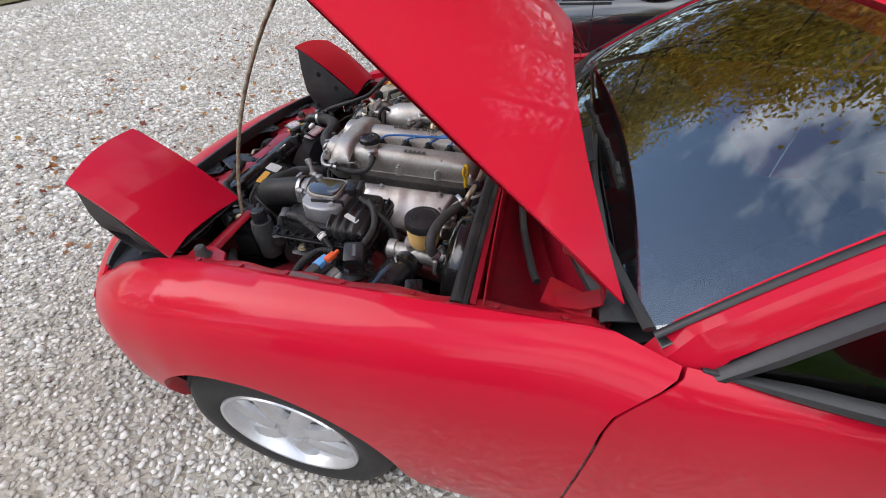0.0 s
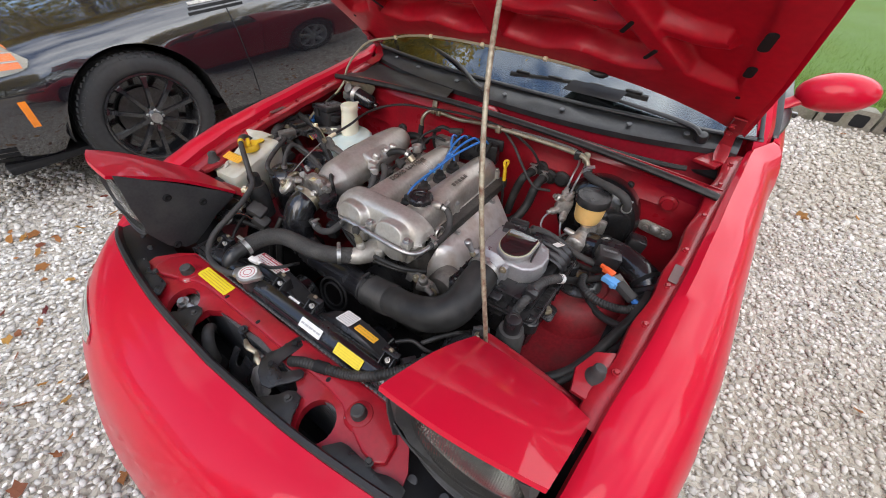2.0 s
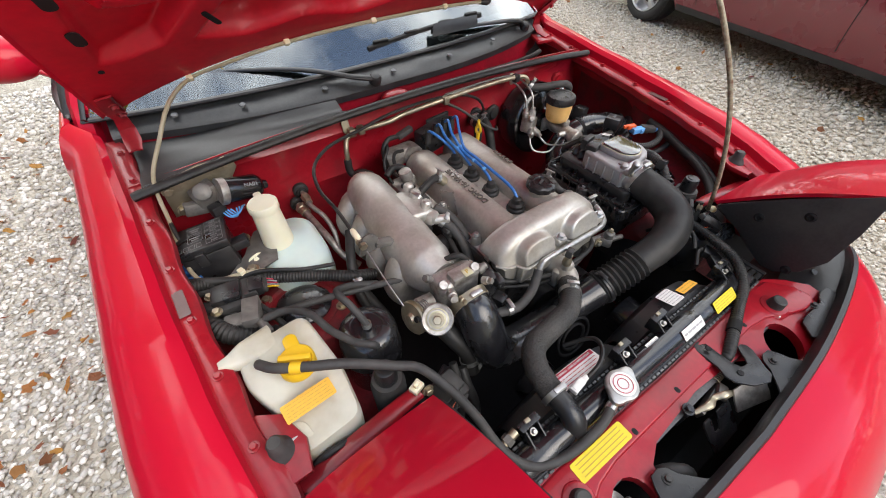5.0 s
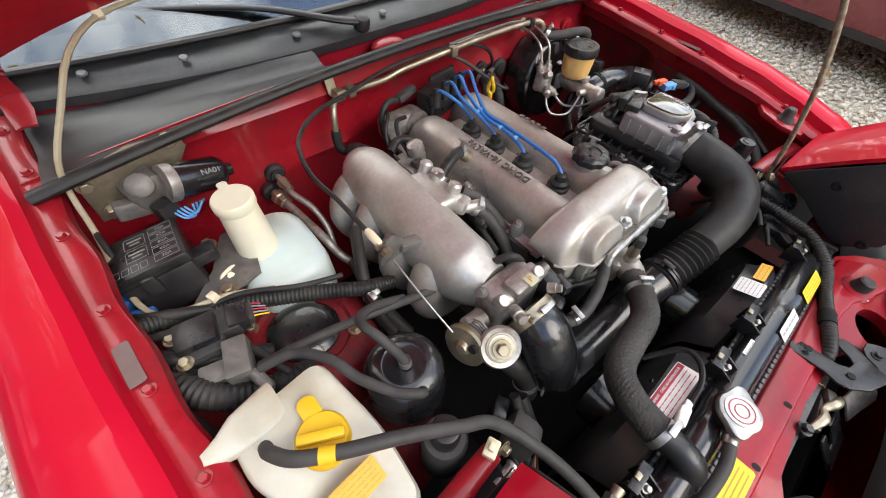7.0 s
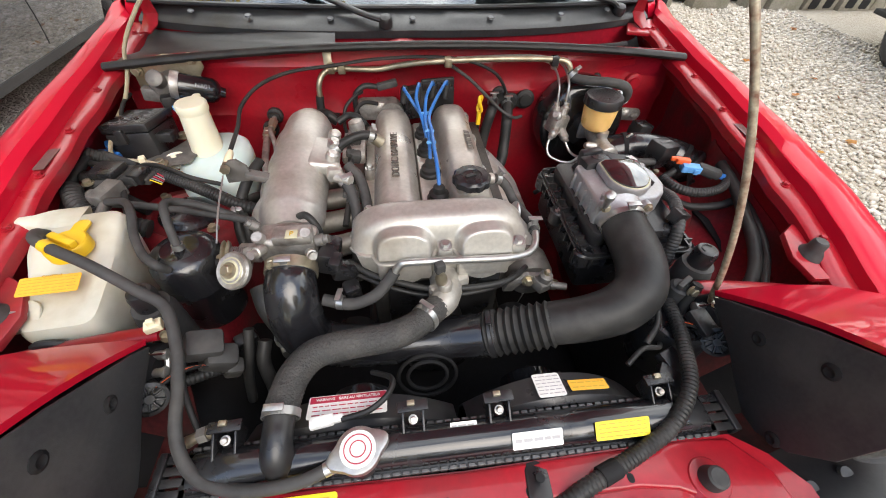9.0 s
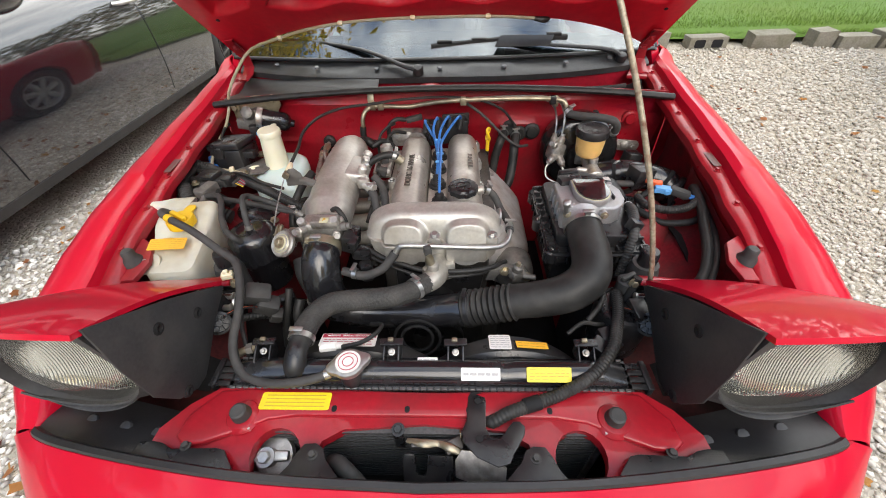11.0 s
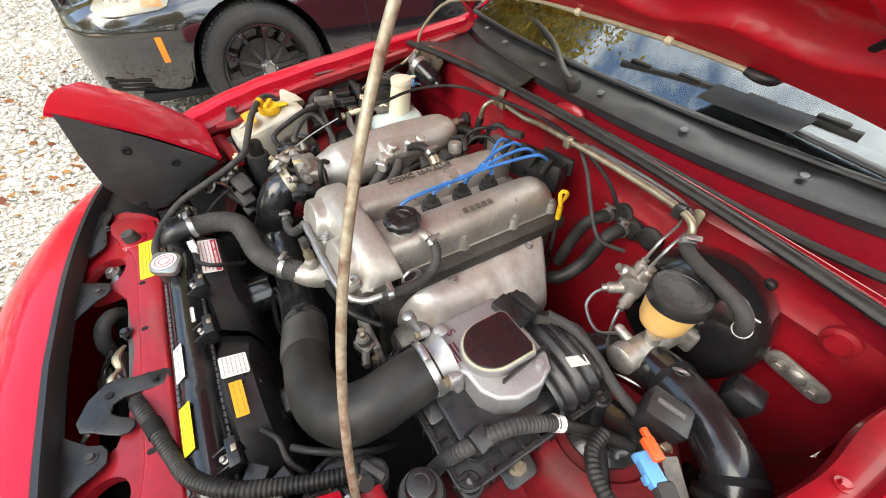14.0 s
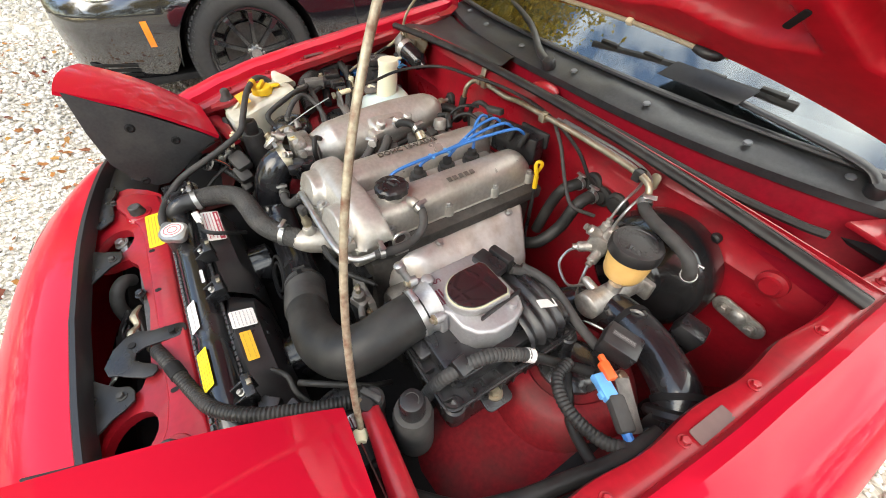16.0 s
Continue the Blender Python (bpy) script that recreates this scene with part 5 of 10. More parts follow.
fork = [(0.0695, 0.035), (0.074, 0.043), (0.086, 0.045), (0.096, 0.041), (0.0995, 0.033), (0.097, 0.004), (0.096, -0.018), (0.102, -0.031), (0.115, -0.034), (0.124, -0.026), (0.132, -0.014), (0.140, -0.006), (0.150, -0.006), (0.157, -0.014), (0.155, -0.026), (0.145, -0.042), (0.135, -0.056), (0.128, -0.070), (0.110, -0.075), (0.080, -0.062), (0.060, -0.040), (0.058, -0.024), (0.066, -0.006)]
slab(bm, fork, 0.0045, pose(0, 0, 0.642, -5, 2, 0), 0.0018)
part("latch_fork", bm, BLACK, latch)
for x, y in ((0.085, 0.024), (0.085, -0.035)):
    bm = nb()
    lathe(bm, [(0.006, 0), (0.0055, 0.0012), (0.0005, 0.0015)], pose(x, y, 0.6475), 14)
    part("fork_rivet", bm, BLACKMATT, latch)
bm = nb()
sheet = [[V(0.058, -0.046, 0.632), V(0.093, -0.052, 0.636), V(0.124, -0.070, 0.630)], [V(0.048, -0.058, 0.622), V(0.084, -0.070, 0.618), V(0.122, -0.086, 0.616)], [V(0.050, -0.074, 0.600), V(0.085, -0.084, 0.598), V(0.124, -0.096, 0.600)]]
grid(bm, sheet)
part("safety_lever", thicken(bm, 0.003), ALUDULL, latch, "dull grey safety catch lever")
bm = nb()
slab(bm, [(-0.034, 0.03), (-0.030, 0.037), (-0.016, 0.037), (-0.013, 0.03), (-0.013, 0.008), (-0.008, 0.003), (0.0, 0.003), (0.004, 0.01), (0.006, 0.035), (0.045, 0.034), (0.047, 0.0), (0.046, -0.03), (-0.03, -0.03)], 0.004, along((0.0, -0.070, 0.590), (0, -0.75, 0.66)), 0.0012)
part("latch_plate", bm, BLACK, latch)
bm = nb()
box(bm, (0.085, 0.010, 0.022), pose(0.020, -0.030, 0.612, 10, 4, 6), 0.003)
box(bm, (0.030, 0.020, 0.012), pose(0.045, -0.036, 0.622, 18, 0, 24), 0.004)
part("latch_body", bm, DISC, latch)
bm = nb()
tube(bm, [(-0.028, -0.028, 0.620), (0.0, -0.036, 0.629), (0.022, -0.034, 0.624), (0.04, -0.042, 0.630), (0.062, -0.048, 0.622)], [0.004, 0.007, 0.005, 0.007, 0.004], 8, 5, flat=0.55)
part("latch_hook", bm, BRASS, latch)
bm = nb()
box(bm, (0.016, 0.006, 0.05), pose(-0.042, -0.022, 0.606, 0, 0, 4), 0.002)
bolt(bm, (-0.042, -0.018, 0.634), (0, -0.2, 1), 0.007)
part("latch_strap", bm, BLACK, latch)
bm = nb()
coil = [V(0.055 + 0.0007 * i, -0.018 + 0.006 * math.cos(i * 0.9), 0.622 + 0.006 * math.sin(i * 0.9)) for i in range(50)]
tube(bm, coil, 0.0012, 5, 1, smooth=False)
part("latch_spring", bm, BRASS, latch)
bm = nb()
tube(bm, [(-0.15, -0.05, 0.585), (-0.135, -0.058, 0.60), (-0.115, -0.072, 0.598), (-0.10, -0.082, 0.575), (-0.098, -0.085, 0.54)], 0.013, 12, 5)
solo("air_tube", bm, RUBBERGREY, "grey rubber tube beside the bonnet latch", "tube")
# horn seen through the support, condenser behind the opening
horn = thing("horn", "grey steel disc horn with cross bracket", "horn", (-0.252, -0.045, 0.56))
bm = nb()
lathe(bm, [(0.0005, 0.012), (0.012, 0.012), (0.014, 0.004), (0.034, 0.0), (0.036, -0.01), (0.02, -0.03)], along((-0.252, -0.045, 0.585), (0, -0.35, 1)), 28)
part("horn_body", bm, ALUDULL, horn)
bm = nb()
box(bm, (0.074, 0.016, 0.012), pose(-0.254, -0.05, 0.602, 15, 0, 4), 0.004)
bolt(bm, (-0.252, -0.052, 0.606), (0, -0.3, 1), 0.010)
part("horn_bracket", bm, STEEL, horn)
cond = thing("condenser", "dark grey finned condenser before the radiator", "condenser", (0, -0.012, 0.34))
for k in range(26):
    bm = nb()
    box(bm, (0.56, 0.016, 0.0035), pose(0, -0.012, 0.36 + 0.0105 * k))
    part("fin", bm, FIN, cond)
for x in (-0.285, 0.285):
    bm = nb()
    box(bm, (0.014, 0.022, 0.30), pose(x, -0.012, 0.49), 0.004)
    part("end_tank", bm, ALUDULL, cond)
bm = nb()
rows = [[(x, y, z) for x in frange(-0.52, 0.52, 15)] for y, z in ((-0.02, 0.40), (-0.03, 0.46), (-0.06, 0.49), (-0.10, 0.49), (-0.13, 0.44), (-0.13, 0.30))]
grid(bm, rows)
part("bumper_beam", thicken(bm, 0.004), BLACKMATT, roadster)
bm = nb()
box(bm, (0.8, 0.006, 0.36), pose(0, 0.02, 0.44))
part("backing", bm, BLACKMATT, cond)
# ---------------------------------------------------------------- radiator
radiator = thing("radiator", "black plastic-tanked radiator with pressure cap and stickers", "radiator", (0, 0.08, 0.3))
bm = nb()
prof = [(0.055, 0.618), (0.055, 0.644), (0.060, 0.656), (0.071, 0.664), (0.086, 0.664), (0.097, 0.656), (0.103, 0.644), (0.103, 0.618)]
rows = []
for x in frange(-0.338, 0.338, 41):
    sag = 0.014 * max(0, (abs(x) - 0.28) / 0.058) ** 1.5 + (0.004 if abs((x * 100) % 9 - 4.5) < 0.4 else 0)
    rows.append([(x, y, z - sag * (z - 0.618) / 0.042) for y, z in prof])
grid(bm, rows, close_u=True, cap=True)
tank = part("top_tank", bm, BLACKGLOSS, radiator)
bm = nb()
box(bm, (0.700, 0.060, 0.010), pose(0, 0.077, 0.631), 0.003)
part("crimp_flange", bm, BLACK, radiator)
bm = nb()
for k in range(58):
    x = -0.338 + 0.676 * k / 57
    box(bm, (0.0098, 0.005, 0.012), pose(x, 0.0495, 0.6335), 0.001, 1)
    box(bm, (0.0098, 0.005, 0.012), pose(x, 0.1055, 0.6335), 0.001, 1)
tagged(part("crimp_rim", bm, CRIMP, radiator), kind="stuff")
bm = nb()
box(bm, (0.66, 0.034, 0.30), pose(0, 0.077, 0.46))
part("core", bm, FIN, radiator)
for x in (-0.362, 0.362):
    for k in range(4):
        bm = nb()
        box(bm, (0.045, 0.010, 0.004), pose(x, 0.058 + 0.013 * k, 0.634), 0.001)
        part("end_bar", bm, BLACK, radiator)
    bm = nb()
    box(bm, (0.010, 0.055, 0.020), pose(x * 1.04, 0.078, 0.630), 0.002)
    part("end_block", bm, BLACK, radiator)
bm = nb()
lathe(bm, [(0.021, 0.64), (0.021, 0.672), (0.025, 0.676)], pose(-0.130, 0.069, 0), 20)
part("filler_neck", bm, BLACK, radiator)
bm = nb()
ol = []
for i in range(40):
    a = 2 * math.pi * i / 40
    ol.append(((0.027 + 0.011 * max(0, math.cos(2 * a)) ** 3) * math.cos(a), (0.027 + 0.011 * max(0, math.cos(2 * a)) ** 3) * math.sin(a)))
slab(bm, ol, 0.012, pose(-0.130, 0.069, 0.676, 0, 0, 20), 0.003)
cap = part("radiator_cap", bm, STEEL, radiator, "silver two-eared pressure cap")
bm = nb()
lathe(bm, [(0.021, 0.6882), (0.021, 0.6895), (0.0005, 0.6895)], pose(-0.130, 0.069, 0), 24)
part("cap_disc", bm, STICKW, cap)
for r0, r1 in ((0.0165, 0.0153), (0.0095, 0.0083)):
    bm = nb()
    lathe(bm, [(r1, 0.6895), (r1, 0.6902), (r0, 0.6902), (r0, 0.6895)], pose(-0.130, 0.069, 0), 28, cap=False)
    part("cap_ring", bm, STICKR, cap)
bm = nb()
tube(bm, [(-0.229, 0.074, 0.640), (-0.229, 0.078, 0.662), (-0.229, 0.092, 0.674), (-0.229, 0.112, 0.6755), (-0.2287, 0.135, 0.676)], [0.022, 0.020, 0.0185, 0.0185, 0.0185], 20)
part("outlet_neck", bm, BLACK, radiator)


def sticker(parent, w, h, m, mat, lines=3, ink=None, margin=0.12, head=0.0, head_mat=None):
    """A thin printed sticker with its rows of unreadable print."""
    bm = nb()
    slab(bm, rounded(w, h, min(w, h) * 0.08, 2), 0.0006, m)
    st = part("sticker", bm, mat, parent)
    bm = nb()
    y = h / 2 * (1 - margin) - head
    step = (h * (1 - margin) - head) / max(lines, 1)
    for k in range(lines):
        x = -w / 2 * (1 - margin)
        while x < w / 2 * (1 - margin) - 0.002:
            ln = random.uniform(0.004, 0.012)
            ln = min(ln, w / 2 * (1 - margin) - x)
            box(bm, (ln, step * 0.22, 0.0003), m @ pose(x + ln / 2, y - step * (k + 0.5), 0.0008))
            x += ln + 0.002
    if lines:
        tagged(part("sticker_print", bm, ink or INK, st), kind="stuff")
    else:
        bm.free()
    if head:
        bm = nb()
        box(bm, (w * 0.96, head * 0.9, 0.0003), m @ pose(0, h / 2 - head / 2 - h * 0.02, 0.0008))
        part("sticker_band", bm, head_mat or INK, st)
    return st


sticker(radiator, 0.074, 0.024, pose(0.205, 0.0645, 0.6602) @ pose(0, 0, 0, 38, 0, 0) @ pose(0, 0, 0.0014), STICKY, 4, INKO)
sticker(radiator, 0.066, 0.021, pose(0.091, 0.0645, 0.6602) @ pose(0, 0, 0, 38, 0, 0) @ pose(0, 0, 0.0014), STICKW, 1)
sticker(radiator, 0.035, 0.010, pose(0.0, 0.090, 0.661), STICKW, 1)
for x in (-0.064, 0.049, 0.275, -0.294):
    # two upright ribs, a cap plate across them and a small screw
    bm = nb()
    for dx in (-0.013, 0.013):
        slab(bm, [(0.064, 0.648), (0.124, 0.640), (0.124, 0.674), (0.112, 0.676), (0.098, 0.668)], 0.003, Matrix(((0, 0, 1, x + dx - 0.0015), (1, 0, 0, 0), (0, 1, 0, 0), (0, 0, 0, 1))), 0.0006)
    box(bm, (0.040, 0.014, 0.004), pose(x, 0.116, 0.6765, 0, 0, 2), 0.001)
    br = part("shroud_bracket", bm, BLACK, radiator)
    bm = nb()
    lathe(bm, [(0.0062, 0.0), (0.0062, 0.002), (0.0042, 0.0025), (0.0042, 0.0075), (0.003, 0.0085), (0.0005, 0.0085)], along((x, 0.104, 0.664), (0, -0.45, 0.9)), 10)
    part("bracket_screw", bm, ALUDULL, br)
    bm = nb()
    box(bm, (0.010, 0.007, 0.005), pose(x - 0.002, 0.119, 0.680), 0.0012)
    part("bracket_nub", bm, BRASS, br)
# fan shrouds
def fan(name, cx, w, stick):
    f = thing(name, "black plastic cooling fan shroud with warning stickers", "fan shroud", (cx, 0.15, 0.4))
    bm = nb()
    rows = []
    for x in frange(cx - w / 2, cx + w / 2, 15):
        s = (x - cx) / (w / 2)
        drop = 0.055 * s * s
        rows.append([(x, 0.108, 0.40), (x, 0.108, 0.645 - drop), (x, 0.116, 0.652 - drop), (x, 0.155, 0.640 - drop * 1.4), (x, 0.170, 0.60 - drop * 1.6), (x, 0.172, 0.40)])
    grid(bm, rows)
    part("shroud", thicken(bm, 0.003), SHROUD, f)
    bm = nb()
    lathe(bm, [(0.05, 0), (0.05, 0.05), (0.03, 0.06), (0.0005, 0.06)], along((cx, 0.165, 0.49), (0, 1, 0)), 24)
    part("fan_motor", bm, BLACKGLOSS, f)
    bm = nb()
    for k in range(5):
        a = 72 * k
        box(bm, (0.03, 0.095, 0.004), along((cx, 0.155, 0.49), (0, 1, 0)) @ pose(0, 0, 0, 0, 0, a) @ pose(0, 0.09, 0, 0, 25, 0), 0.001)
    part("fan_blades", bm, BLACK, f)
    return f


fan_l = fan("cooling_fan", 0.150, 0.27, 0)
fan_r = fan("cooling_fan", -0.150, 0.30, 1)
sticker(fan_l, 0.040, 0.040, pose(0.130, 0.134, 0.652, -17, 0, 0), STICKW, 6)
sticker(fan_l, 0.058, 0.018, pose(0.188, 0.130, 0.6485, -17, 6, 0), STICKO, 2, INKO)
warn = sticker(fan_r, 0.105, 0.034, pose(-0.150, 0.136, 0.653, -14, 0, 0), STICKW, 3, STICKR, head=0.011, head_mat=STICKR)
part("warning_text", lettering("WARNING   GARE AU VENTILATEUR", 0.0052, pose(-0.150, 0.1465, 0.6522, -14, 0, 0)), STICKW, warn)
bm = nb()
box(bm, (0.030, 0.014, 0.011), pose(-0.180, 0.113, 0.665, 0, 0, 8), 0.002)
box(bm, (0.012, 0.010, 0.016), pose(-0.186, 0.113, 0.664, 0, 0, 8), 0.002)
box(bm, (0.014, 0.010, 0.008), pose(-0.160, 0.115, 0.665, 0, 0, 8), 0.002)
part("fan_plug", bm, STICKW, fan_r, "white plastic plug")
bm = nb()
tube(bm, [(-0.155, 0.113, 0.665), (-0.12, 0.118, 0.672), (-0.095, 0.135, 0.676), (-0.09, 0.16, 0.668), (-0.12, 0.19, 0.63)], 0.0042, 8)
part("fan_lead", bm, RUBBER, fan_r)

# ---------------------------------------------------------------- engine
engine = thing("engine", "four-cylinder twin-cam engine with bare aluminium cam covers", "engine", (0, 0.55, 0.25))
bm = nb()
box(bm, (0.26, 0.44, 0.36), pose(0.0, 0.60, 0.46), 0.02)
box(bm, (0.34, 0.40, 0.12), pose(0.01, 0.60, 0.30), 0.03)
part("block", bm, HEADDARK, engine)
bm = nb()
box(bm, (0.285, 0.40, 0.030), pose(0.005, 0.625, 0.668), 0.006)
part("cylinder_head", bm, HEADDARK, engine)


def cam_cover(cx, w, y0, y1, top, name):
    """A long ridge with a rounded crown, domed rear end and a bolted foot."""
    bm = nb()
    rows = []
    ys = [y0] + frange(y0 + 0.006, y1 - 0.055, 10) + [y1 - 0.055 + 0.055 * math.sin(radians(a)) for a in (20, 40, 58, 72, 82, 88)]
    for y in ys:
        end = max(0, (y - (y1 - 0.055)) / 0.055)
        k = math.sqrt(max(0.0, 1 - end**2.4))
        row = []
        h = top - 0.678
        for i in range(17):
            a = math.pi * i / 16
            ex = (abs(math.cos(a)) ** 0.72) * math.copysign(1, math.cos(a))
            ez = abs(math.sin(a)) ** 0.72
            row.append((cx - w / 2 * ex * (0.55 + 0.45 * k), y, 0.674 + (h * (0.25 + 0.75 * k)) * ez))
        rows.append(row)
    grid(bm, rows)
    thicken(bm, 0.003)
    return part(name, bm, ALUCOVER, engine)


cover_in = cam_cover(-0.067, 0.090, 0.408, 0.812, 0.7545, "cam_cover")
cover_ex = cam_cover(0.070, 0.092, 0.408, 0.826, 0.7545, "cam_cover")
bm = nb()  # cover base flange with scalloped bolt lugs, and the plug valley
box(bm, (0.250, 0.405, 0.010), pose(-0.006, 0.612, 0.680), 0.003)
box(bm, (0.05, 0.36, 0.030), pose(0.004, 0.60, 0.695), 0.006)
valley = part("cover_base", bm, ALU, engine)
for x, ys in ((0.112, (0.440, 0.578, 0.703, 0.808)), (-0.120, (0.47, 0.60, 0.74))):
    for y in ys:
        bm = nb()
        lathe(bm, [(0.0125, 0.676), (0.0115, 0.702), (0.010, 0.707), (0.0005, 0.707)], pose(x, y, 0), 14)
        lug = part("cover_lug", bm, ALU, engine)
        bm = nb()
        bolt(bm, (x, y, 0.707), r=0.0065)
        part("cover_bolt", bm, STEEL, lug)
bm = nb()
box(bm, (0.010, 0.40, 0.014), pose(0.118, 0.615, 0.676), 0.003)
part("gasket_rail", bm, BLACKMATT, engine)
part("raised_lettering", lettering("DOHC 16-VALVE", 0.0205, pose(-0.066, 0.580, 0.7545, 0, 0, 90), 0.0014), EMBOSS, cover_in)
bm = nb()
for k, (ln, off) in enumerate(((0.016, 0), (0.012, 0), (0.012, 0), (0.012, 0), (0.012, 0))):
    box(bm, (0.012, 0.010, 0.0016), pose(0.088, 0.595 + 0.0145 * k, 0.7525, 0, 12, 0), 0.0005, 1)
part("raised_badge", bm, EMBOSS, cover_ex)
# cam drive cover at the front: two domes on a rounded face under one arched top
PROFILE = smooth_path([V(0, 0.428, 0.742), V(0, 0.424, 0.760), V(0, 0.414, 0.7675), V(0, 0.396, 0.769), V(0, 0.380, 0.7675), V(0, 0.369, 0.761), V(0, 0.363, 0.750), V(0, 0.359, 0.738), V(0, 0.355, 0.726), V(0, 0.351, 0.713)], 8)
TC, TH = 0.001, 0.148
bm = nb()
rows = []
for i in range(121):
    s = -math.cos(math.pi * i / 120)
    x = TC + TH * s
    d = max(0.0, abs(x - TC) - (TH - 0.085))
    drop = 0.055 * (1 - math.sqrt(max(0.0, 1 - (d / 0.085) ** 2)))
    k = max(0.01, (0.769 - drop - 0.713) / 0.056)
    row = []
    for p in PROFILE:
        q = Vector((x, p.y + 0.022 * (1 - k) ** 2 * (p.y < 0.39), 0.713 + (p.z - 0.713) * k))
        for cx in (-0.061, 0.073):
            dx, dz = abs(x - cx) / 0.048, max(0.0, q.z - 0.722) / 0.036
            e = (dx**2.6 + dz**2.6) ** (1 / 2.6)
            h = min(1.0, max(0.0, (1.04 - e) / 0.20)) * (p.y < 0.385)
            h = h * h * (3 - 2 * h)
            q += Vector((0, -0.92, 0.30)) * 0.024 * h
        row.append(q)
    rows.append(row)
grid(bm, rows)
thicken(bm, 0.004)
timing = part("timing_cover", bm, ALU, engine, angle=75)
bm = nb()
lipline = []
for s in frange(-1, 1, 61):
    x = TC + TH * s
    out = sum(max(0.0, 1 - (abs(x - cx) / 0.052) ** 4) for cx in (-0.061, 0.073))
    lipline.append(V(x, 0.350 - 0.021 * min(1.0, out * 1.3) + 0.022 * max(0.0, (abs(s) - 0.8) / 0.2) ** 2, 0.712))
tube(bm, lipline, 0.0040, 8, 1, smooth=False, flat=0.8)
part("timing_flange", bm, ALU, timing)
bm = nb()
slab(bm, [(-0.140, 0.709), (-0.134, 0.680), (-0.096, 0.646), (0.035, 0.640), (0.116, 0.640), (0.138, 0.668), (0.144, 0.709)], 0.05, Matrix(((1, 0, 0, 0), (0, 0, -1, 0.402), (0, 1, 0, 0), (0, 0, 0, 1))), 0.008)
for cx in (-0.061, 0.073):
    lathe(bm, [(0.040, 0.0), (0.040, 0.010), (0.036, 0.014), (0.0005, 0.015)], along((cx, 0.352, 0.684), (0, -1, 0)), 32)
    box(bm, (0.09, 0.018, 0.05), pose(cx, 0.343, 0.685), 0.006)
part("front_cover", bm, ALU, engine)
for x in (0.005, 0.126):
    bm = nb()
    box(bm, (0.024, 0.024, 0.020), pose(x, 0.345, 0.722), 0.004)
    part("timing_lug", bm, ALU, timing)
    bm = nb()
    bolt(bm, (x, 0.343, 0.732), (0, -0.2, 1), 0.0072)
    part("timing_bolt", bm, STEEL, timing)
bm = nb()
slab(bm, [(-0.095, 0.60), (0.12, 0.60), (0.10, 0.45), (0.03, 0.40), (-0.05, 0.40), (-0.10, 0.45)], 0.04, Matrix(((1, 0, 0, 0), (0, 0, -1, 0.41), (0, 1, 0, 0), (0, 0, 0, 1))), 0.006)
part("lower_belt_cover", bm, BLACK, engine)
for cx, cz, r, y in ((0.0, 0.36, 0.07, 0.36), (0.0, 0.50, 0.05, 0.355), (-0.17, 0.46, 0.04, 0.36), (0.16, 0.47, 0.035, 0.36)):
    bm = nb()
    lathe(bm, [(r * 0.4, 0.012), (r * 0.8, 0.014), (r, 0.02), (r, 0.0), (r * 0.95, -0.02), (0.0005, -0.02)], along((cx, y, cz), (0, -1, 0)), 28)
    part("pulley", bm, BLACK, engine)
# oil filler
bm = nb()
lathe(bm, [(0.026, 0.735), (0.026, 0.757), (0.0005, 0.757)], pose(0.067, 0.470, 0), 24)
part("filler_boss", bm, ALU, cover_ex)
bm = nb()
rings = []
for r, z in ((0.029, 0.757), (0.0325, 0.760), (0.0325, 0.771), (0.029, 0.775), (0.018, 0.7755), (0.0165, 0.7735), (0.0005, 0.7735)):
    rings.append([V(0.067 + r * (1 + 0.06 * (math.cos(a * 10) > 0.2 and r > 0.03)) * math.cos(a), 0.470 + r * (1 + 0.06 * (math.cos(a * 10) > 0.2 and r > 0.03)) * math.sin(a), z) for a in [2 * math.pi * i / 60 for i in range(60)]])
grid(bm, rings, close_u=True, cap=True)
oil_cap = part("oil_filler_cap", bm, BLACK, engine, "black ribbed oil filler cap")
bm = nb()
box(bm, (0.022, 0.006, 0.002), pose(0.066, 0.470, 0.775, 0, 0, 20), 0.0008)
box(bm, (0.004, 0.010, 0.002), pose(0.074, 0.475, 0.775, 0, 0, 20), 0.0008)
part("cap_symbol", bm, RUBBERGREY, oil_cap)
# lifting eye
bm = nb()
ringp = [V(0.150, 0.442 + 0.016 * math.cos(a), 0.706 + 0.016 * math.sin(a)) for a in frange(0, 2 * math.pi, 21)]
tube(bm, ringp, 0.0055, 8, 1, smooth=False, cap=False, flat=0.6)
box(bm, (0.005, 0.03, 0.03), pose(0.150, 0.442, 0.682), 0.001)
part("lifting_eye", bm, STEEL, engine)
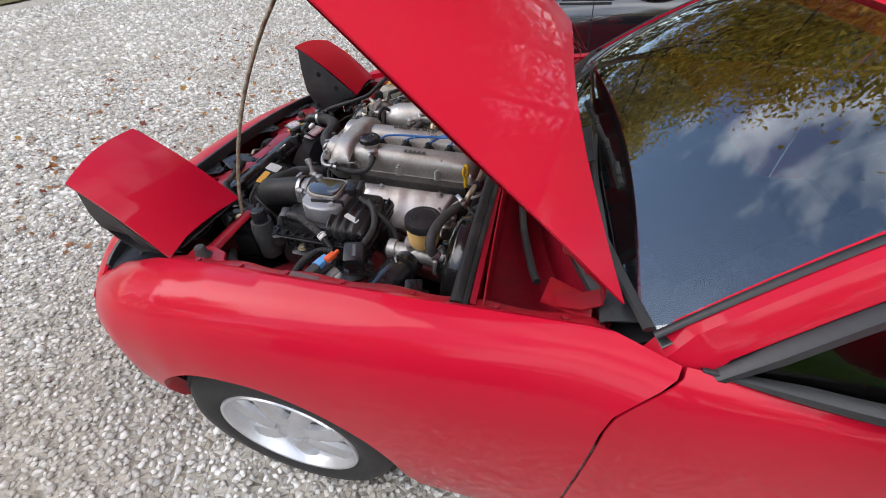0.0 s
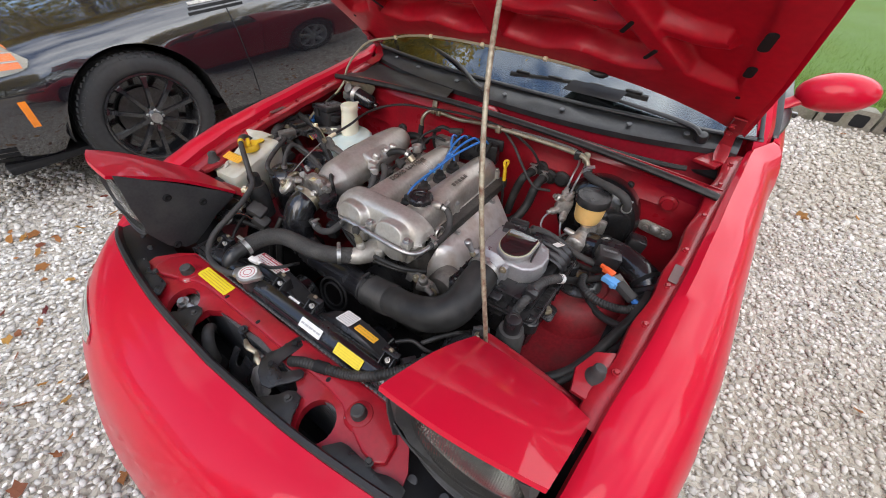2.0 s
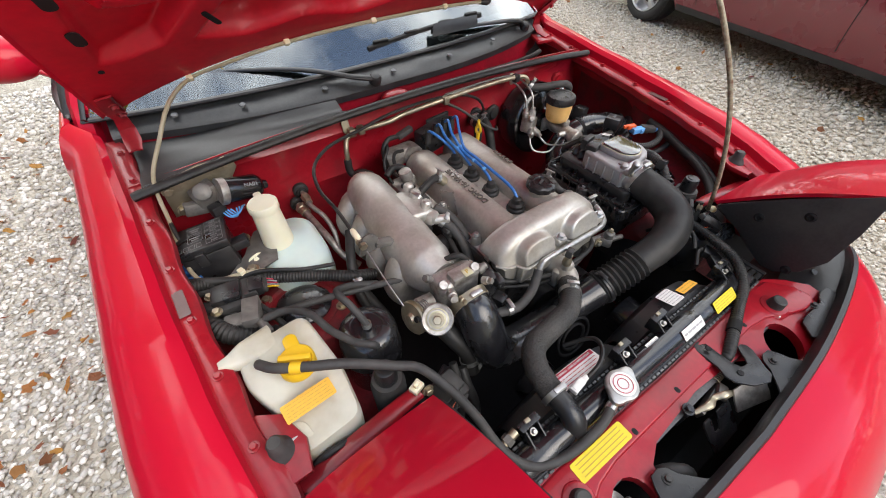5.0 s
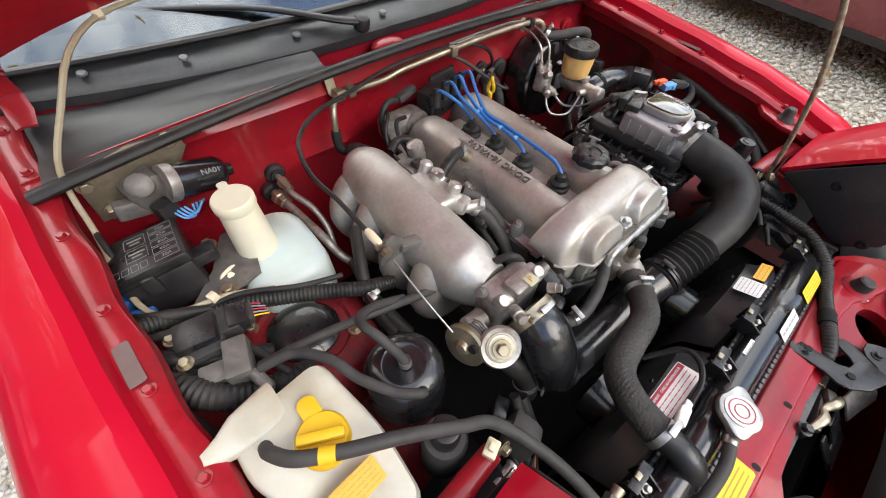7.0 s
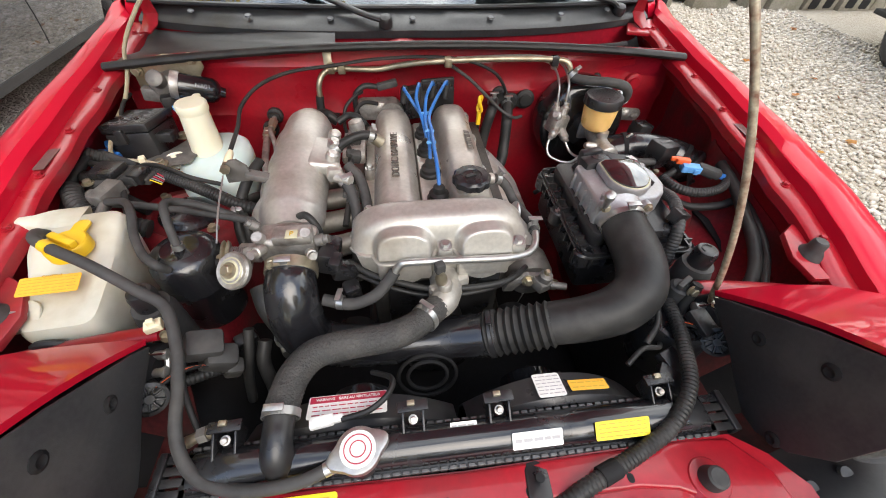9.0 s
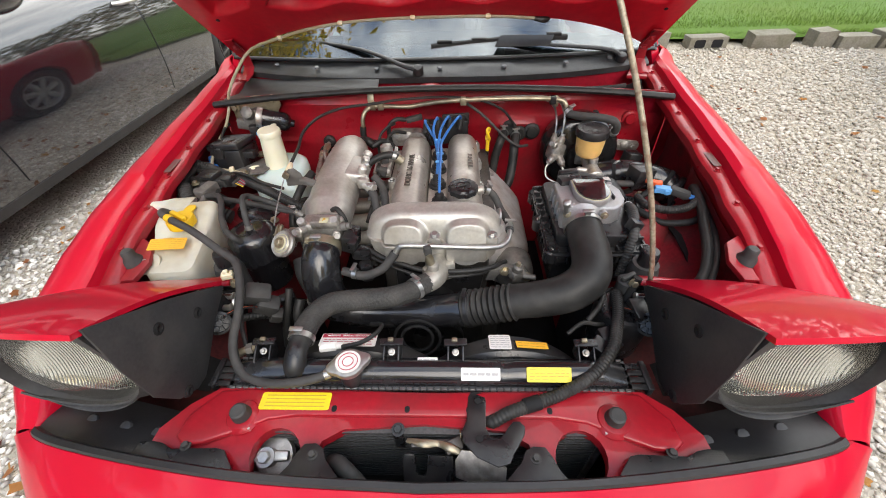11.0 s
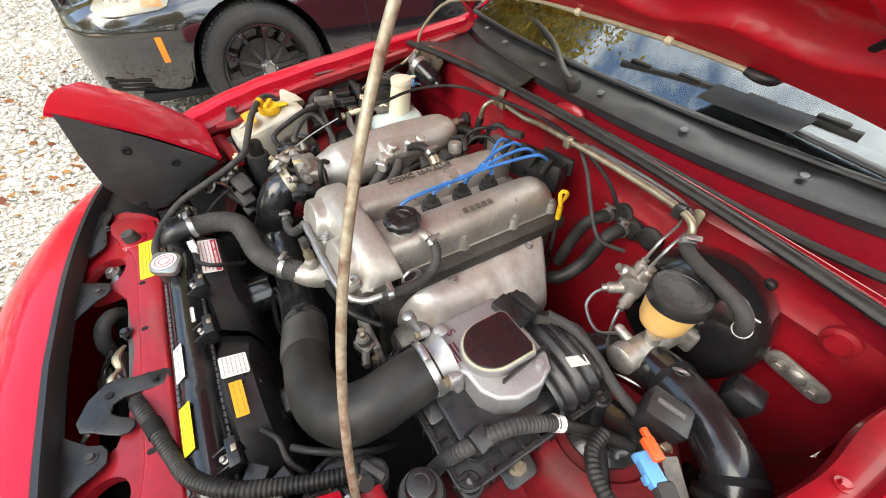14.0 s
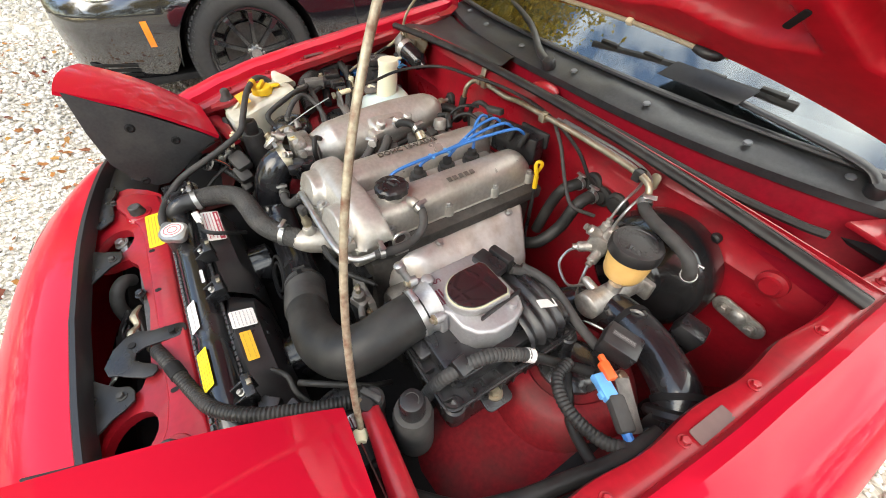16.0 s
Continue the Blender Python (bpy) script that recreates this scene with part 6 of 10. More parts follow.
# plug leads, boots and coil pack
bm = nb()
box(bm, (0.13, 0.045, 0.07), pose(0.022, 0.842, 0.735, 0, 0, 15), 0.008)
box(bm, (0.085, 0.010, 0.040), pose(0.050, 0.868, 0.758, 0, 0, 8), 0.008)
coil = part("coil_pack", bm, BLACK, engine)
leads = [((-0.034, 0.790, 0.786), (-0.037, 0.768, 0.797), (-0.022, 0.738, 0.783), (0.000, 0.722, 0.752), (0.003, 0.716, 0.738)),
         ((0.000, 0.802, 0.787), (-0.004, 0.776, 0.802), (-0.012, 0.738, 0.788), (-0.004, 0.690, 0.768), (0.001, 0.660, 0.752), (0.003, 0.645, 0.738)),
         ((0.034, 0.812, 0.784), (0.028, 0.784, 0.802), (0.010, 0.740, 0.788), (0.003, 0.680, 0.768), (0.005, 0.620, 0.762), (0.003, 0.582, 0.752), (0.003, 0.568, 0.738)),
         ((0.066, 0.821, 0.780), (0.060, 0.790, 0.801), (0.034, 0.742, 0.788), (0.012, 0.690, 0.772), (0.012, 0.640, 0.768), (0.011, 0.570, 0.765), (0.011, 0.510, 0.758), (0.011, 0.485, 0.742))]
for pts in leads:
    bm = nb()
    tube(bm, pts, 0.0037, 10)
    part("plug_lead", bm, BLUE, engine, "blue ignition lead")
    bm = nb()
    lathe(bm, [(0.008, -0.03), (0.0085, 0.0), (0.007, 0.008)], along(pts[0], (0.2, 0.3, 1)), 12)
    part("coil_boot", bm, RUBBER, coil)
for x, y in ((0.003, 0.716), (0.003, 0.645), (0.003, 0.568), (0.011, 0.485)):
    bm = nb()
    lathe(bm, [(0.022, 0.700), (0.022, 0.716), (0.0185, 0.719), (0.0185, 0.726), (0.012, 0.730), (0.0105, 0.741), (0.0055, 0.745)], pose(x, y, 0), 20)
    part("plug_boot", bm, RUBBER, engine)
for x, y, z in ((0.004, 0.700, 0.773), (0.008, 0.640, 0.765), (0.008, 0.600, 0.763)):
    bm = nb()
    box(bm, (0.020, 0.007, 0.006), pose(x, y, z, 0, 0, 6), 0.002)
    part("lead_clip", bm, BLUECLIP, engine)
# dipstick
bm = nb()
loop = [V(0.146 + 0.004 * math.sin(2 * a), 0.796 + 0.0125 * math.sin(a) * 0.55 , 0.742 + 0.019 * math.cos(a)) for a in frange(0, 2 * math.pi, 25)]
tube(bm, loop, 0.0042, 8, 1, smooth=False, cap=False)
tube(bm, [(0.146, 0.796, 0.724), (0.146, 0.797, 0.705), (0.146, 0.798, 0.690)], 0.0058, 10)
dip = part("dipstick", bm, YELLOW, engine, "yellow dipstick handle")
bm = nb()
tube(bm, [(0.146, 0.798, 0.692), (0.148, 0.80, 0.62), (0.16, 0.79, 0.5)], 0.0045, 8)
part("dipstick_tube", bm, BLACK, dip)
# exhaust heat shield: a sloping pressed sheet with turned-down edges
bm = nb()
rows = []
for k, x, z in ((-0.05, 0.136, 0.626), (0.0, 0.138, 0.646), (0.05, 0.143, 0.655), (0.12, 0.152, 0.654), (0.35, 0.176, 0.637), (0.6, 0.204, 0.612), (0.85, 0.230, 0.586), (0.95, 0.239, 0.574), (1.0, 0.244, 0.562), (1.04, 0.242, 0.535), (1.08, 0.236, 0.505)):
    y0, y1 = 0.470 + 0.035 * max(0, k), 0.768 - 0.055 * max(0, k)
    row = [V(x - 0.030, y0 - 0.062, z - 0.125), V(x - 0.018, y0 - 0.058, z - 0.085), V(x - 0.008, y0 - 0.046, z - 0.045), V(x - 0.002, y0 - 0.028, z - 0.016), V(x, y0 - 0.012, z - 0.004)]
    for t in frange(0, 1, 21):
        y = y0 + 0.004 + (y1 - y0 - 0.012) * t
        swage = 0.0035 * max(0.0, 1 - abs(t - 0.42) / 0.05) * (0.1 < k < 0.9)  # pressed crease across the sheet
        row.append(V(x + 0.5 * swage, y, z + swage + 0.0008 * math.sin(31 * t + 40 * z)))
    row += [V(x, y1 - 0.003, z - 0.001), V(x, y1 + 0.002, z - 0.008), V(x - 0.006, y1 + 0.004, z - 0.040)]
    rows.append(row)
grid(bm, rows)
thicken(bm, 0.0015)
shield = part("heat_shield", bm, SHIELD, engine, "tarnished steel exhaust heat shield")
for y, z, x in ((0.53, 0.6495, 0.153), (0.72, 0.6495, 0.153)):
    bm = nb()
    bolt(bm, (x, y, z + 0.004), (0.4, 0, 1), 0.007)
    part("shield_bolt", bm, STEEL, shield)
bm = nb()
tube(bm, [(0.17, 0.45, 0.55), (0.22, 0.55, 0.48), (0.22, 0.65, 0.40), (0.18, 0.78, 0.32)], 0.03, 12)
part("exhaust_pipe", bm, SHIELD, engine)
# thermostat housing and upper hose
bm = nb()
tube(bm, [(0.010, 0.36, 0.640), (0.008, 0.325, 0.645), (0.0, 0.295, 0.650), (-0.022, 0.272, 0.652)], [0.030, 0.028, 0.024, 0.0195], 16)
box(bm, (0.075, 0.020, 0.05), pose(0.012, 0.325, 0.640, 0, 0, 20), 0.008)
lathe(bm, [(0.012, 0), (0.012, 0.02), (0.009, 0.024)], along((0.002, 0.305, 0.665), (0, -0.1, 1)), 12)
part("thermostat_housing", bm, ALU, engine)
bm = nb()
lathe(bm, [(0.008, 0.0), (0.010, 0.003), (0.010, 0.014), (0.0075, 0.018), (0.007, 0.034), (0.0005, 0.034)], along((-0.004, 0.306, 0.686), (-0.1, -0.1, 1)), 12)
part("temperature_sender", bm, BRASS, engine)
bm = nb()
box(bm, (0.016, 0.014, 0.02), pose(-0.008, 0.304, 0.725, 0, 0, 20), 0.003)
part("sender_plug", bm, RUBBERGREY, engine)
upper = thing("upper_radiator_hose", "ribbed grey-black upper radiator hose with spring clamps", "hose", (-0.13, 0.2, 0.6))
HOSE = [(-0.2288, 0.118, 0.6755), (-0.228, 0.138, 0.676), (-0.219, 0.175, 0.676), (-0.195, 0.205, 0.674), (-0.15, 0.216, 0.672), (-0.09, 0.224, 0.670), (-0.05, 0.245, 0.662), (-0.012, 0.282, 0.652)]
bm = nb()
tube(bm, HOSE, 0.0208, 44, 26, knit=0.0009)
part("hose", bm, BRAID, upper, angle=80)
def clamp(p, d, r, parent, mat=STEEL, ears=True):
    m = along(p, d)
    bm = nb()
    lathe(bm, [(r, -0.005), (r + 0.0016, -0.005), (r + 0.0016, 0.005), (r, 0.005)], m, 28, cap=False)
    if ears:
        box(bm, (0.010, 0.012, 0.009), m @ pose(0, r + 0.006, 0), 0.001)
        box(bm, (0.024, 0.003, 0.009), m @ pose(0, r + 0.011, 0), 0.001)
    return part("clamp", bm, mat, parent)
clamp((-0.2285, 0.124, 0.675), (0.02, 1, 0.1), 0.022, upper)
clamp((-0.035, 0.259, 0.658), (0.6, 0.65, -0.1), 0.022, upper)
# overflow hose from the neck
bm = nb()
tube(bm, [(-0.152, 0.062, 0.672), (-0.20, 0.048, 0.664), (-0.27, 0.050, 0.650), (-0.325, 0.070, 0.650), (-0.352, 0.11, 0.668), (-0.36, 0.17, 0.69), (-0.372, 0.22, 0.705), (-0.395, 0.27, 0.722), (-0.43, 0.29, 0.738), (-0.49, 0.32, 0.765), (-0.54, 0.345, 0.772), (-0.58, 0.37, 0.772), (-0.598, 0.395, 0.762), (-0.602, 0.41, 0.745)], 0.0078, 12)
over = solo("overflow_hose", bm, RUBBERGREY, "long grey rubber overflow hose to the white tank", "hose")
bm = nb()
tube(bm, [(-0.548, 0.349, 0.7715), (-0.562, 0.358, 0.772)], 0.0092, 12)
part("hose_sleeve", bm, YELLOW, over, "yellow clip sleeve")
bm = nb()
tube(bm, [(-0.160, 0.059, 0.6705), (-0.170, 0.056, 0.669)], 0.0088, 12)
part("hose_clip", bm, STEEL, over)
# intake tract
tract = thing("air_intake_duct", "black rubber air intake duct with ribbed section", "intake duct", (0.1, 0.25, 0.5))
bm = nb()
tube(bm, [(0.325, 0.385, 0.722), (0.326, 0.345, 0.718), (0.326, 0.295, 0.705), (0.312, 0.258, 0.690), (0.275, 0.236, 0.675), (0.225, 0.230, 0.662), (0.165, 0.236, 0.645)], [0.0385, 0.0385, 0.0395, 0.0405, 0.039, 0.0365, 0.035], 28, 8)
part("elbow", bm, RUBBER, tract)
bm = nb()
tube(bm, [(0.172, 0.235, 0.647), (0.135, 0.241, 0.630), (0.098, 0.248, 0.613), (0.066, 0.254, 0.598)], [0.036, 0.037, 0.037, 0.0385], 32, 8, rib=0.006, pitch=0.0125)
part("bellows", bm, RUBBER, tract)
bm = nb()
tube(bm, [(0.072, 0.253, 0.600), (0.0, 0.262, 0.582), (-0.10, 0.268, 0.572), (-0.18, 0.272, 0.575), (-0.225, 0.276, 0.60), (-0.238, 0.288, 0.650), (-0.240, 0.312, 0.690), (-0.240, 0.340, 0.702)], [0.038, 0.036, 0.036, 0.037, 0.040, 0.041, 0.040, 0.037], 26, 8)
part("crossover_pipe", bm, BLACKGLOSS, tract, "shiny black crossover pipe")
clamp((0.325, 0.379, 0.7225), (0, 1, 0.15), 0.0395, tract)
clamp((-0.240, 0.336, 0.7015), (0, 1, 0.3), 0.038, tract, STEEL)
clamp((0.078, 0.252, 0.603), (1, -0.12, 0.25), 0.0395, tract, BLACK)
# intake manifold and throttle body
bm = nb()
tube(bm, [(-0.252, 0.772, 0.715), (-0.252, 0.735, 0.722), (-0.256, 0.64, 0.718), (-0.258, 0.54, 0.708), (-0.256, 0.46, 0.702), (-0.250, 0.412, 0.704)], [0.032, 0.050, 0.055, 0.058, 0.056, 0.038], 26, 8)
plenum = part("intake_manifold", bm, ALU, engine, "satin cast-aluminium intake plenum with four runners", angle=60)
for k, y in enumerate((0.735, 0.655, 0.575, 0.495)):
    bm = nb()
    tube(bm, [(-0.250, y, 0.712), (-0.292, y, 0.698), (-0.315, y - 0.004, 0.655), (-0.290, y - 0.006, 0.600), (-0.22, y - 0.004, 0.590), (-0.13, y, 0.61)], [0.034, 0.034, 0.030, 0.026, 0.024, 0.022], 16, 6)
    part("intake_runner", bm, ALU, plenum, angle=60)
bm = nb()
box(bm, (0.060, 0.10, 0.030), pose(-0.205, 0.60, 0.742, 0, 10, 0), 0.010, 3)
box(bm, (0.03, 0.035, 0.03), pose(-0.185, 0.555, 0.735, 0, 10, 15), 0.008)
for y in (0.57, 0.615, 0.645):
    lathe(bm, [(0.012, 0), (0.012, 0.022), (0.008, 0.026)], along((-0.19, y, 0.745), (0.35, 0, 1)), 12)
lathe(bm, [(0.011, 0), (0.011, 0.03), (0.009, 0.034)], along((-0.180, 0.545, 0.73), (0.8, -0.5, 0.1)), 12)
part("air_valve", bm, ALU, engine)
bm = nb()
box(bm, (0.055, 0.020, 0.014), pose(-0.308, 0.530, 0.748, 0, 18, 0), 0.004)
slab(bm, [(-0.024, -0.018), (0.022, -0.014), (0.018, 0.016), (0.004, 0.030), (-0.010, 0.028), (-0.022, 0.012)], 0.005, Matrix(((1, 0, 0, -0.345), (0, 0, 1, 0.527), (0, 1, 0, 0.758), (0, 0, 0, 1))), 0.001)
part("cable_bracket", bm, GRIME, plenum)
bm = nb()
box(bm, (0.092, 0.050, 0.078), pose(-0.244, 0.385, 0.706), 0.010, 3)
box(bm, (0.060, 0.030, 0.020), pose(-0.232, 0.372, 0.748), 0.005)
for x, y, z in ((-0.282, 0.372, 0.742), (-0.21, 0.372, 0.745), (-0.282, 0.372, 0.675)):
    lathe(bm, [(0.010, 0), (0.010, 0.014), (0.008, 0.017)], along((x, y, z), (0, -0.5, 1)), 10)
lathe(bm, [(0.016, 0), (0.016, 0.03), (0.012, 0.034)], along((-0.296, 0.385, 0.70), (-1, 0, 0.1)), 14)
throttle = part("throttle_body", bm, ALUDULL, engine, "weathered aluminium throttle body")
bm = nb()
box(bm, (0.018, 0.018, 0.002), pose(-0.230, 0.363, 0.7592), 0.0005)
part("cast_plate", bm, GASKET, throttle)
part("cast_letter", lettering("P", 0.013, pose(-0.230, 0.363, 0.7606)), INKO, throttle)
DP, DD = V(-0.320, 0.330, 0.722), V(-0.35, -0.55, 0.75)
bm = nb()
lathe(bm, [(0.014, -0.022), (0.016, -0.012), (0.028, -0.008), (0.0295, 0.0), (0.027, 0.004), (0.021, 0.0025), (0.018, 0.006), (0.010, 0.007)], along(DP, DD), 32)
damp = part("dashpot", bm, ALUDULL, throttle, "weathered round dashpot")
bm = nb()
lathe(bm, [(0.020, 0.003), (0.0205, 0.0045), (0.0125, 0.0075), (0.012, 0.007)], along(DP, DD), 28, cap=False)
part("dashpot_ring", bm, GASKET, damp)
bm = nb()
bolt(bm, DP + DD.normalized() * 0.007, DD, 0.0085)
part("dashpot_nut", bm, BRASS, damp)
QP, QD = V(-0.345, 0.368, 0.705), V(-1, -0.15, 0.3)
bm = nb()
lathe(bm, [(0.010, -0.006), (0.030, -0.005), (0.033, -0.001), (0.028, 0.001), (0.033, 0.004), (0.030, 0.007), (0.012, 0.008), (0.008, 0.014)], along(QP, QD), 32)
quad = part("throttle_quadrant", bm, BRASS, throttle)
bm = nb()
spring = [QP + V(0.010 + 0.0005 * i, 0, 0) + 0.021 * V(0, math.cos(i * 0.8), math.sin(i * 0.8)) for i in range(48)]
tube(bm, spring, 0.0014, 6, 1, smooth=False)
part("return_spring", bm, STEEL, quad)
for a in (20, 140, 250):
    bm = nb()
    lathe(bm, [(0.006, -0.004), (0.006, 0.002)], along(QP + QD.normalized() * 0.007 + 0.02 * V(0.1, math.cos(radians(a)), math.sin(radians(a))), QD), 12)
    part("lightening_hole", bm, BLACKMATT, quad)
bm = nb()
tube(bm, [(-0.356, 0.385, 0.728), (-0.360, 0.44, 0.750), (-0.361, 0.505, 0.772)], 0.0016, 6)
part("throttle_cable", bm, STEEL, throttle)
bm = nb()
tube(bm, [(-0.361, 0.53, 0.775), (-0.362, 0.575, 0.781), (-0.363, 0.64, 0.788), (-0.368, 0.71, 0.798), (-0.345, 0.785, 0.806), (-0.286, 0.830, 0.814), (-0.196, 0.850, 0.818), (-0.10, 0.872, 0.822), (0.02, 0.872, 0.826), (0.12, 0.86, 0.82), (0.19, 0.86, 0.79), (0.225, 0.87, 0.745), (0.232, 0.89, 0.72)], 0.0040, 8)
part("cable_sheath", bm, RUBBER, throttle)
bm = nb()
lathe(bm, [(0.0042, -0.018), (0.0065, -0.015), (0.0065, 0.010), (0.0048, 0.018)], along((-0.361, 0.550, 0.778), (0, 1, 0.12)), 12)
part("cable_adjuster", bm, CREAM, throttle)
for y in (0.520, 0.534):
    bm = nb()
    lathe(bm, [(0.0085, -0.004), (0.0085, 0.004)], along((-0.361, y, 0.774), (0, 1, 0.1)), 6)
    part("adjuster_nut", bm, BRASS, throttle)
# small castings, studs and sensors on the throttle body
for p, d, rr, ln, mt in (((-0.275, 0.352, 0.742), (-0.3, -0.8, 0.4), 0.009, 0.028, ALUDULL), ((-0.262, 0.340, 0.728), (0, -1, 0.3), 0.007, 0.018, BRASS), ((-0.205, 0.345, 0.735), (0.4, -0.8, 0.4), 0.008, 0.020, ALUDULL), ((-0.198, 0.37, 0.735), (1, 0, 0.2), 0.010, 0.020, GRIME), ((-0.290, 0.395, 0.748), (-0.7, 0, 0.7), 0.008, 0.018, GRIME)):
    bm = nb()
    lathe(bm, [(rr, 0), (rr, ln * 0.6), (rr * 0.75, ln * 0.65), (rr * 0.75, ln)], along(p, d), 12)
    part("throttle_stub", bm, mt, throttle)
bm = nb()
box(bm, (0.030, 0.050, 0.045), pose(-0.182, 0.365, 0.705, 0, 10, -10), 0.005)
box(bm, (0.018, 0.030, 0.020), pose(-0.170, 0.340, 0.715, 0, 10, -10), 0.004)
part("throttle_sensor", bm, BLACK, throttle)
bm = nb()
lathe(bm, [(0.0385, -0.009), (0.0405, -0.009), (0.0405, 0.009), (0.0385, 0.009)], along((-0.240, 0.340, 0.7025), (0, 1, 0.3)), 36, cap=False)
part("band_clamp", bm, BRASS, throttle)
# breather and vacuum hoses round the plenum
def hose(name, pts, r, mat=RUBBER, parent=engine, n=12, label="", rib=0.0, pitch=0.006):
    bm = nb()
    tube(bm, pts, r, n, 8, rib=rib, pitch=pitch)
    return part(name, bm, mat, parent, label)
hose("breather_hose", [(-0.104, 0.633, 0.758), (-0.118, 0.630, 0.767), (-0.140, 0.624, 0.768), (-0.168, 0.616, 0.758), (-0.190, 0.607, 0.742)], 0.0092)
clamp((-0.112, 0.631, 0.764), (-0.9, -0.1, 0.4), 0.0096, engine)
clamp((-0.180, 0.611, 0.750), (-0.9, -0.3, -0.5), 0.0096, engine)
bm = nb()
lathe(bm, [(0.012, 0), (0.012, 0.018), (0.010, 0.02)], along((-0.092, 0.634, 0.745), (-0.7, 0, 0.6)), 12)
part("breather_stub", bm, BRASS, engine)
hose("water_hose", [(-0.175, 0.545, 0.730), (-0.155, 0.52, 0.715), (-0.145, 0.48, 0.68), (-0.15, 0.44, 0.63), (-0.155, 0.41, 0.58)], 0.0105, RUBBERGREY)
hose("water_hose", [(-0.160, 0.575, 0.735), (-0.135, 0.545, 0.715), (-0.125, 0.49, 0.675), (-0.13, 0.45, 0.62), (-0.14, 0.42, 0.57)], 0.0105, RUBBERGREY)
clamp((-0.165, 0.535, 0.724), (0.5, -0.6, -0.4), 0.011, engine)
hose("vacuum_hose", [(-0.235, 0.43, 0.735), (-0.215, 0.412, 0.752), (-0.20, 0.40, 0.735), (-0.198, 0.40, 0.70)], 0.006, RUBBER)
hose("bypass_hose", [(-0.195, 0.305, 0.665), (-0.15, 0.295, 0.660), (-0.112, 0.300, 0.672), (-0.090, 0.310, 0.692), (-0.078, 0.318, 0.706)], 0.0098, RUBBERGREY)
clamp((-0.168, 0.299, 0.662), (1, -0.2, 0), 0.0102, engine)
bm = nb()
tube(bm, [(-0.079, 0.315, 0.705), (-0.070, 0.319, 0.718), (-0.055, 0.320, 0.7235), (0.03, 0.320, 0.721), (0.105, 0.322, 0.716), (0.140, 0.332, 0.710), (0.158, 0.348, 0.708), (0.166, 0.366, 0.711), (0.169, 0.385, 0.714)], 0.0062, 10, 6)
part("coolant_pipe", bm, STEEL, engine, "bright bent steel pipe")
hose("pipe_hose", [(0.168, 0.378, 0.7135), (0.171, 0.405, 0.710), (0.166, 0.445, 0.702), (0.156, 0.478, 0.704), (0.146, 0.496, 0.720), (0.130, 0.502, 0.737), (0.114, 0.498, 0.744)], 0.0088, RUBBERGREY)
clamp((0.124, 0.500, 0.7405), (-1, -0.2, 0.4), 0.0092, engine)
bm = nb()
lathe(bm, [(0.011, -0.02), (0.0105, 0.002), (0.007, 0.006)], along((0.112, 0.498, 0.744), (0.9, 0.1, 0.2)), 16)
part("breather_boss", bm, ALU, engine)
clamp((0.1695, 0.392, 0.712), (0.1, 1, -0.1), 0.009, engine)
hose("lower_hose", [(-0.300, 0.345, 0.66), (-0.288, 0.315, 0.64), (-0.270, 0.295, 0.60), (-0.268, 0.285, 0.55)], 0.019, RUBBER)
clamp((-0.270, 0.292, 0.585), (0.1, -0.3, -1), 0.0195, engine)
bm = nb()
box(bm, (0.045, 0.03, 0.03), pose(-0.165, 0.365, 0.665, 0, 20, 20), 0.008)
box(bm, (0.03, 0.03, 0.05), pose(-0.155, 0.34, 0.63, 0, 0, 20), 0.008)
part("idle_valve", bm, BLACK, engine)
# rear of engine: sensors, connectors, heater hoses
bm = nb()
box(bm, (0.10, 0.04, 0.05), pose(-0.10, 0.835, 0.72), 0.012)
lathe(bm, [(0.03, 0), (0.03, 0.03), (0.022, 0.036)], along((-0.068, 0.81, 0.715), (0, 1, 0)), 20)
part("cam_sensor", bm, ALUDULL, engine)
bm = nb()
box(bm, (0.05, 0.018, 0.016), pose(-0.075, 0.842, 0.775, 0, -10, 8), 0.004)
part("sensor_plug", bm, RUBBERGREY, engine)
hose("sensor_lead", [(-0.10, 0.840, 0.772), (-0.130, 0.835, 0.775), (-0.152, 0.825, 0.755), (-0.148, 0.82, 0.71), (-0.12, 0.83, 0.66)], 0.0065)
hose("heater_hose", [(0.205, 0.905, 0.702), (0.200, 0.87, 0.705), (0.188, 0.845, 0.69), (0.175, 0.835, 0.64), (0.165, 0.82, 0.56)], 0.0135)
hose("heater_hose", [(0.245, 0.905, 0.692), (0.240, 0.872, 0.692), (0.235, 0.845, 0.672), (0.230, 0.82, 0.62), (0.215, 0.78, 0.58), (0.185, 0.76, 0.56)], 0.0145)
clamp((0.202, 0.882, 0.7045), (0.1, -1, 0), 0.014, engine)
clamp((0.242, 0.884, 0.692), (0.1, -1, 0), 0.015, engine)
hose("vacuum_bend", [(-0.252, 0.768, 0.715), (-0.245, 0.80, 0.722), (-0.225, 0.82, 0.715), (-0.20, 0.815, 0.70)], 0.013)
hose("regulator_hose", [(-0.19, 0.745, 0.735), (-0.165, 0.755, 0.745), (-0.145, 0.745, 0.745), (-0.13, 0.74, 0.73)], 0.008)
bm = nb()
lathe(bm, [(0.016, 0), (0.018, 0.01), (0.016, 0.024), (0.008, 0.028)], along((-0.145, 0.72, 0.725), (-0.2, 0.1, 1)), 16)
box(bm, (0.05, 0.12, 0.02), pose(-0.155, 0.70, 0.70), 0.006)
part("fuel_rail", bm, ALUDULL, engine)
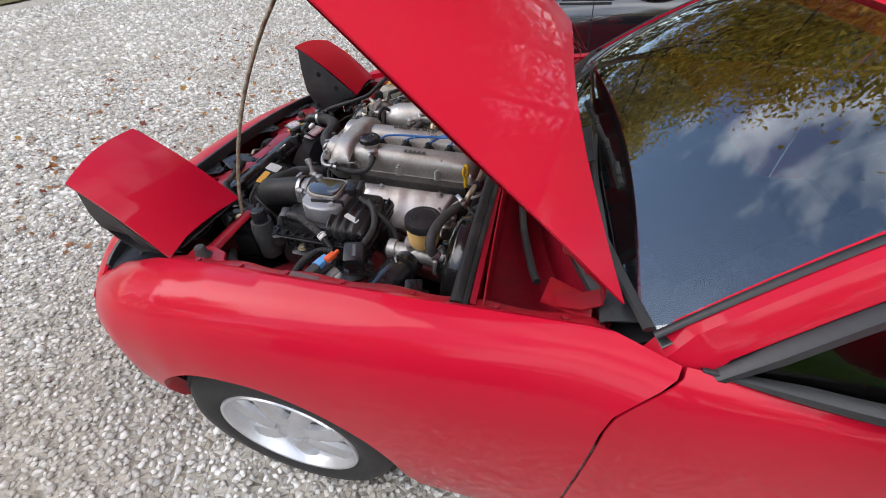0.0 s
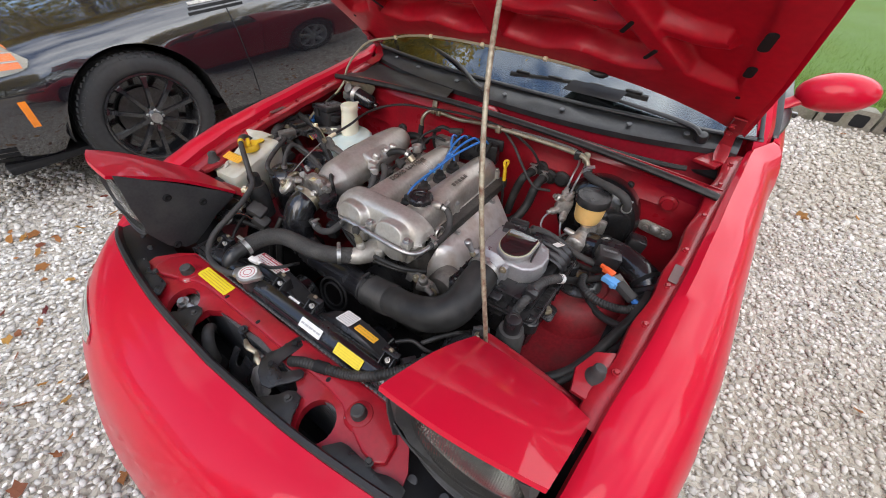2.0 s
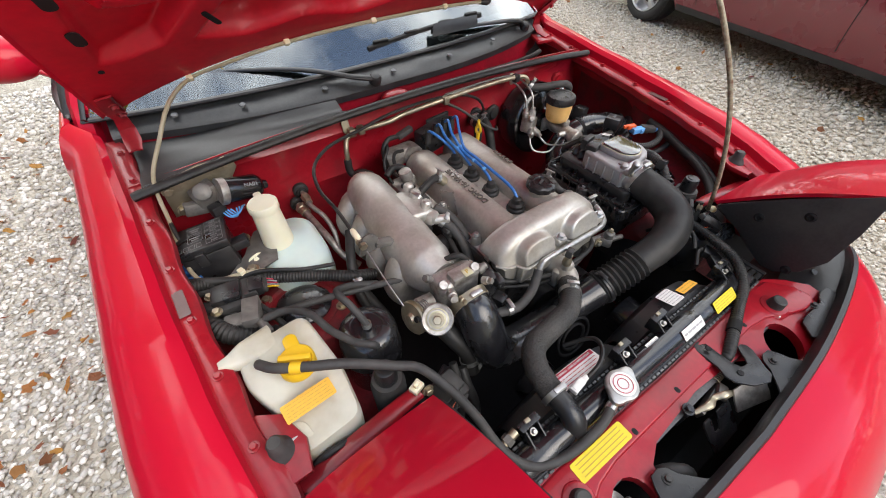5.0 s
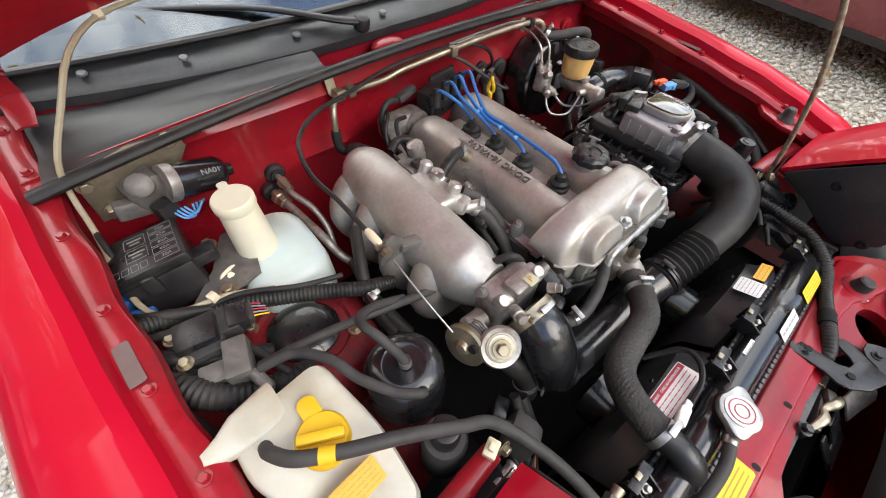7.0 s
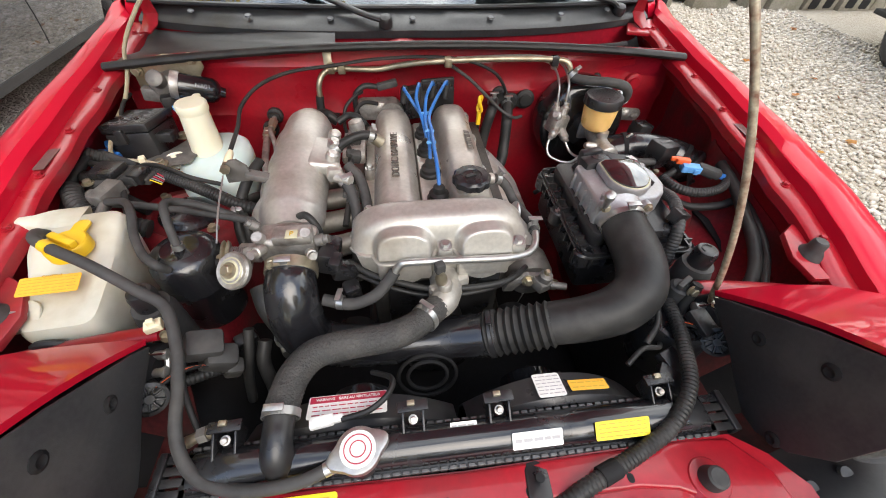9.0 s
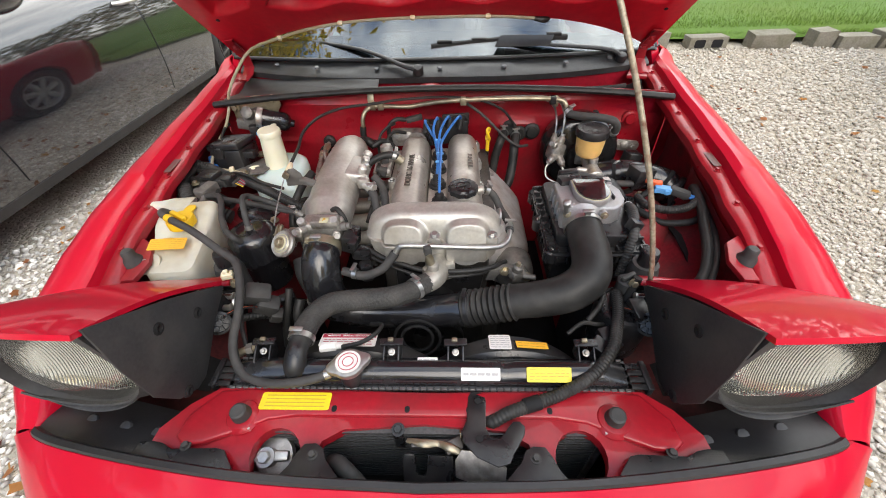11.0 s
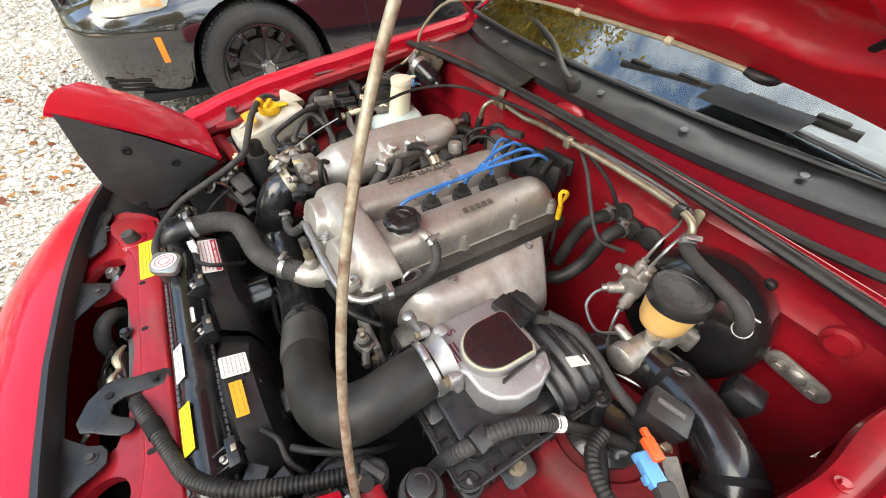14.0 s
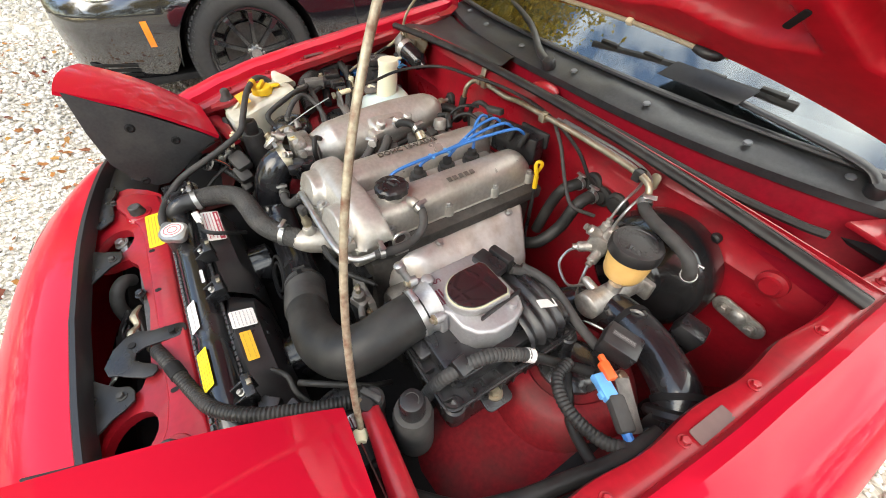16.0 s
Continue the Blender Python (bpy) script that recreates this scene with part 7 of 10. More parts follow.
INKS = material("maroon_ink", (0.16, 0.03, 0.05), 0.6, vary=0.1)
# ---------------------------------------------------------------- air filter box and air-flow meter
airbox = thing("air_filter_box", "black plastic air filter box with an aluminium air-flow meter on top", "air filter", (0.37, 0.48, 0.56))
bm = nb()
box(bm, (0.200, 0.250, 0.10), pose(0.366, 0.480, 0.620), 0.012)
part("lower_case", bm, BLACK, airbox)
bm = nb()
slab(bm, rounded(0.222, 0.272, 0.020), 0.006, pose(0.362, 0.478, 0.668), 0.0015)
slab(bm, rounded(0.214, 0.264, 0.018), 0.005, pose(0.362, 0.478, 0.646), 0.0012)
part("case_flange", bm, BLACK, airbox)
# pockets of the rim: upright webs between the two flanges, and a lip round the lid
bm = nb()
for k in range(10):
    for x in (0.2545, 0.4695):
        box(bm, (0.010, 0.0035, 0.022), pose(x, 0.362 + 0.026 * k, 0.658))
        box(bm, (0.016, 0.0035, 0.014), pose(x + (0.008 if x < 0.3 else -0.008), 0.362 + 0.026 * k, 0.680))
for k in range(8):
    box(bm, (0.0035, 0.010, 0.022), pose(0.272 + 0.026 * k, 0.3455, 0.658))
    box(bm, (0.0035, 0.016, 0.014), pose(0.272 + 0.026 * k, 0.3535, 0.680))
tagged(part("flange_ribbing", bm, BLACK, airbox), kind="stuff")
bm = nb()
for w, h, z in ((0.216, 0.266, 0.678),):
    o, n_ = rounded(w, h, 0.018), rounded(w - 0.008, h - 0.008, 0.015)
    grid(bm, [[V(0.362 + x, 0.478 + y, zz) for x, y in ol] for ol, zz in ((o, 0.673), (o, z + 0.003), (n_, z + 0.003), (n_, 0.673))], close_u=True)
part("case_lip", bm, BLACK, airbox)
bm = nb()
slab(bm, rounded(0.176, 0.226, 0.020), 0.034, pose(0.362, 0.480, 0.673), 0.006)
part("upper_case", bm, BLACK, airbox)
bm = nb()
slab(bm, rounded(0.080, 0.030, 0.006), 0.012, pose(0.345, 0.366, 0.684, 14, 0, 0), 0.003)
part("case_step", bm, BLACK, airbox)
bm = nb()
rows = []
for y in frange(0.500, 0.600, 33):
    t = (y - 0.50) / 0.10
    rib = 0.0035 * math.sin(t * math.pi * 9)
    end = math.sqrt(max(0, 1 - max(0, (t - 0.55) / 0.45) ** 2))
    rows.append([(0.385 - (0.078 + rib) * math.cos(a) * (0.7 + 0.3 * end), y, 0.694 + (0.040 * end + rib) * math.sin(a) ** 0.6) for a in frange(0, math.pi, 17)])
grid(bm, rows)
part("ribbed_cover", thicken(bm, 0.003), BLACK, airbox)
for x, y in ((0.462, 0.360), (0.466, 0.586), (0.262, 0.362), (0.262, 0.590), (0.256, 0.475)):
    bm = nb()
    lathe(bm, [(0.017, 0.644), (0.017, 0.672), (0.0135, 0.675), (0.012, 0.671), (0.0005, 0.671)], pose(x, y, 0), 20)
    lug = part("screw_boss", bm, BLACK, airbox)
    bm = nb()
    bolt(bm, (x, y, 0.671), r=0.0058)
    part("case_screw", bm, STEEL, lug)
bm = nb()
slab(bm, rounded(0.045, 0.05, 0.010), 0.005, pose(0.470, 0.430, 0.640, 0, 10, 0), 0.001)
lug = part("mount_lug", bm, BLACK, airbox)
bm = nb()
bolt(bm, (0.472, 0.430, 0.645), r=0.009)
part("mount_bolt", bm, BRASS, lug)
bm = nb()
slab(bm, [(0.283, 0.408), (0.290, 0.400), (0.300, 0.396), (0.350, 0.396), (0.362, 0.402), (0.370, 0.410), (0.398, 0.412), (0.419, 0.426), (0.431, 0.450), (0.431, 0.486), (0.418, 0.514), (0.398, 0.523), (0.290, 0.523), (0.283, 0.515)], 0.060, pose(0, 0, 0.690), 0.006, 3)
lathe(bm, [(0.0375, -0.030), (0.0385, -0.024), (0.0385, -0.004), (0.044, 0.004), (0.047, 0.010)], along((0.3255, 0.396, 0.7205), (0, 1, 0.02)), 40)
box(bm, (0.090, 0.012, 0.070), pose(0.3255, 0.402, 0.716), 0.008, 3)
for x, z in ((0.287, 0.752), (0.366, 0.748), (0.366, 0.690)):
    lathe(bm, [(0.0085, 0), (0.0085, 0.012), (0.0065, 0.014)], along((x, 0.398, z), (0, -1, 0.15)), 14)
for k in range(4):  # cooling fins on the inner flank
    box(bm, (0.006, 0.003, 0.050), pose(0.281, 0.425 + 0.026 * k, 0.716), 0.0008)
lathe(bm, [(0.010, 0.0), (0.010, 0.010), (0.0075, 0.012)], along((0.300, 0.412, 0.750), (0, 0, 1)), 18)
lathe(bm, [(0.007, 0.0), (0.007, 0.008), (0.0055, 0.010)], along((0.408, 0.500, 0.748), (0, 0, 1)), 14)
meter = part("airflow_meter", bm, ALUBRIGHT, airbox, "clean cast-aluminium air-flow meter")
bm = nb()
lathe(bm, [(0.0062, 0.0), (0.0062, 0.030), (0.0085, 0.032), (0.0085, 0.044), (0.006, 0.046)], along((0.286, 0.388, 0.752), (-0.2, -0.3, 0.9)), 14)
part("sensor_stub", bm, STEEL, meter)
for x, z in ((0.287, 0.752), (0.366, 0.748)):
    bm = nb()
    bolt(bm, (x, 0.385, z + 0.002), (0, -1, 0.15), 0.0055)
    part("neck_bolt", bm, BRASS, meter)
dee = [(-0.036, 0.034), (-0.036, -0.006)] + [(0.036 * math.cos(a), -0.006 + 0.040 * math.sin(a)) for a in frange(math.pi, 2 * math.pi, 15)][1:] + [(0.036, 0.034), (0.028, 0.040), (-0.028, 0.040)]
bm = nb()
slab(bm, [(x * 1.12, y * 1.10) for x, y in dee], 0.016, pose(0.357, 0.464, 0.750), 0.003)
part("meter_rim", bm, ALUBRIGHT, meter)
bm = nb()
slab(bm, [(x * 1.06, y * 1.05) for x, y in dee], 0.002, pose(0.357, 0.464, 0.7645), 0.0006)
part("cap_gasket", bm, GASKET, meter)
bm = nb()
slab(bm, dee, 0.0055, pose(0.357, 0.464, 0.7645), 0.0012)
part("meter_cap", bm, METERCAP, meter, "flat black D-shaped cap")
bm = nb()
box(bm, (0.055, 0.030, 0.022), pose(0.322, 0.520, 0.752, 0, 0, 12), 0.004)
box(bm, (0.046, 0.016, 0.030), pose(0.322, 0.545, 0.752, 0, 0, 12), 0.004)
part("meter_plug", bm, BLACK, meter)
bm = nb()
box(bm, (0.004, 0.085, 0.020), pose(0.398, 0.485, 0.748, 0, 0, 8), 0.001)
part("cap_fin", bm, BLACK, meter)
part("part_letter", lettering("S", 0.020, pose(0.306, 0.425, 0.7508, 0, 0, 0), 0.0003), INKS, meter)
bm = nb()
for k in range(3):
    box(bm, (0.030, 0.003, 0.0004), pose(0.336, 0.4195 - 0.0052 * k, 0.7504, 0, 0, 0))
tagged(part("part_print", bm, INKS, meter), kind="stuff")
lab = sticker(airbox, 0.036, 0.016, pose(0.425, 0.560, 0.733, 0, 18, 78), STICKW, 0)
part("label_letter", lettering("A", 0.011, pose(0.4245, 0.5485, 0.7345, 0, 18, 78)), INK, lab)

# ---------------------------------------------------------------- brakes
booster = thing("brake_booster", "gloss black brake servo with master cylinder and amber fluid reservoir", "brake booster", (0.45, 0.85, 0.55))
BC, BD = V(0.438, 0.842, 0.660), V(0, -1, 0.10)
bm = nb()
lathe(bm, [(0.114, -0.055), (0.119, -0.02), (0.119, 0.0), (0.1145, 0.006), (0.1145, 0.012), (0.110, 0.020), (0.098, 0.027), (0.062, 0.034), (0.050, 0.038), (0.046, 0.050), (0.0005, 0.052)], along(BC, BD), 72)
part("servo_shell", bm, BOOST, booster)
bm = nb()
mc0, mc1 = V(0.450, 0.785, 0.668), V(0.440, 0.668, 0.668)
tube(bm, [mc0, mc0.lerp(mc1, 0.5), mc1], 0.021, 18, 4)
lathe(bm, [(0.025, -0.010), (0.025, 0.008), (0.020, 0.012)], along(mc1, (0, -1, 0)), 20)
box(bm, (0.07, 0.014, 0.045), pose(0.450, 0.790, 0.666), 0.006)
for y in (0.72, 0.77):
    lathe(bm, [(0.013, 0), (0.013, 0.03)], pose(0.445, y, 0.672), 14)
for p, d in (((0.425, 0.70, 0.672), (-1, 0, 0.2)), ((0.465, 0.705, 0.672), (1, -0.2, 0.3))):
    lathe(bm, [(0.009, 0), (0.009, 0.024), (0.006, 0.03)], along(p, d), 10)
part("master_cylinder", bm, ALUDULL, booster)
bm = nb()
rings = []
for z, r in ((0.696, 0.026), (0.701, 0.033), (0.710, 0.0365), (0.735, 0.039), (0.752, 0.040), (0.760, 0.040)):
    rings.append([V(0.434 + r * math.cos(a), 0.750 + r * 1.02 * math.sin(a), z) for a in [2 * math.pi * i / 32 for i in range(32)]])
grid(bm, rings, close_u=True, cap=True)
res = part("fluid_reservoir", bm, AMBER, booster, "amber translucent brake fluid reservoir")
bm = nb()
rings = []
for r, z in ((0.0415, 0.756), (0.0445, 0.758), (0.0445, 0.774), (0.042, 0.779), (0.034, 0.7795), (0.033, 0.7785), (0.0005, 0.7785)):
    rings.append([V(0.434 + r * (1 + 0.012 * (i % 2) * (0.757 < z < 0.776)) * math.cos(2 * math.pi * i / 72), 0.750 + r * math.sin(2 * math.pi * i / 72), z) for i in range(72)])
grid(bm, rings, close_u=True, cap=True)
bcap = part("reservoir_cap", bm, BLACK, res, "black ribbed cap with raised print")
bm = nb()
for ring_r, cnt in ((0.029, 26), (0.0215, 18)):
    for k in range(cnt):
        a = 2 * math.pi * k / cnt
        if k % 5:
            box(bm, (0.0035, 0.0045, 0.0006), pose(0.434 + ring_r * math.cos(a), 0.750 + ring_r * math.sin(a), 0.7788, 0, 0, math.degrees(a) + 90), 0.0)
tagged(part("cap_print", bm, RUBBERGREY, bcap), kind="stuff")
bm = nb()
box(bm, (0.045, 0.04, 0.05), pose(0.352, 0.790, 0.690, 0, 10, 20), 0.008)
for p, d in (((0.342, 0.775, 0.715), (-0.5, -0.6, 0.5)), ((0.362, 0.79, 0.715), (0.2, 0.2, 1)), ((0.345, 0.80, 0.712), (0, 0.2, 1)), ((0.340, 0.765, 0.68), (-0.6, -0.7, -0.2)), ((0.365, 0.77, 0.67), (0.2, -1, -0.4))):
    lathe(bm, [(0.011, -0.01), (0.011, 0.014), (0.007, 0.018), (0.007, 0.026)], along(p, d), 10)
valve = part("proportioning_valve", bm, ALUDULL, booster)
for pts in ([(0.362, 0.792, 0.738), (0.366, 0.81, 0.78), (0.362, 0.86, 0.805), (0.33, 0.885, 0.815), (0.25, 0.892, 0.818), (0.10, 0.90, 0.812)],
            [(0.345, 0.802, 0.738), (0.346, 0.82, 0.775), (0.342, 0.865, 0.798), (0.31, 0.888, 0.808), (0.20, 0.894, 0.810), (0.08, 0.902, 0.806)],
            [(0.330, 0.756, 0.676), (0.318, 0.74, 0.655), (0.325, 0.72, 0.635), (0.37, 0.70, 0.63), (0.405, 0.698, 0.668)],
            [(0.368, 0.75, 0.658), (0.38, 0.725, 0.64), (0.40, 0.69, 0.645), (0.415, 0.668, 0.66), (0.428, 0.66, 0.672)],
            [(0.488, 0.70, 0.682), (0.505, 0.70, 0.702), (0.518, 0.71, 0.690), (0.525, 0.72, 0.65), (0.50, 0.70, 0.62), (0.42, 0.67, 0.61), (0.38, 0.66, 0.60)]):
    bm = nb()
    tube(bm, pts, 0.0030, 8)
    part("brake_pipe", bm, STEEL, booster, "thin steel brake pipe")
bm = nb()
tube(bm, [(-0.240, 0.862, 0.735), (-0.236, 0.866, 0.770), (-0.222, 0.880, 0.790), (-0.19, 0.888, 0.796), (-0.10, 0.890, 0.792), (-0.05, 0.888, 0.800), (0.0, 0.872, 0.812), (0.073, 0.862, 0.820), (0.18, 0.862, 0.822), (0.30, 0.858, 0.822), (0.355, 0.850, 0.820), (0.372, 0.842, 0.808), (0.376, 0.838, 0.785)], 0.0068, 12)
vac = solo("vacuum_pipe", bm, BRASS, "yellowish plated vacuum pipe along the firewall", "pipe")
bm = nb()
tube(bm, [(0.374, 0.838, 0.797), (0.384, 0.826, 0.788), (0.415, 0.808, 0.788), (0.457, 0.795, 0.789), (0.495, 0.788, 0.783), (0.512, 0.787, 0.767), (0.515, 0.794, 0.748), (0.512, 0.806, 0.738)], 0.0112, 14)
vh = solo("vacuum_hose", bm, RUBBERGREY, "grey rubber vacuum hose to the brake servo", "hose")
clamp((0.379, 0.832, 0.793), (0.6, -0.7, -0.5), 0.0116, vh)
clamp((0.514, 0.799, 0.743), (-0.1, 0.6, -0.8), 0.0116, vh)
for x, y in ((-0.205, 0.888), (-0.18, 0.886), (0.073, 0.860), (0.335, 0.856)):
    bm = nb()
    box(bm, (0.018, 0.020, 0.022), pose(x, y, 0.818 if x > 0 else 0.797), 0.003)
    part("pipe_clip", bm, BRASS if x != 0.335 else BLACK, vac)
bm = nb()
slab(bm, rounded(0.020, 0.045, 0.009), 0.003, pose(-0.212, 0.905, 0.812, 75, 0, 0), 0.0008)
part("pipe_bracket", bm, BRASS, vac)
bm = nb()
slab(bm, rounded(0.020, 0.035, 0.009), 0.003, pose(0.352, 0.892, 0.80, 80, 0, 0), 0.0008)
part("pipe_bracket", bm, BRASS, vac)
hz2 = nb()
tube(hz2, [(-0.240, 0.862, 0.742), (-0.242, 0.858, 0.715), (-0.235, 0.85, 0.700), (-0.20, 0.845, 0.695)], 0.0098, 12)
part("hose_stub", hz2, RUBBER, vac)
# firewall details
for x, y, z, r in ((0.49, 0.912, 0.752, 0.010), (0.295, 0.905, 0.70, 0.026), (0.222, 0.906, 0.712, 0.024), (0.255, 0.905, 0.694, 0.024), (-0.371, 0.905, 0.674, 0.020), (-0.390, 0.900, 0.640, 0.020), (0.60, 0.914, 0.735, 0.024)):
    bm = nb()
    lathe(bm, [(r, -0.006), (r, 0.004), (r * 0.7, 0.007), (r * 0.62, 0.012 if r > 0.015 else 0.005), (0.0005, 0.012 if r > 0.015 else 0.005)], along((x, y, z), (0, -1, 0)), 22)
    part("grommet" if r < 0.0239 or x < 0.4 else "pressed_plug", bm, RUBBER if x != 0.60 else BAYRED, firewall)
bm = nb()
slab(bm, rounded(0.095, 0.036, 0.017), 0.006, pose(0.600, 0.898, 0.652, 88, 6, 0), 0.001)
bolt(bm, (0.575, 0.889, 0.655), (0, -1, 0), 0.008)
bolt(bm, (0.626, 0.889, 0.650), (0, -1, 0), 0.008)
lathe(bm, [(0.014, -0.004), (0.014, 0.006), (0.009, 0.010), (0.0005, 0.010)], along((0.600, 0.894, 0.653), (0, -1, 0)), 18)
part("pedal_plate", bm, ALUDULL, firewall)
bm = nb()
tube(bm, [(0.36, 0.650, 0.585), (0.41, 0.698, 0.612), (0.46, 0.712, 0.645), (0.53, 0.700, 0.664), (0.59, 0.682, 0.664), (0.635, 0.660, 0.655), (0.660, 0.632, 0.625), (0.664, 0.605, 0.57)], [0.034, 0.036, 0.038, 0.037, 0.036, 0.037, 0.038, 0.037], 24)
duct = solo("fresh_air_duct", bm, BLACKGLOSS, "black plastic cold-air duct below the brake servo", "duct")
bm = nb()
lathe(bm, [(0.037, -0.012), (0.046, -0.008), (0.049, 0.0), (0.046, 0.006), (0.037, 0.008)], along((0.648, 0.645, 0.642), (0.62, -0.55, -0.55)), 28)
part("duct_flange", bm, BLACK, duct)
bm = nb()
slab(bm, [(-0.026, -0.02), (0.026, -0.02), (0.016, 0.02), (-0.016, 0.02)], 0.003, pose(0.640, 0.605, 0.640, 60, 0, 30), 0.001)
bolt(bm, (0.638, 0.594, 0.632), (0, -0.5, 0.86), 0.006)
part("duct_foot", bm, BLACK, duct)
for a, b in (((0.500, 0.7085, 0.658), (0.510, 0.706, 0.660)), ((0.630, 0.663, 0.656), (0.638, 0.657, 0.653))):
    bm = nb()
    tube(bm, [a, b], 0.0392, 24, smooth=False)
    part("duct_cuff", bm, BLACKMATT, duct)
bm = nb()
box(bm, (0.045, 0.04, 0.04), pose(0.573, 0.765, 0.675, 0, 10, 15), 0.005)
box(bm, (0.03, 0.03, 0.06), pose(0.575, 0.785, 0.645, 0, 0, 15), 0.004)
solo("relay", bm, BLACK, "small black relay on the bulkhead", "relay")
bm = nb()
box(bm, (0.055, 0.045, 0.034), pose(0.534, 0.612, 0.716, 0, 8, 20), 0.004)
box(bm, (0.045, 0.035, 0.03), pose(0.530, 0.612, 0.69, 0, 8, 20), 0.003)
rl = solo("fan_relay", bm, BLACK, "black plastic relay with white print beside the servo", "relay")
bm = nb()
box(bm, (0.036, 0.009, 0.0004), pose(0.5345, 0.614, 0.7338, 0, 8, 20))
tagged(part("relay_print", bm, CRIMP, rl), kind="stuff")
part("relay_text", lettering("DIAGNOSIS", 0.0066, pose(0.5345, 0.614, 0.7343, 0, 8, 20), 0.0002), PRINT, rl)
# diagnostic plugs
plug = thing("wiring_plug", "pale blue and orange wiring plug", "connector", (0.555, 0.548, 0.69))
bm = nb()
box(bm, (0.038, 0.020, 0.015), pose(0.566, 0.545, 0.709, 0, 0, -18), 0.002)
box(bm, (0.010, 0.024, 0.012), pose(0.552, 0.551, 0.707, 0, 0, -18), 0.002)
box(bm, (0.010, 0.024, 0.012), pose(0.574, 0.541, 0.707, 0, 0, -18), 0.002)
part("plug_body", bm, BLUECLIP, plug)
bm = nb()
box(bm, (0.028, 0.015, 0.012), pose(0.553, 0.562, 0.717, 0, 0, -18), 0.002)
box(bm, (0.012, 0.008, 0.009), pose(0.536, 0.570, 0.718, 0, 0, -18), 0.0015)
part("plug_lock", bm, ORANGE, plug)
bm = nb()
box(bm, (0.05, 0.024, 0.02), pose(0.603, 0.535, 0.706, 0, 10, -25), 0.006)
part("plug_boot", bm, RUBBERGREY, plug)
bm = nb()
tube(bm, [(0.62, 0.525, 0.702), (0.645, 0.522, 0.694), (0.655, 0.55, 0.68)], 0.007, 8)
part("blue_tape", bm, BLUE, plug)
bm = nb()
box(bm, (0.075, 0.022, 0.003), pose(0.60, 0.565, 0.69, 0, 15, -30), 0.001)
part("plug_bracket", bm, GRIME, plug)


def loom(pts, r, label, rib=0.0012, mat=RUBBER, name="wiring_loom", pitch=0.006):
    bm = nb()
    tube(bm, pts, r, 12, 8, rib=rib, pitch=pitch)
    return solo(name, bm, mat, label, "wiring")


L1 = loom([(0.415, 0.33, 0.62), (0.425, 0.35, 0.68), (0.436, 0.375, 0.715), (0.446, 0.422, 0.728), (0.458, 0.465, 0.712), (0.468, 0.497, 0.694)], 0.0105, "grey corrugated loom over the filter box", mat=RUBBERGREY)
bm = nb()
box(bm, (0.028, 0.022, 0.026), pose(0.437, 0.385, 0.722, 0, 20, 10), 0.003)
part("loom_clip", bm, BLACK, L1)
bm = nb()
tube(bm, [(0.464, 0.488, 0.698), (0.470, 0.500, 0.692)], 0.0118, 12)
part("loom_tape", bm, STICKW, L1)
loom([(0.468, 0.497, 0.694), (0.49, 0.53, 0.675), (0.515, 0.555, 0.672), (0.545, 0.56, 0.695)], 0.008, "black taped loom to the blue plug", 0)
loom([(0.470, 0.50, 0.690), (0.50, 0.545, 0.660), (0.53, 0.53, 0.648), (0.57, 0.50, 0.640), (0.62, 0.48, 0.655), (0.64, 0.47, 0.68)], 0.0085, "black taped loom on the apron", 0)
loom([(0.345, 0.55, 0.742), (0.362, 0.60, 0.715), (0.372, 0.65, 0.66), (0.42, 0.655, 0.625), (0.50, 0.64, 0.63), (0.53, 0.62, 0.66)], 0.0075, "grey taped loom to the relay", 0, RUBBERGREY)
loom([(0.648, 0.560, 0.705), (0.640, 0.490, 0.695), (0.620, 0.420, 0.682), (0.602, 0.360, 0.672), (0.572, 0.300, 0.655), (0.52, 0.250, 0.635)], 0.0115, "black taped loom along the wing", 0)
loom([(0.655, 0.52, 0.690), (0.640, 0.42, 0.680), (0.606, 0.33, 0.672), (0.565, 0.265, 0.655)], 0.007, "thin black loom along the wing", 0)
loom([(0.507, 0.543, 0.690), (0.517, 0.507, 0.690), (0.556, 0.488, 0.688), (0.610, 0.494, 0.690), (0.648, 0.520, 0.700)], 0.0095, "black corrugated loom from the blue plug to the wing", 0.0012)
loom([(0.345, 0.575, 0.735), (0.372, 0.597, 0.722), (0.412, 0.610, 0.704), (0.468, 0.603, 0.692), (0.515, 0.596, 0.694)], 0.0085, "grey taped loom from the air-flow meter to the diagnosis box", 0, RUBBERGREY)
loom([(0.100, 0.006, 0.620), (0.108, -0.004, 0.636), (0.135, 0.006, 0.646), (0.18, 0.022, 0.646), (0.228, 0.040, 0.648), (0.275, 0.062, 0.662), (0.318, 0.105, 0.672), (0.345, 0.160, 0.668), (0.362, 0.205, 0.662), (0.375, 0.25, 0.655)], 0.0105, "black corrugated loom over the radiator")
bm = nb()
tube(bm, [(0.160, 0.016, 0.6465), (0.185, 0.024, 0.6465)], 0.0122, 12)
solo("loom_tape", bm, BLACKMATT, "black tape wrap on the loom", "tape")
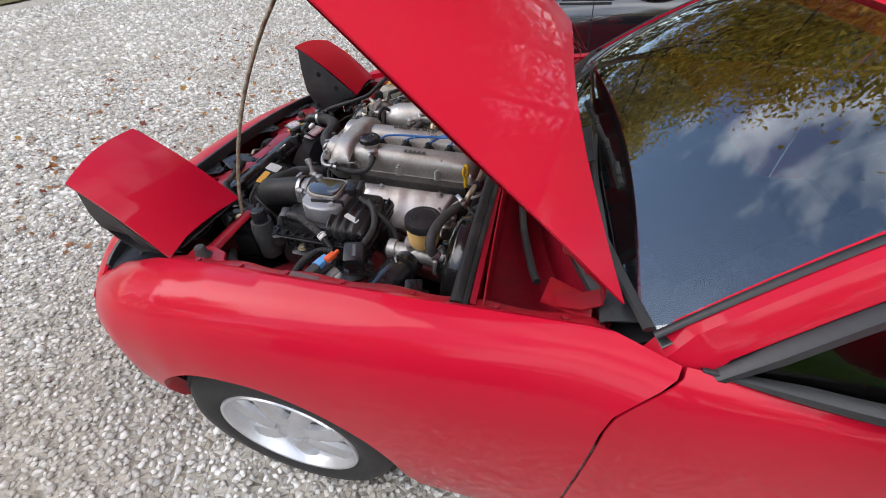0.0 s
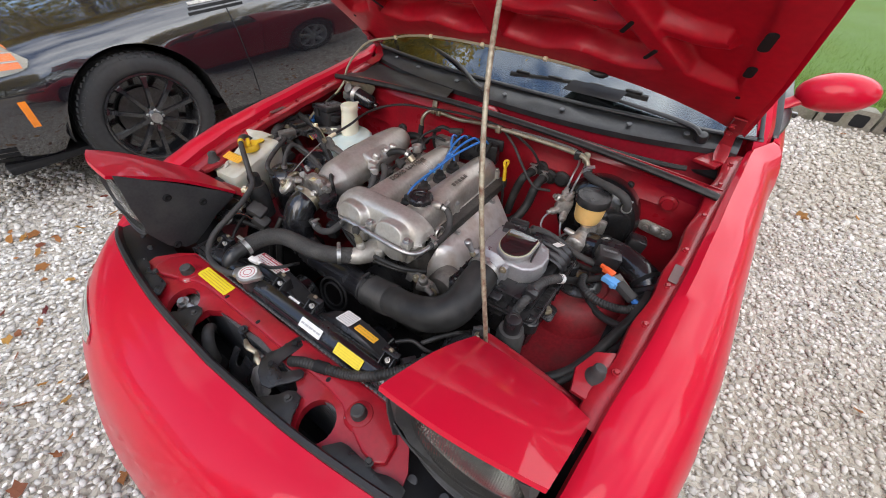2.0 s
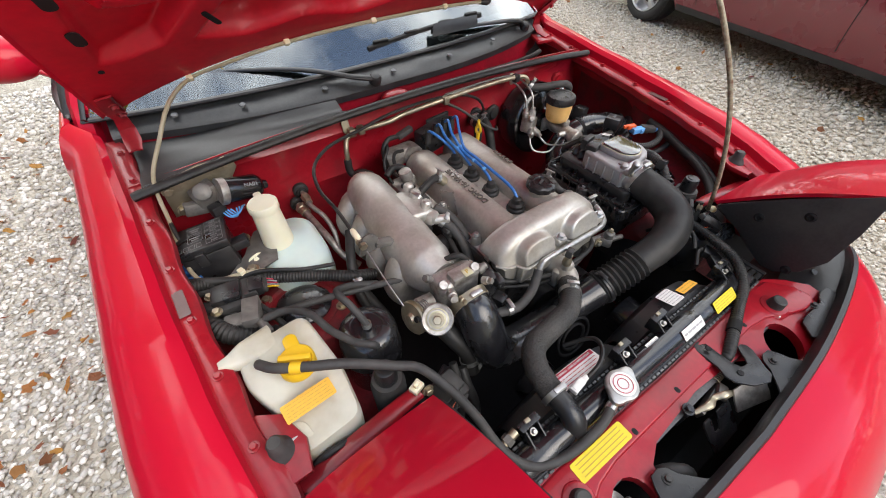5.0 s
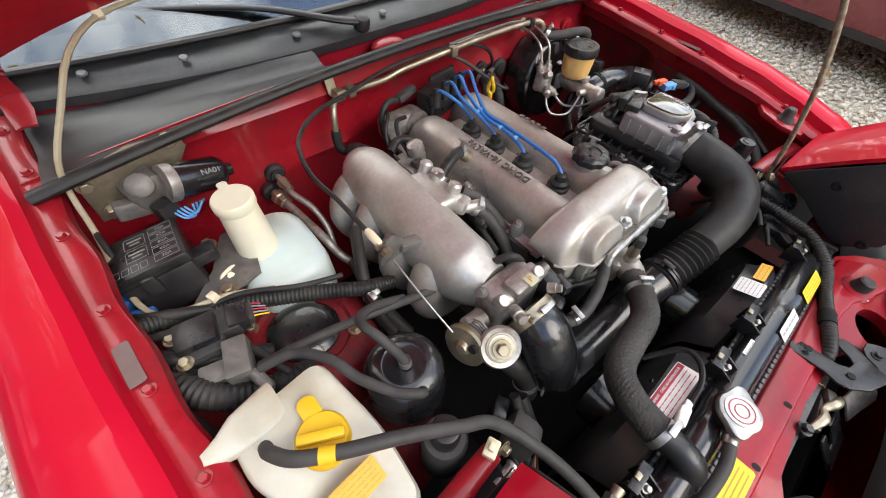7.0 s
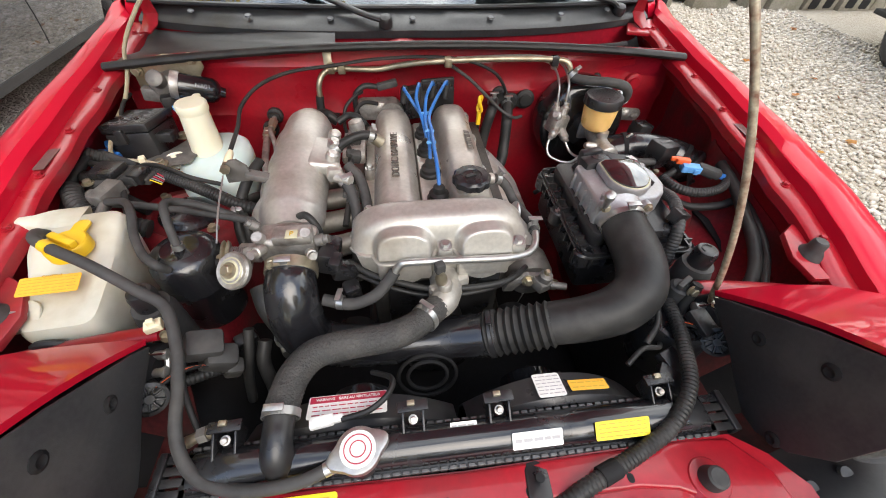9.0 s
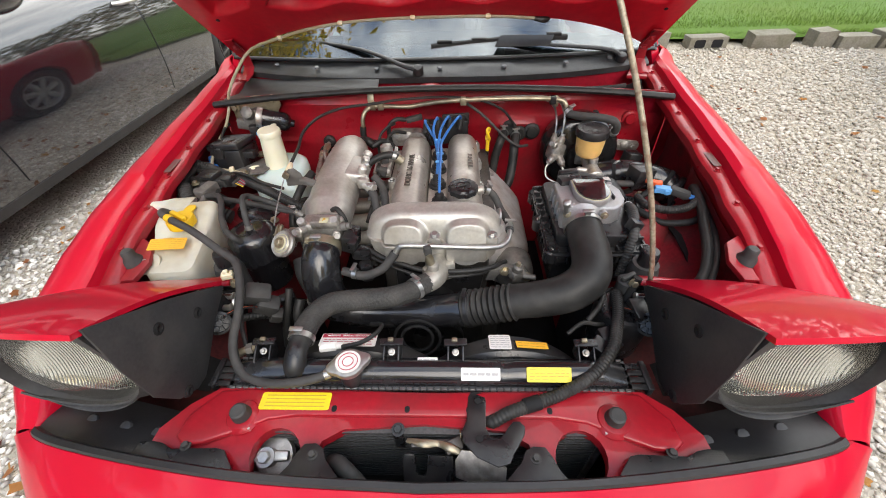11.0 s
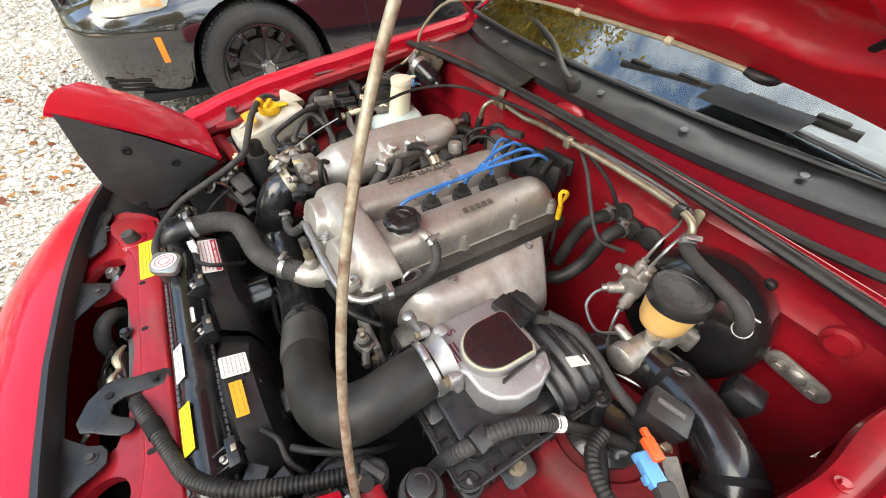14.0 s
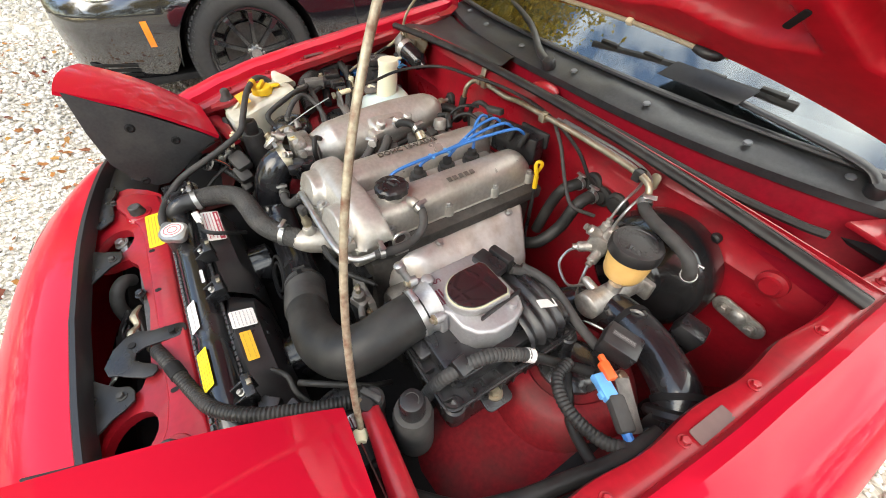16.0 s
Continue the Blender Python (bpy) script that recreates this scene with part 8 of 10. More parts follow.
# headlight motor caps, drum and connectors
for side in (1, -1):
    mot = thing("headlight_motor", "grey plastic headlight lift motor with knob cap", "motor", (side * 0.442, 0.302, 0.6))
    bm = nb()
    lathe(bm, [(0.030, 0.58), (0.030, 0.672), (0.027, 0.682), (0.026, 0.690), (0.0005, 0.690)], pose(side * 0.442, 0.302, 0), 26)
    part("motor_case", bm, RUBBERGREY, mot)
    bm = nb()
    lathe(bm, [(0.0185, 0.688), (0.0185, 0.716), (0.016, 0.7235), (0.0135, 0.7245), (0.0005, 0.7240)], pose(side * 0.442, 0.302, 0), 24)
    kn = part("motor_knob", bm, BLACK, mot)
    bm = nb()
    arrow = [V(side * 0.442 + 0.010 * math.cos(a), 0.302 + 0.010 * math.sin(a), 0.7250) for a in frange(0.5, 3.6, 9)]
    tube(bm, arrow, 0.0011, 5, 1, smooth=False)
    part("knob_arrow", bm, RUBBERGREY, kn)
    # red bracket arm that carries the lid's hinge
    bm = nb()
    tube(bm, [(side * 0.41, 0.252, 0.690), (side * 0.44, 0.250, 0.688), (side * 0.49, 0.245, 0.684), (side * 0.56, 0.238, 0.676), (side * 0.62, 0.228, 0.67)], [0.013, 0.014, 0.016, 0.018, 0.02], 10, 6, flat=0.5)
    arm = part("hinge_arm", bm, BAYRED, roadster)
    bm = nb()
    bolt(bm, (side * 0.398, 0.246, 0.690), (0, -1, 0.2), 0.007)
    part("arm_bolt", bm, BRASS, arm)
bm = nb()
box(bm, (0.022, 0.016, 0.012), pose(-0.413, 0.254, 0.704, 0, 0, 20), 0.002)
box(bm, (0.010, 0.008, 0.012), pose(-0.413, 0.254, 0.712, 0, 0, 20), 0.002)
solo("cream_clip", bm, CREAM, "small cream plastic clip on the red hinge arm", "clip")
drum = thing("washer_pump_drum", "round black plastic drum with screw cap", "drum", (0.385, 0.23, 0.55))
bm = nb()
lathe(bm, [(0.052, 0.54), (0.055, 0.60), (0.055, 0.640), (0.050, 0.650), (0.044, 0.652), (0.042, 0.648), (0.0005, 0.648)], pose(0.384, 0.222, 0), 32)
part("drum_body", bm, BLACK, drum)
bm = nb()
lathe(bm, [(0.018, 0.655), (0.018, 0.680), (0.014, 0.684), (0.0005, 0.684)], pose(0.393, 0.262, 0), 18)
box(bm, (0.034, 0.010, 0.012), pose(0.393, 0.262, 0.690, 0, 0, 30), 0.003)
part("drum_cap", bm, RUBBERGREY, drum)
for x, y, z, a in ((0.335, 0.150, 0.640, 20), (0.315, 0.125, 0.645, 50), (0.40, 0.20, 0.665, 10)):
    bm = nb()
    box(bm, (0.03, 0.045, 0.018), pose(x, y, z, 10, 0, a), 0.003)
    solo("lamp_connector", bm, BLACK, "black wiring connector beside the fan", "connector")
bm = nb()
box(bm, (0.014, 0.020, 0.032), pose(0.432, 0.205, 0.605, 10, 0, 10), 0.002)
solo("cream_connector", bm, CREAM, "small cream wiring connector", "connector")
for sx, pts in ((1, [(0.405, 0.250, 0.700), (0.400, 0.246, 0.680), (0.395, 0.235, 0.640), (0.41, 0.22, 0.60)]),):
    bm = nb()
    tube(bm, pts, 0.009, 10)
    solo("lamp_loom", bm, RUBBER, "black loom beside the raised headlight", "wiring")
cr = thing("relay_connector", "grey plastic relay on a bracket beside the radiator", "relay", (-0.37, 0.245, 0.6))
bm = nb()
box(bm, (0.050, 0.040, 0.034), pose(-0.362, 0.243, 0.660, 15, 28, 20), 0.007)
box(bm, (0.046, 0.036, 0.046), pose(-0.352, 0.238, 0.628, 15, 38, 20), 0.008)
box(bm, (0.026, 0.026, 0.030), pose(-0.340, 0.236, 0.598, 15, 30, 20), 0.006)
part("relay_body", bm, RUBBERGREY, cr)
bm = nb()
for k in range(4):
    box(bm, (0.005, 0.007, 0.0004), pose(-0.372 + 0.006 * k, 0.240 + 0.003 * k, 0.6815 - 0.003 * k, 15, 28, 20))
part("relay_marks", bm, PRINT, cr)
for x, y, z, a in ((-0.335, 0.29, 0.592, 30),):
    bm = nb()
    box(bm, (0.035, 0.022, 0.02), pose(x, y, z, 10, 0, a), 0.004)
    solo("small_connector", bm, BLACK, "small black wiring connector near the headlight", "connector")

# leads and small fittings in the gaps round the engine
def lead(pts, r, label, mat=RUBBER):
    return loom(pts, r, label, 0, mat, "cable")


lead([(-0.155, 0.375, 0.672), (-0.118, 0.350, 0.664), (-0.072, 0.334, 0.657), (-0.015, 0.322, 0.648), (0.065, 0.318, 0.650), (0.122, 0.330, 0.648), (0.165, 0.37, 0.63)], 0.0055, "black taped lead below the cam drive cover")
lead([(-0.145, 0.365, 0.650), (-0.095, 0.338, 0.645), (-0.03, 0.322, 0.632), (0.045, 0.316, 0.636), (0.11, 0.335, 0.628), (0.15, 0.38, 0.60)], 0.0042, "thin black lead below the cam drive cover")
lead([(-0.318, 0.285, 0.63), (-0.322, 0.262, 0.600), (-0.330, 0.238, 0.56), (-0.340, 0.225, 0.50)], 0.008, "black hose dropping beside the fan")
lead([(-0.300, 0.280, 0.60), (-0.305, 0.255, 0.575), (-0.300, 0.235, 0.53), (-0.30, 0.225, 0.48)], 0.011, "fat black hose dropping beside the fan")
lead([(-0.362, 0.262, 0.672), (-0.382, 0.242, 0.660), (-0.388, 0.205, 0.640), (-0.372, 0.165, 0.625), (-0.355, 0.13, 0.60)], 0.0045, "black lead from the relay to the fan")
lead([(-0.345, 0.640, 0.712), (-0.366, 0.600, 0.695), (-0.384, 0.562, 0.662), (-0.388, 0.528, 0.630), (-0.38, 0.50, 0.59)], 0.0105, "black insulated air-conditioning hose beside the plenum")
lead([(0.083, 0.890, 0.800), (0.130, 0.872, 0.772), (0.168, 0.852, 0.742), (0.210, 0.832, 0.708), (0.244, 0.824, 0.690), (0.279, 0.862, 0.672)], 0.0042, "thin black cable down the firewall", RUBBERGREY)
lead([(0.385, 0.655, 0.640), (0.365, 0.632, 0.650), (0.335, 0.622, 0.640), (0.300, 0.640, 0.610), (0.28, 0.66, 0.57)], 0.006, "black lead behind the filter box")
lead([(0.300, 0.180, 0.655), (0.325, 0.205, 0.668), (0.345, 0.240, 0.660), (0.352, 0.275, 0.63), (0.345, 0.31, 0.59)], 0.005, "black lead to the cooling fan")
lead([(0.255, 0.150, 0.655), (0.285, 0.168, 0.664), (0.315, 0.172, 0.655), (0.34, 0.19, 0.63)], 0.004, "thin black fan lead")
lead([(-0.100, 0.815, 0.742), (-0.132, 0.800, 0.752), (-0.150, 0.772, 0.742), (-0.148, 0.740, 0.712)], 0.0045, "thin black lead behind the plenum")
lead([(-0.135, 0.835, 0.762), (-0.150, 0.805, 0.766), (-0.172, 0.785, 0.750), (-0.178, 0.76, 0.72), (-0.165, 0.72, 0.69)], 0.004, "thin black lead beside the fuel rail")
lead([(-0.168, 0.690, 0.705), (-0.160, 0.640, 0.712), (-0.158, 0.585, 0.704), (-0.160, 0.53, 0.69), (-0.168, 0.47, 0.67)], 0.0062, "black injector harness beside the fuel rail")
for x, y, z, a in ((-0.153, 0.700, 0.712, 10), (-0.150, 0.640, 0.712, 4), (-0.150, 0.580, 0.708, -4), (-0.152, 0.520, 0.700, 0)):
    bm = nb()
    box(bm, (0.022, 0.026, 0.020), pose(x, y, z, 0, 18, a), 0.003)
    box(bm, (0.012, 0.018, 0.010), pose(x - 0.012, y, z + 0.008, 0, 18, a), 0.002)
    solo("injector_plug", bm, RUBBERGREY, "grey injector plug beside the fuel rail", "connector", group="injector plugs along the fuel rail")
alt = thing("alternator_bracket", "dull tan alternator bracket with adjuster bolt", "bracket", (0.17, 0.34, 0.6))
bm = nb()
slab(bm, [(0.118, 0.600), (0.126, 0.630), (0.160, 0.640), (0.205, 0.632), (0.222, 0.606), (0.205, 0.596), (0.185, 0.616), (0.150, 0.620), (0.136, 0.598)], 0.014, Matrix(((1, 0, 0, 0), (0, 0, -1, 0.352), (0, 1, 0, 0), (0, 0, 0, 1))), 0.003)
part("bracket_plate", bm, GRIME, alt)
bm = nb()
lathe(bm, [(0.045, -0.05), (0.048, -0.045), (0.048, 0.0), (0.040, 0.012), (0.018, 0.016), (0.0005, 0.016)], along((0.195, 0.400, 0.560), (0, -1, 0.05)), 28)
part("alternator_body", bm, GRIME, alt)
for x, z in ((0.160, 0.630), (0.212, 0.612)):
    bm = nb()
    bolt(bm, (x, 0.338, z), (0, -1, 0.2), 0.008)
    part("adjuster_bolt", bm, BRASS, alt)
pv = thing("air_valve_unit", "small dull metal valve beside the intake duct", "valve", (0.18, 0.335, 0.6))
bm = nb()
box(bm, (0.034, 0.028, 0.022), pose(0.186, 0.330, 0.628, 0, 10, 25), 0.005)
lathe(bm, [(0.012, 0), (0.012, 0.016), (0.008, 0.02)], along((0.186, 0.330, 0.638), (0.1, -0.1, 1)), 16)
lathe(bm, [(0.007, 0), (0.007, 0.026), (0.006, 0.028)], along((0.200, 0.325, 0.628), (0.9, -0.3, 0.1)), 12)
part("valve_body", bm, GRIME, pv)
bm = nb()
lathe(bm, [(0.006, 0), (0.006, 0.006), (0.004, 0.009), (0.0005, 0.009)], along((0.187, 0.329, 0.657), (0.1, -0.1, 1)), 6)
part("valve_nut", bm, BRASS, pv)
tb = thing("pipe_fitting", "tarnished brass hose fitting beside the radiator", "fitting", (-0.33, 0.12, 0.64))
bm = nb()
tube(bm, [(-0.352, 0.114, 0.642), (-0.335, 0.119, 0.647), (-0.312, 0.122, 0.652)], [0.008, 0.0065, 0.008], 12, 4)
part("fitting_body", bm, BRASS, tb)
bm = nb()
lathe(bm, [(0.0105, -0.006), (0.0105, 0.006)], along((-0.330, 0.120, 0.648), (1, 0.15, 0.2)), 6)
part("fitting_nut", bm, GRIME, tb)
# second fan's round guard under the crossover pipe
bm = nb()
for rr in (0.050, 0.034):
    tube(bm, [V(-0.035 + rr * math.cos(a), 0.215 + 0.3 * rr * math.sin(a), 0.545 + 0.9 * rr * math.sin(a)) for a in frange(0, 2 * math.pi, 37)], 0.0035, 8, 1, smooth=False, cap=False)
solo("water_pump_pulley", bm, BLACKMATT, "black pressed pulley behind the cooling fans", "pulley")
# coloured plugs beside the fuse box
for x, y, z, a, mt, lb in ((-0.668, 0.735, 0.704, 25, BLUE, "blue wiring connector beside the fuse box"), (-0.652, 0.772, 0.716, 60, ORANGE, "orange wiring connector beside the fuse box"), (-0.674, 0.700, 0.700, -10, BLUE, "blue taped wiring connector under the wing rail")):
    bm = nb()
    box(bm, (0.034, 0.022, 0.020), pose(x, y, z, 10, 0, a), 0.004)
    box(bm, (0.014, 0.016, 0.014), pose(x, y, z, 10, 0, a) @ pose(0.022, 0, 0), 0.002)
    solo("harness_connector", bm, mt, lb, "connector")
for pts, r in (([(-0.672, 0.690, 0.712), (-0.650, 0.668, 0.722), (-0.618, 0.655, 0.716), (-0.585, 0.645, 0.706)], 0.0085), ([(-0.668, 0.640, 0.722), (-0.645, 0.630, 0.724), (-0.622, 0.622, 0.722)], 0.0065), ([(-0.600, 0.575, 0.712), (-0.575, 0.558, 0.716), (-0.560, 0.530, 0.712), (-0.545, 0.49, 0.70)], 0.0055)):
    lead(pts, r, "black taped lead beside the ignition module")
bm = nb()
box(bm, (0.052, 0.044, 0.014), pose(-0.612, 0.602, 0.729, 0, -4, -12), 0.003)
box(bm, (0.026, 0.036, 0.022), pose(-0.562, 0.602, 0.715, 0, 4, -12), 0.003)
solo("module_cover", bm, BLACK, "dark smoky plastic cover on the ignition module", "cover")
bm = nb()
box(bm, (0.020, 0.030, 0.018), pose(-0.384, 0.549, 0.666, 20, 0, 8), 0.003)
box(bm, (0.010, 0.014, 0.026), pose(-0.388, 0.538, 0.660, 20, 0, 8), 0.002)
solo("pressure_switch", bm, STEEL, "small pale metal pressure switch on the refrigerant hose", "switch")
# lift gear behind the raised headlights: gear case, link pins and a round harness plug
for side in (1, -1):
    gear = thing("headlight_gear", "dark headlight lift gear case with a round wiring plug", "lift gear", (side * 0.415, 0.205, 0.6))
    bm = nb()
    lathe(bm, [(0.0005, -0.035), (0.034, -0.035), (0.036, -0.028), (0.036, 0.012), (0.030, 0.018), (0.0005, 0.018)], along((side * 0.425, 0.222, 0.642), (-side, -0.2, 0.15)), 28)
    box(bm, (0.05, 0.06, 0.07), pose(side * 0.44, 0.235, 0.605, 8, 0, 12), 0.008)
    part("gear_case", bm, BLACKMATT, gear)
    for y, z in ((0.226, 0.672), (0.205, 0.662)):
        bm = nb()
        tube(bm, [(side * 0.43, y, z), (side * 0.402, y, z)], 0.0065, 12, smooth=False)
        lathe(bm, [(0.0085, 0), (0.0085, 0.004), (0.004, 0.006), (0.0005, 0.006)], along((side * 0.402, y, z), (-side, 0, 0)), 12)
        part("link_pin", bm, STEEL, gear)
    bm = nb()
    tube(bm, [(side * 0.400, 0.226, 0.672), (side * 0.399, 0.214, 0.664), (side * 0.400, 0.205, 0.650)], 0.004, 8)
    part("crank_link", bm, STEEL, gear)
    m = along((side * 0.412, 0.172, 0.655), (-side * 0.5, -0.6, 0.6))
    bm = nb()
    lathe(bm, [(0.0005, -0.024), (0.019, -0.024), (0.021, -0.016), (0.0225, 0.002), (0.0225, 0.006), (0.018, 0.007), (0.017, 0.002), (0.007, 0.002), (0.006, 0.006), (0.0005, 0.006)], m, 28)
    plug_body = part("harness_plug", bm, BLACK, gear)
    bm = nb()
    for k in range(9):
        a = 40 * k
        box(bm, (0.013, 0.003, 0.005), m @ pose(0, 0, 0, 0, 0, a) @ pose(0.0125, 0, 0.004), 0.0008)
    tagged(part("plug_ribs", bm, BLACK, plug_body), kind="stuff")
    for k, mat in enumerate((BLACKMATT, ORANGE, RUBBERGREY, BLACKMATT)):
        bm = nb()
        tube(bm, [(side * 0.405, 0.178 + 0.003 * k, 0.662), (side * 0.385, 0.196 + 0.004 * k, 0.664 - 0.002 * k), (side * 0.362, 0.214, 0.652), (side * 0.345, 0.225, 0.625), (side * 0.34, 0.23, 0.58)], 0.0022, 6)
        part("plug_wire", bm, mat, gear)
    bm = nb()
    tube(bm, [(side * 0.425, 0.185, 0.625), (side * 0.385, 0.205, 0.630), (side * 0.35, 0.235, 0.600), (side * 0.34, 0.26, 0.55)], 0.008, 10, rib=0.0012, pitch=0.006)
    part("gear_loom", bm, RUBBER, gear)

# ---------------------------------------------------------------- passenger's side: tanks, canister, fuse box, wiper motor
tank_w = thing("washer_tank", "milky plastic washer tank with yellow cap and orange label", "washer tank", (-0.56, 0.36, 0.6))
bm = nb()
def rounded_loop(corners, r, n=5):
    """A closed loop with each corner turned by a short curve of radius about r."""
    out = []
    for k, c in enumerate(corners):
        c = V(*c)
        a, b = V(*corners[k - 1]), V(*corners[(k + 1) % len(corners)])
        p, q = c + (a - c).normalized() * r, c + (b - c).normalized() * r
        out += [(p.lerp(c, t)).lerp(c.lerp(q, t), t) for t in frange(0, 1, n)]
    return out


shoulder = rounded_loop([(-0.631, 0.452, 0.736), (-0.510, 0.464, 0.738), (-0.494, 0.355, 0.716), (-0.500, 0.268, 0.688), (-0.598, 0.258, 0.690), (-0.606, 0.330, 0.708), (-0.634, 0.392, 0.722)], 0.020)
c0 = sum(shoulder, V(0, 0, 0)) / len(shoulder)
rings = [[p.lerp(V(c0.x, c0.y, p.z), k) + V(0, 0, dz) for p in shoulder] for k, dz in ((0.30, -0.16), (0.12, -0.13), (0.03, -0.05), (0.0, -0.012), (0.012, 0.0), (0.05, 0.009), (0.13, 0.012), (0.5, 0.013))]
grid(bm, rings, close_u=True, cap=True)
horn = [(V(-0.575, 0.446, 0.738), 0.030, 0.012), (V(-0.620, 0.442, 0.742), 0.022, 0.012), (V(-0.640, 0.437, 0.746), 0.013, 0.009), (V(-0.654, 0.436, 0.753), 0.006, 0.004)]
grid(bm, [[p + V(0.25 * w * math.sin(a), w * math.copysign(abs(math.cos(a)) ** 0.5, math.cos(a)), h * math.copysign(abs(math.sin(a)) ** 0.5, math.sin(a))) for a in [2 * math.pi * i / 20 for i in range(20)]] for p, w, h in horn], close_u=True, cap=True)
part("tank_body", bm, MILKY, tank_w, angle=42)
bm = nb()
slab(bm, rounded(0.05, 0.045, 0.015), 0.006, pose(-0.600, 0.288, 0.700, 25, 0, 10), 0.002)
part("tank_tab", bm, MILKY, tank_w)
bm = nb()
bolt(bm, (-0.597, 0.284, 0.708), (0, -0.4, 1), 0.008)
part("tank_bolt", bm, STEEL, tank_w)
bm = nb()
lathe(bm, [(0.0285, 0.742), (0.0285, 0.757), (0.026, 0.760), (0.0005, 0.760)], pose(-0.552, 0.375, 0), 28)
slab(bm, rounded(0.022, 0.034, 0.010), 0.004, pose(-0.548, 0.408, 0.755), 0.001)
box(bm, (0.05, 0.012, 0.012), pose(-0.552, 0.375, 0.764, 0, 0, -28), 0.004)
part("tank_cap", bm, YELLOW, tank_w, "bright yellow snap cap")
lab = sticker(tank_w, 0.078, 0.028, pose(-0.560, 0.318, 0.733, 16, 0, 4), STICKO, 5, INKO)
part("caution_text", lettering("CAUTION", 0.0055, pose(-0.560, 0.3305, 0.7372, 16, 0, 4)), INKO, lab)
bm = nb()
ringp = [V(-0.56 + 0.032 * math.cos(a), 0.258 - 0.006 * math.sin(a), 0.655 + 0.030 * math.sin(a)) for a in frange(0, 2 * math.pi, 25)]
tube(bm, ringp, 0.006, 8, 1, smooth=False, cap=False)
part("pump_grommet", bm, RUBBER, tank_w)

can = thing("charcoal_canister", "round black vapour canister with rubber hoses", "canister", (-0.427, 0.402, 0.55))
bm = nb()
lathe(bm, [(0.054, 0.545), (0.056, 0.56), (0.056, 0.63), (0.0585, 0.634), (0.0585, 0.640), (0.056, 0.644), (0.056, 0.676), (0.0545, 0.688), (0.050, 0.698), (0.042, 0.704), (0.030, 0.707), (0.028, 0.7055), (0.0005, 0.7065)], pose(-0.427, 0.402, 0), 40)
part("canister_body", bm, BLACKGLOSS, can)
for pts in ([(-0.425, 0.398, 0.700), (-0.428, 0.404, 0.722), (-0.438, 0.43, 0.748), (-0.446, 0.455, 0.756), (-0.440, 0.475, 0.745), (-0.41, 0.49, 0.72), (-0.36, 0.49, 0.69)],
            [(-0.430, 0.358, 0.702), (-0.438, 0.352, 0.722), (-0.46, 0.37, 0.728), (-0.485, 0.41, 0.735), (-0.50, 0.45, 0.745), (-0.53, 0.49, 0.738), (-0.57, 0.505, 0.728)],
            [(-0.57, 0.515, 0.715), (-0.52, 0.51, 0.712), (-0.45, 0.50, 0.705), (-0.38, 0.485, 0.698), (-0.31, 0.47, 0.69)]):
    bm = nb()
    tube(bm, pts, 0.0068, 10)
    part("vapour_hose", bm, RUBBERGREY, can)
clamp((-0.426, 0.400, 0.712), (0, 0.2, 1), 0.0072, can, STEEL, False)

cool = thing("coolant_reservoir", "white translucent coolant reservoir with a tall capped neck", "coolant reservoir", (-0.46, 0.70, 0.58))
bm = nb()
rings = []
for z, sx, sy, cx, cy in ((0.575, 0.055, 0.055, -0.462, 0.695), (0.582, 0.068, 0.068, -0.462, 0.697), (0.62, 0.071, 0.074, -0.462, 0.700), (0.662, 0.071, 0.076, -0.463, 0.705), (0.680, 0.067, 0.073, -0.463, 0.710), (0.690, 0.052, 0.060, -0.462, 0.716)):
    rings.append([V(cx + sx * math.copysign(abs(math.cos(a)) ** 0.55, math.cos(a)), cy + sy * math.copysign(abs(math.sin(a)) ** 0.55, math.sin(a)), z + 0.012 * math.sin(a)) for a in [2 * math.pi * i / 36 for i in range(36)]])
grid(bm, rings, close_u=True, cap=True)
part("reservoir_body", bm, COOLTINT, cool, angle=60)
bm = nb()
lathe(bm, [(0.034, -0.105), (0.0315, -0.06), (0.029, -0.01), (0.0285, 0.0)], along((-0.482, 0.743, 0.776), (0.0, 0.13, 1)), 30)
part("reservoir_neck", bm, MILKYBLUE, cool)
bm = nb()
lathe(bm, [(0.0305, 0.772), (0.0315, 0.775), (0.0315, 0.788), (0.029, 0.791), (0.0005, 0.7915)], pose(-0.482, 0.744, 0), 30)
slab(bm, rounded(0.016, 0.024, 0.006), 0.004, pose(-0.482, 0.778, 0.785), 0.001)
part("reservoir_cap", bm, MILKYBLUE, cool)
bm = nb()
slab(bm, rounded(0.040, 0.036, 0.014), 0.008, pose(-0.540, 0.700, 0.680, 40, 0, 25), 0.002)
bolt(bm, (-0.541, 0.698, 0.689), (0, -0.5, 1), 0.006)
part("reservoir_tab", bm, MILKYBLUE, cool)

fuse = thing("fuse_box", "dusty black main fuse box with printed lid", "fuse box", (-0.61, 0.72, 0.62))
fm = pose(-0.615, 0.764, 0.744, -8, -4, -4)
bm = nb()
box(bm, (0.092, 0.098, 0.07), fm @ pose(0, 0, -0.045), 0.005, taper=1.02)
part("fuse_case", bm, BLACK, fuse)
bm = nb()
box(bm, (0.098, 0.104, 0.018), fm, 0.004)
lid = part("fuse_lid", bm, BLACK, fuse)
bm = nb()
box(bm, (0.018, 0.012, 0.03), fm @ pose(-0.01, -0.054, -0.015), 0.002)
part("lid_clip", bm, BLACK, lid)
bm = nb()
box(bm, (0.035, 0.03, 0.02), fm @ pose(0.06, -0.02, -0.03), 0.003)
part("lid_hasp", bm, BLACK, lid)
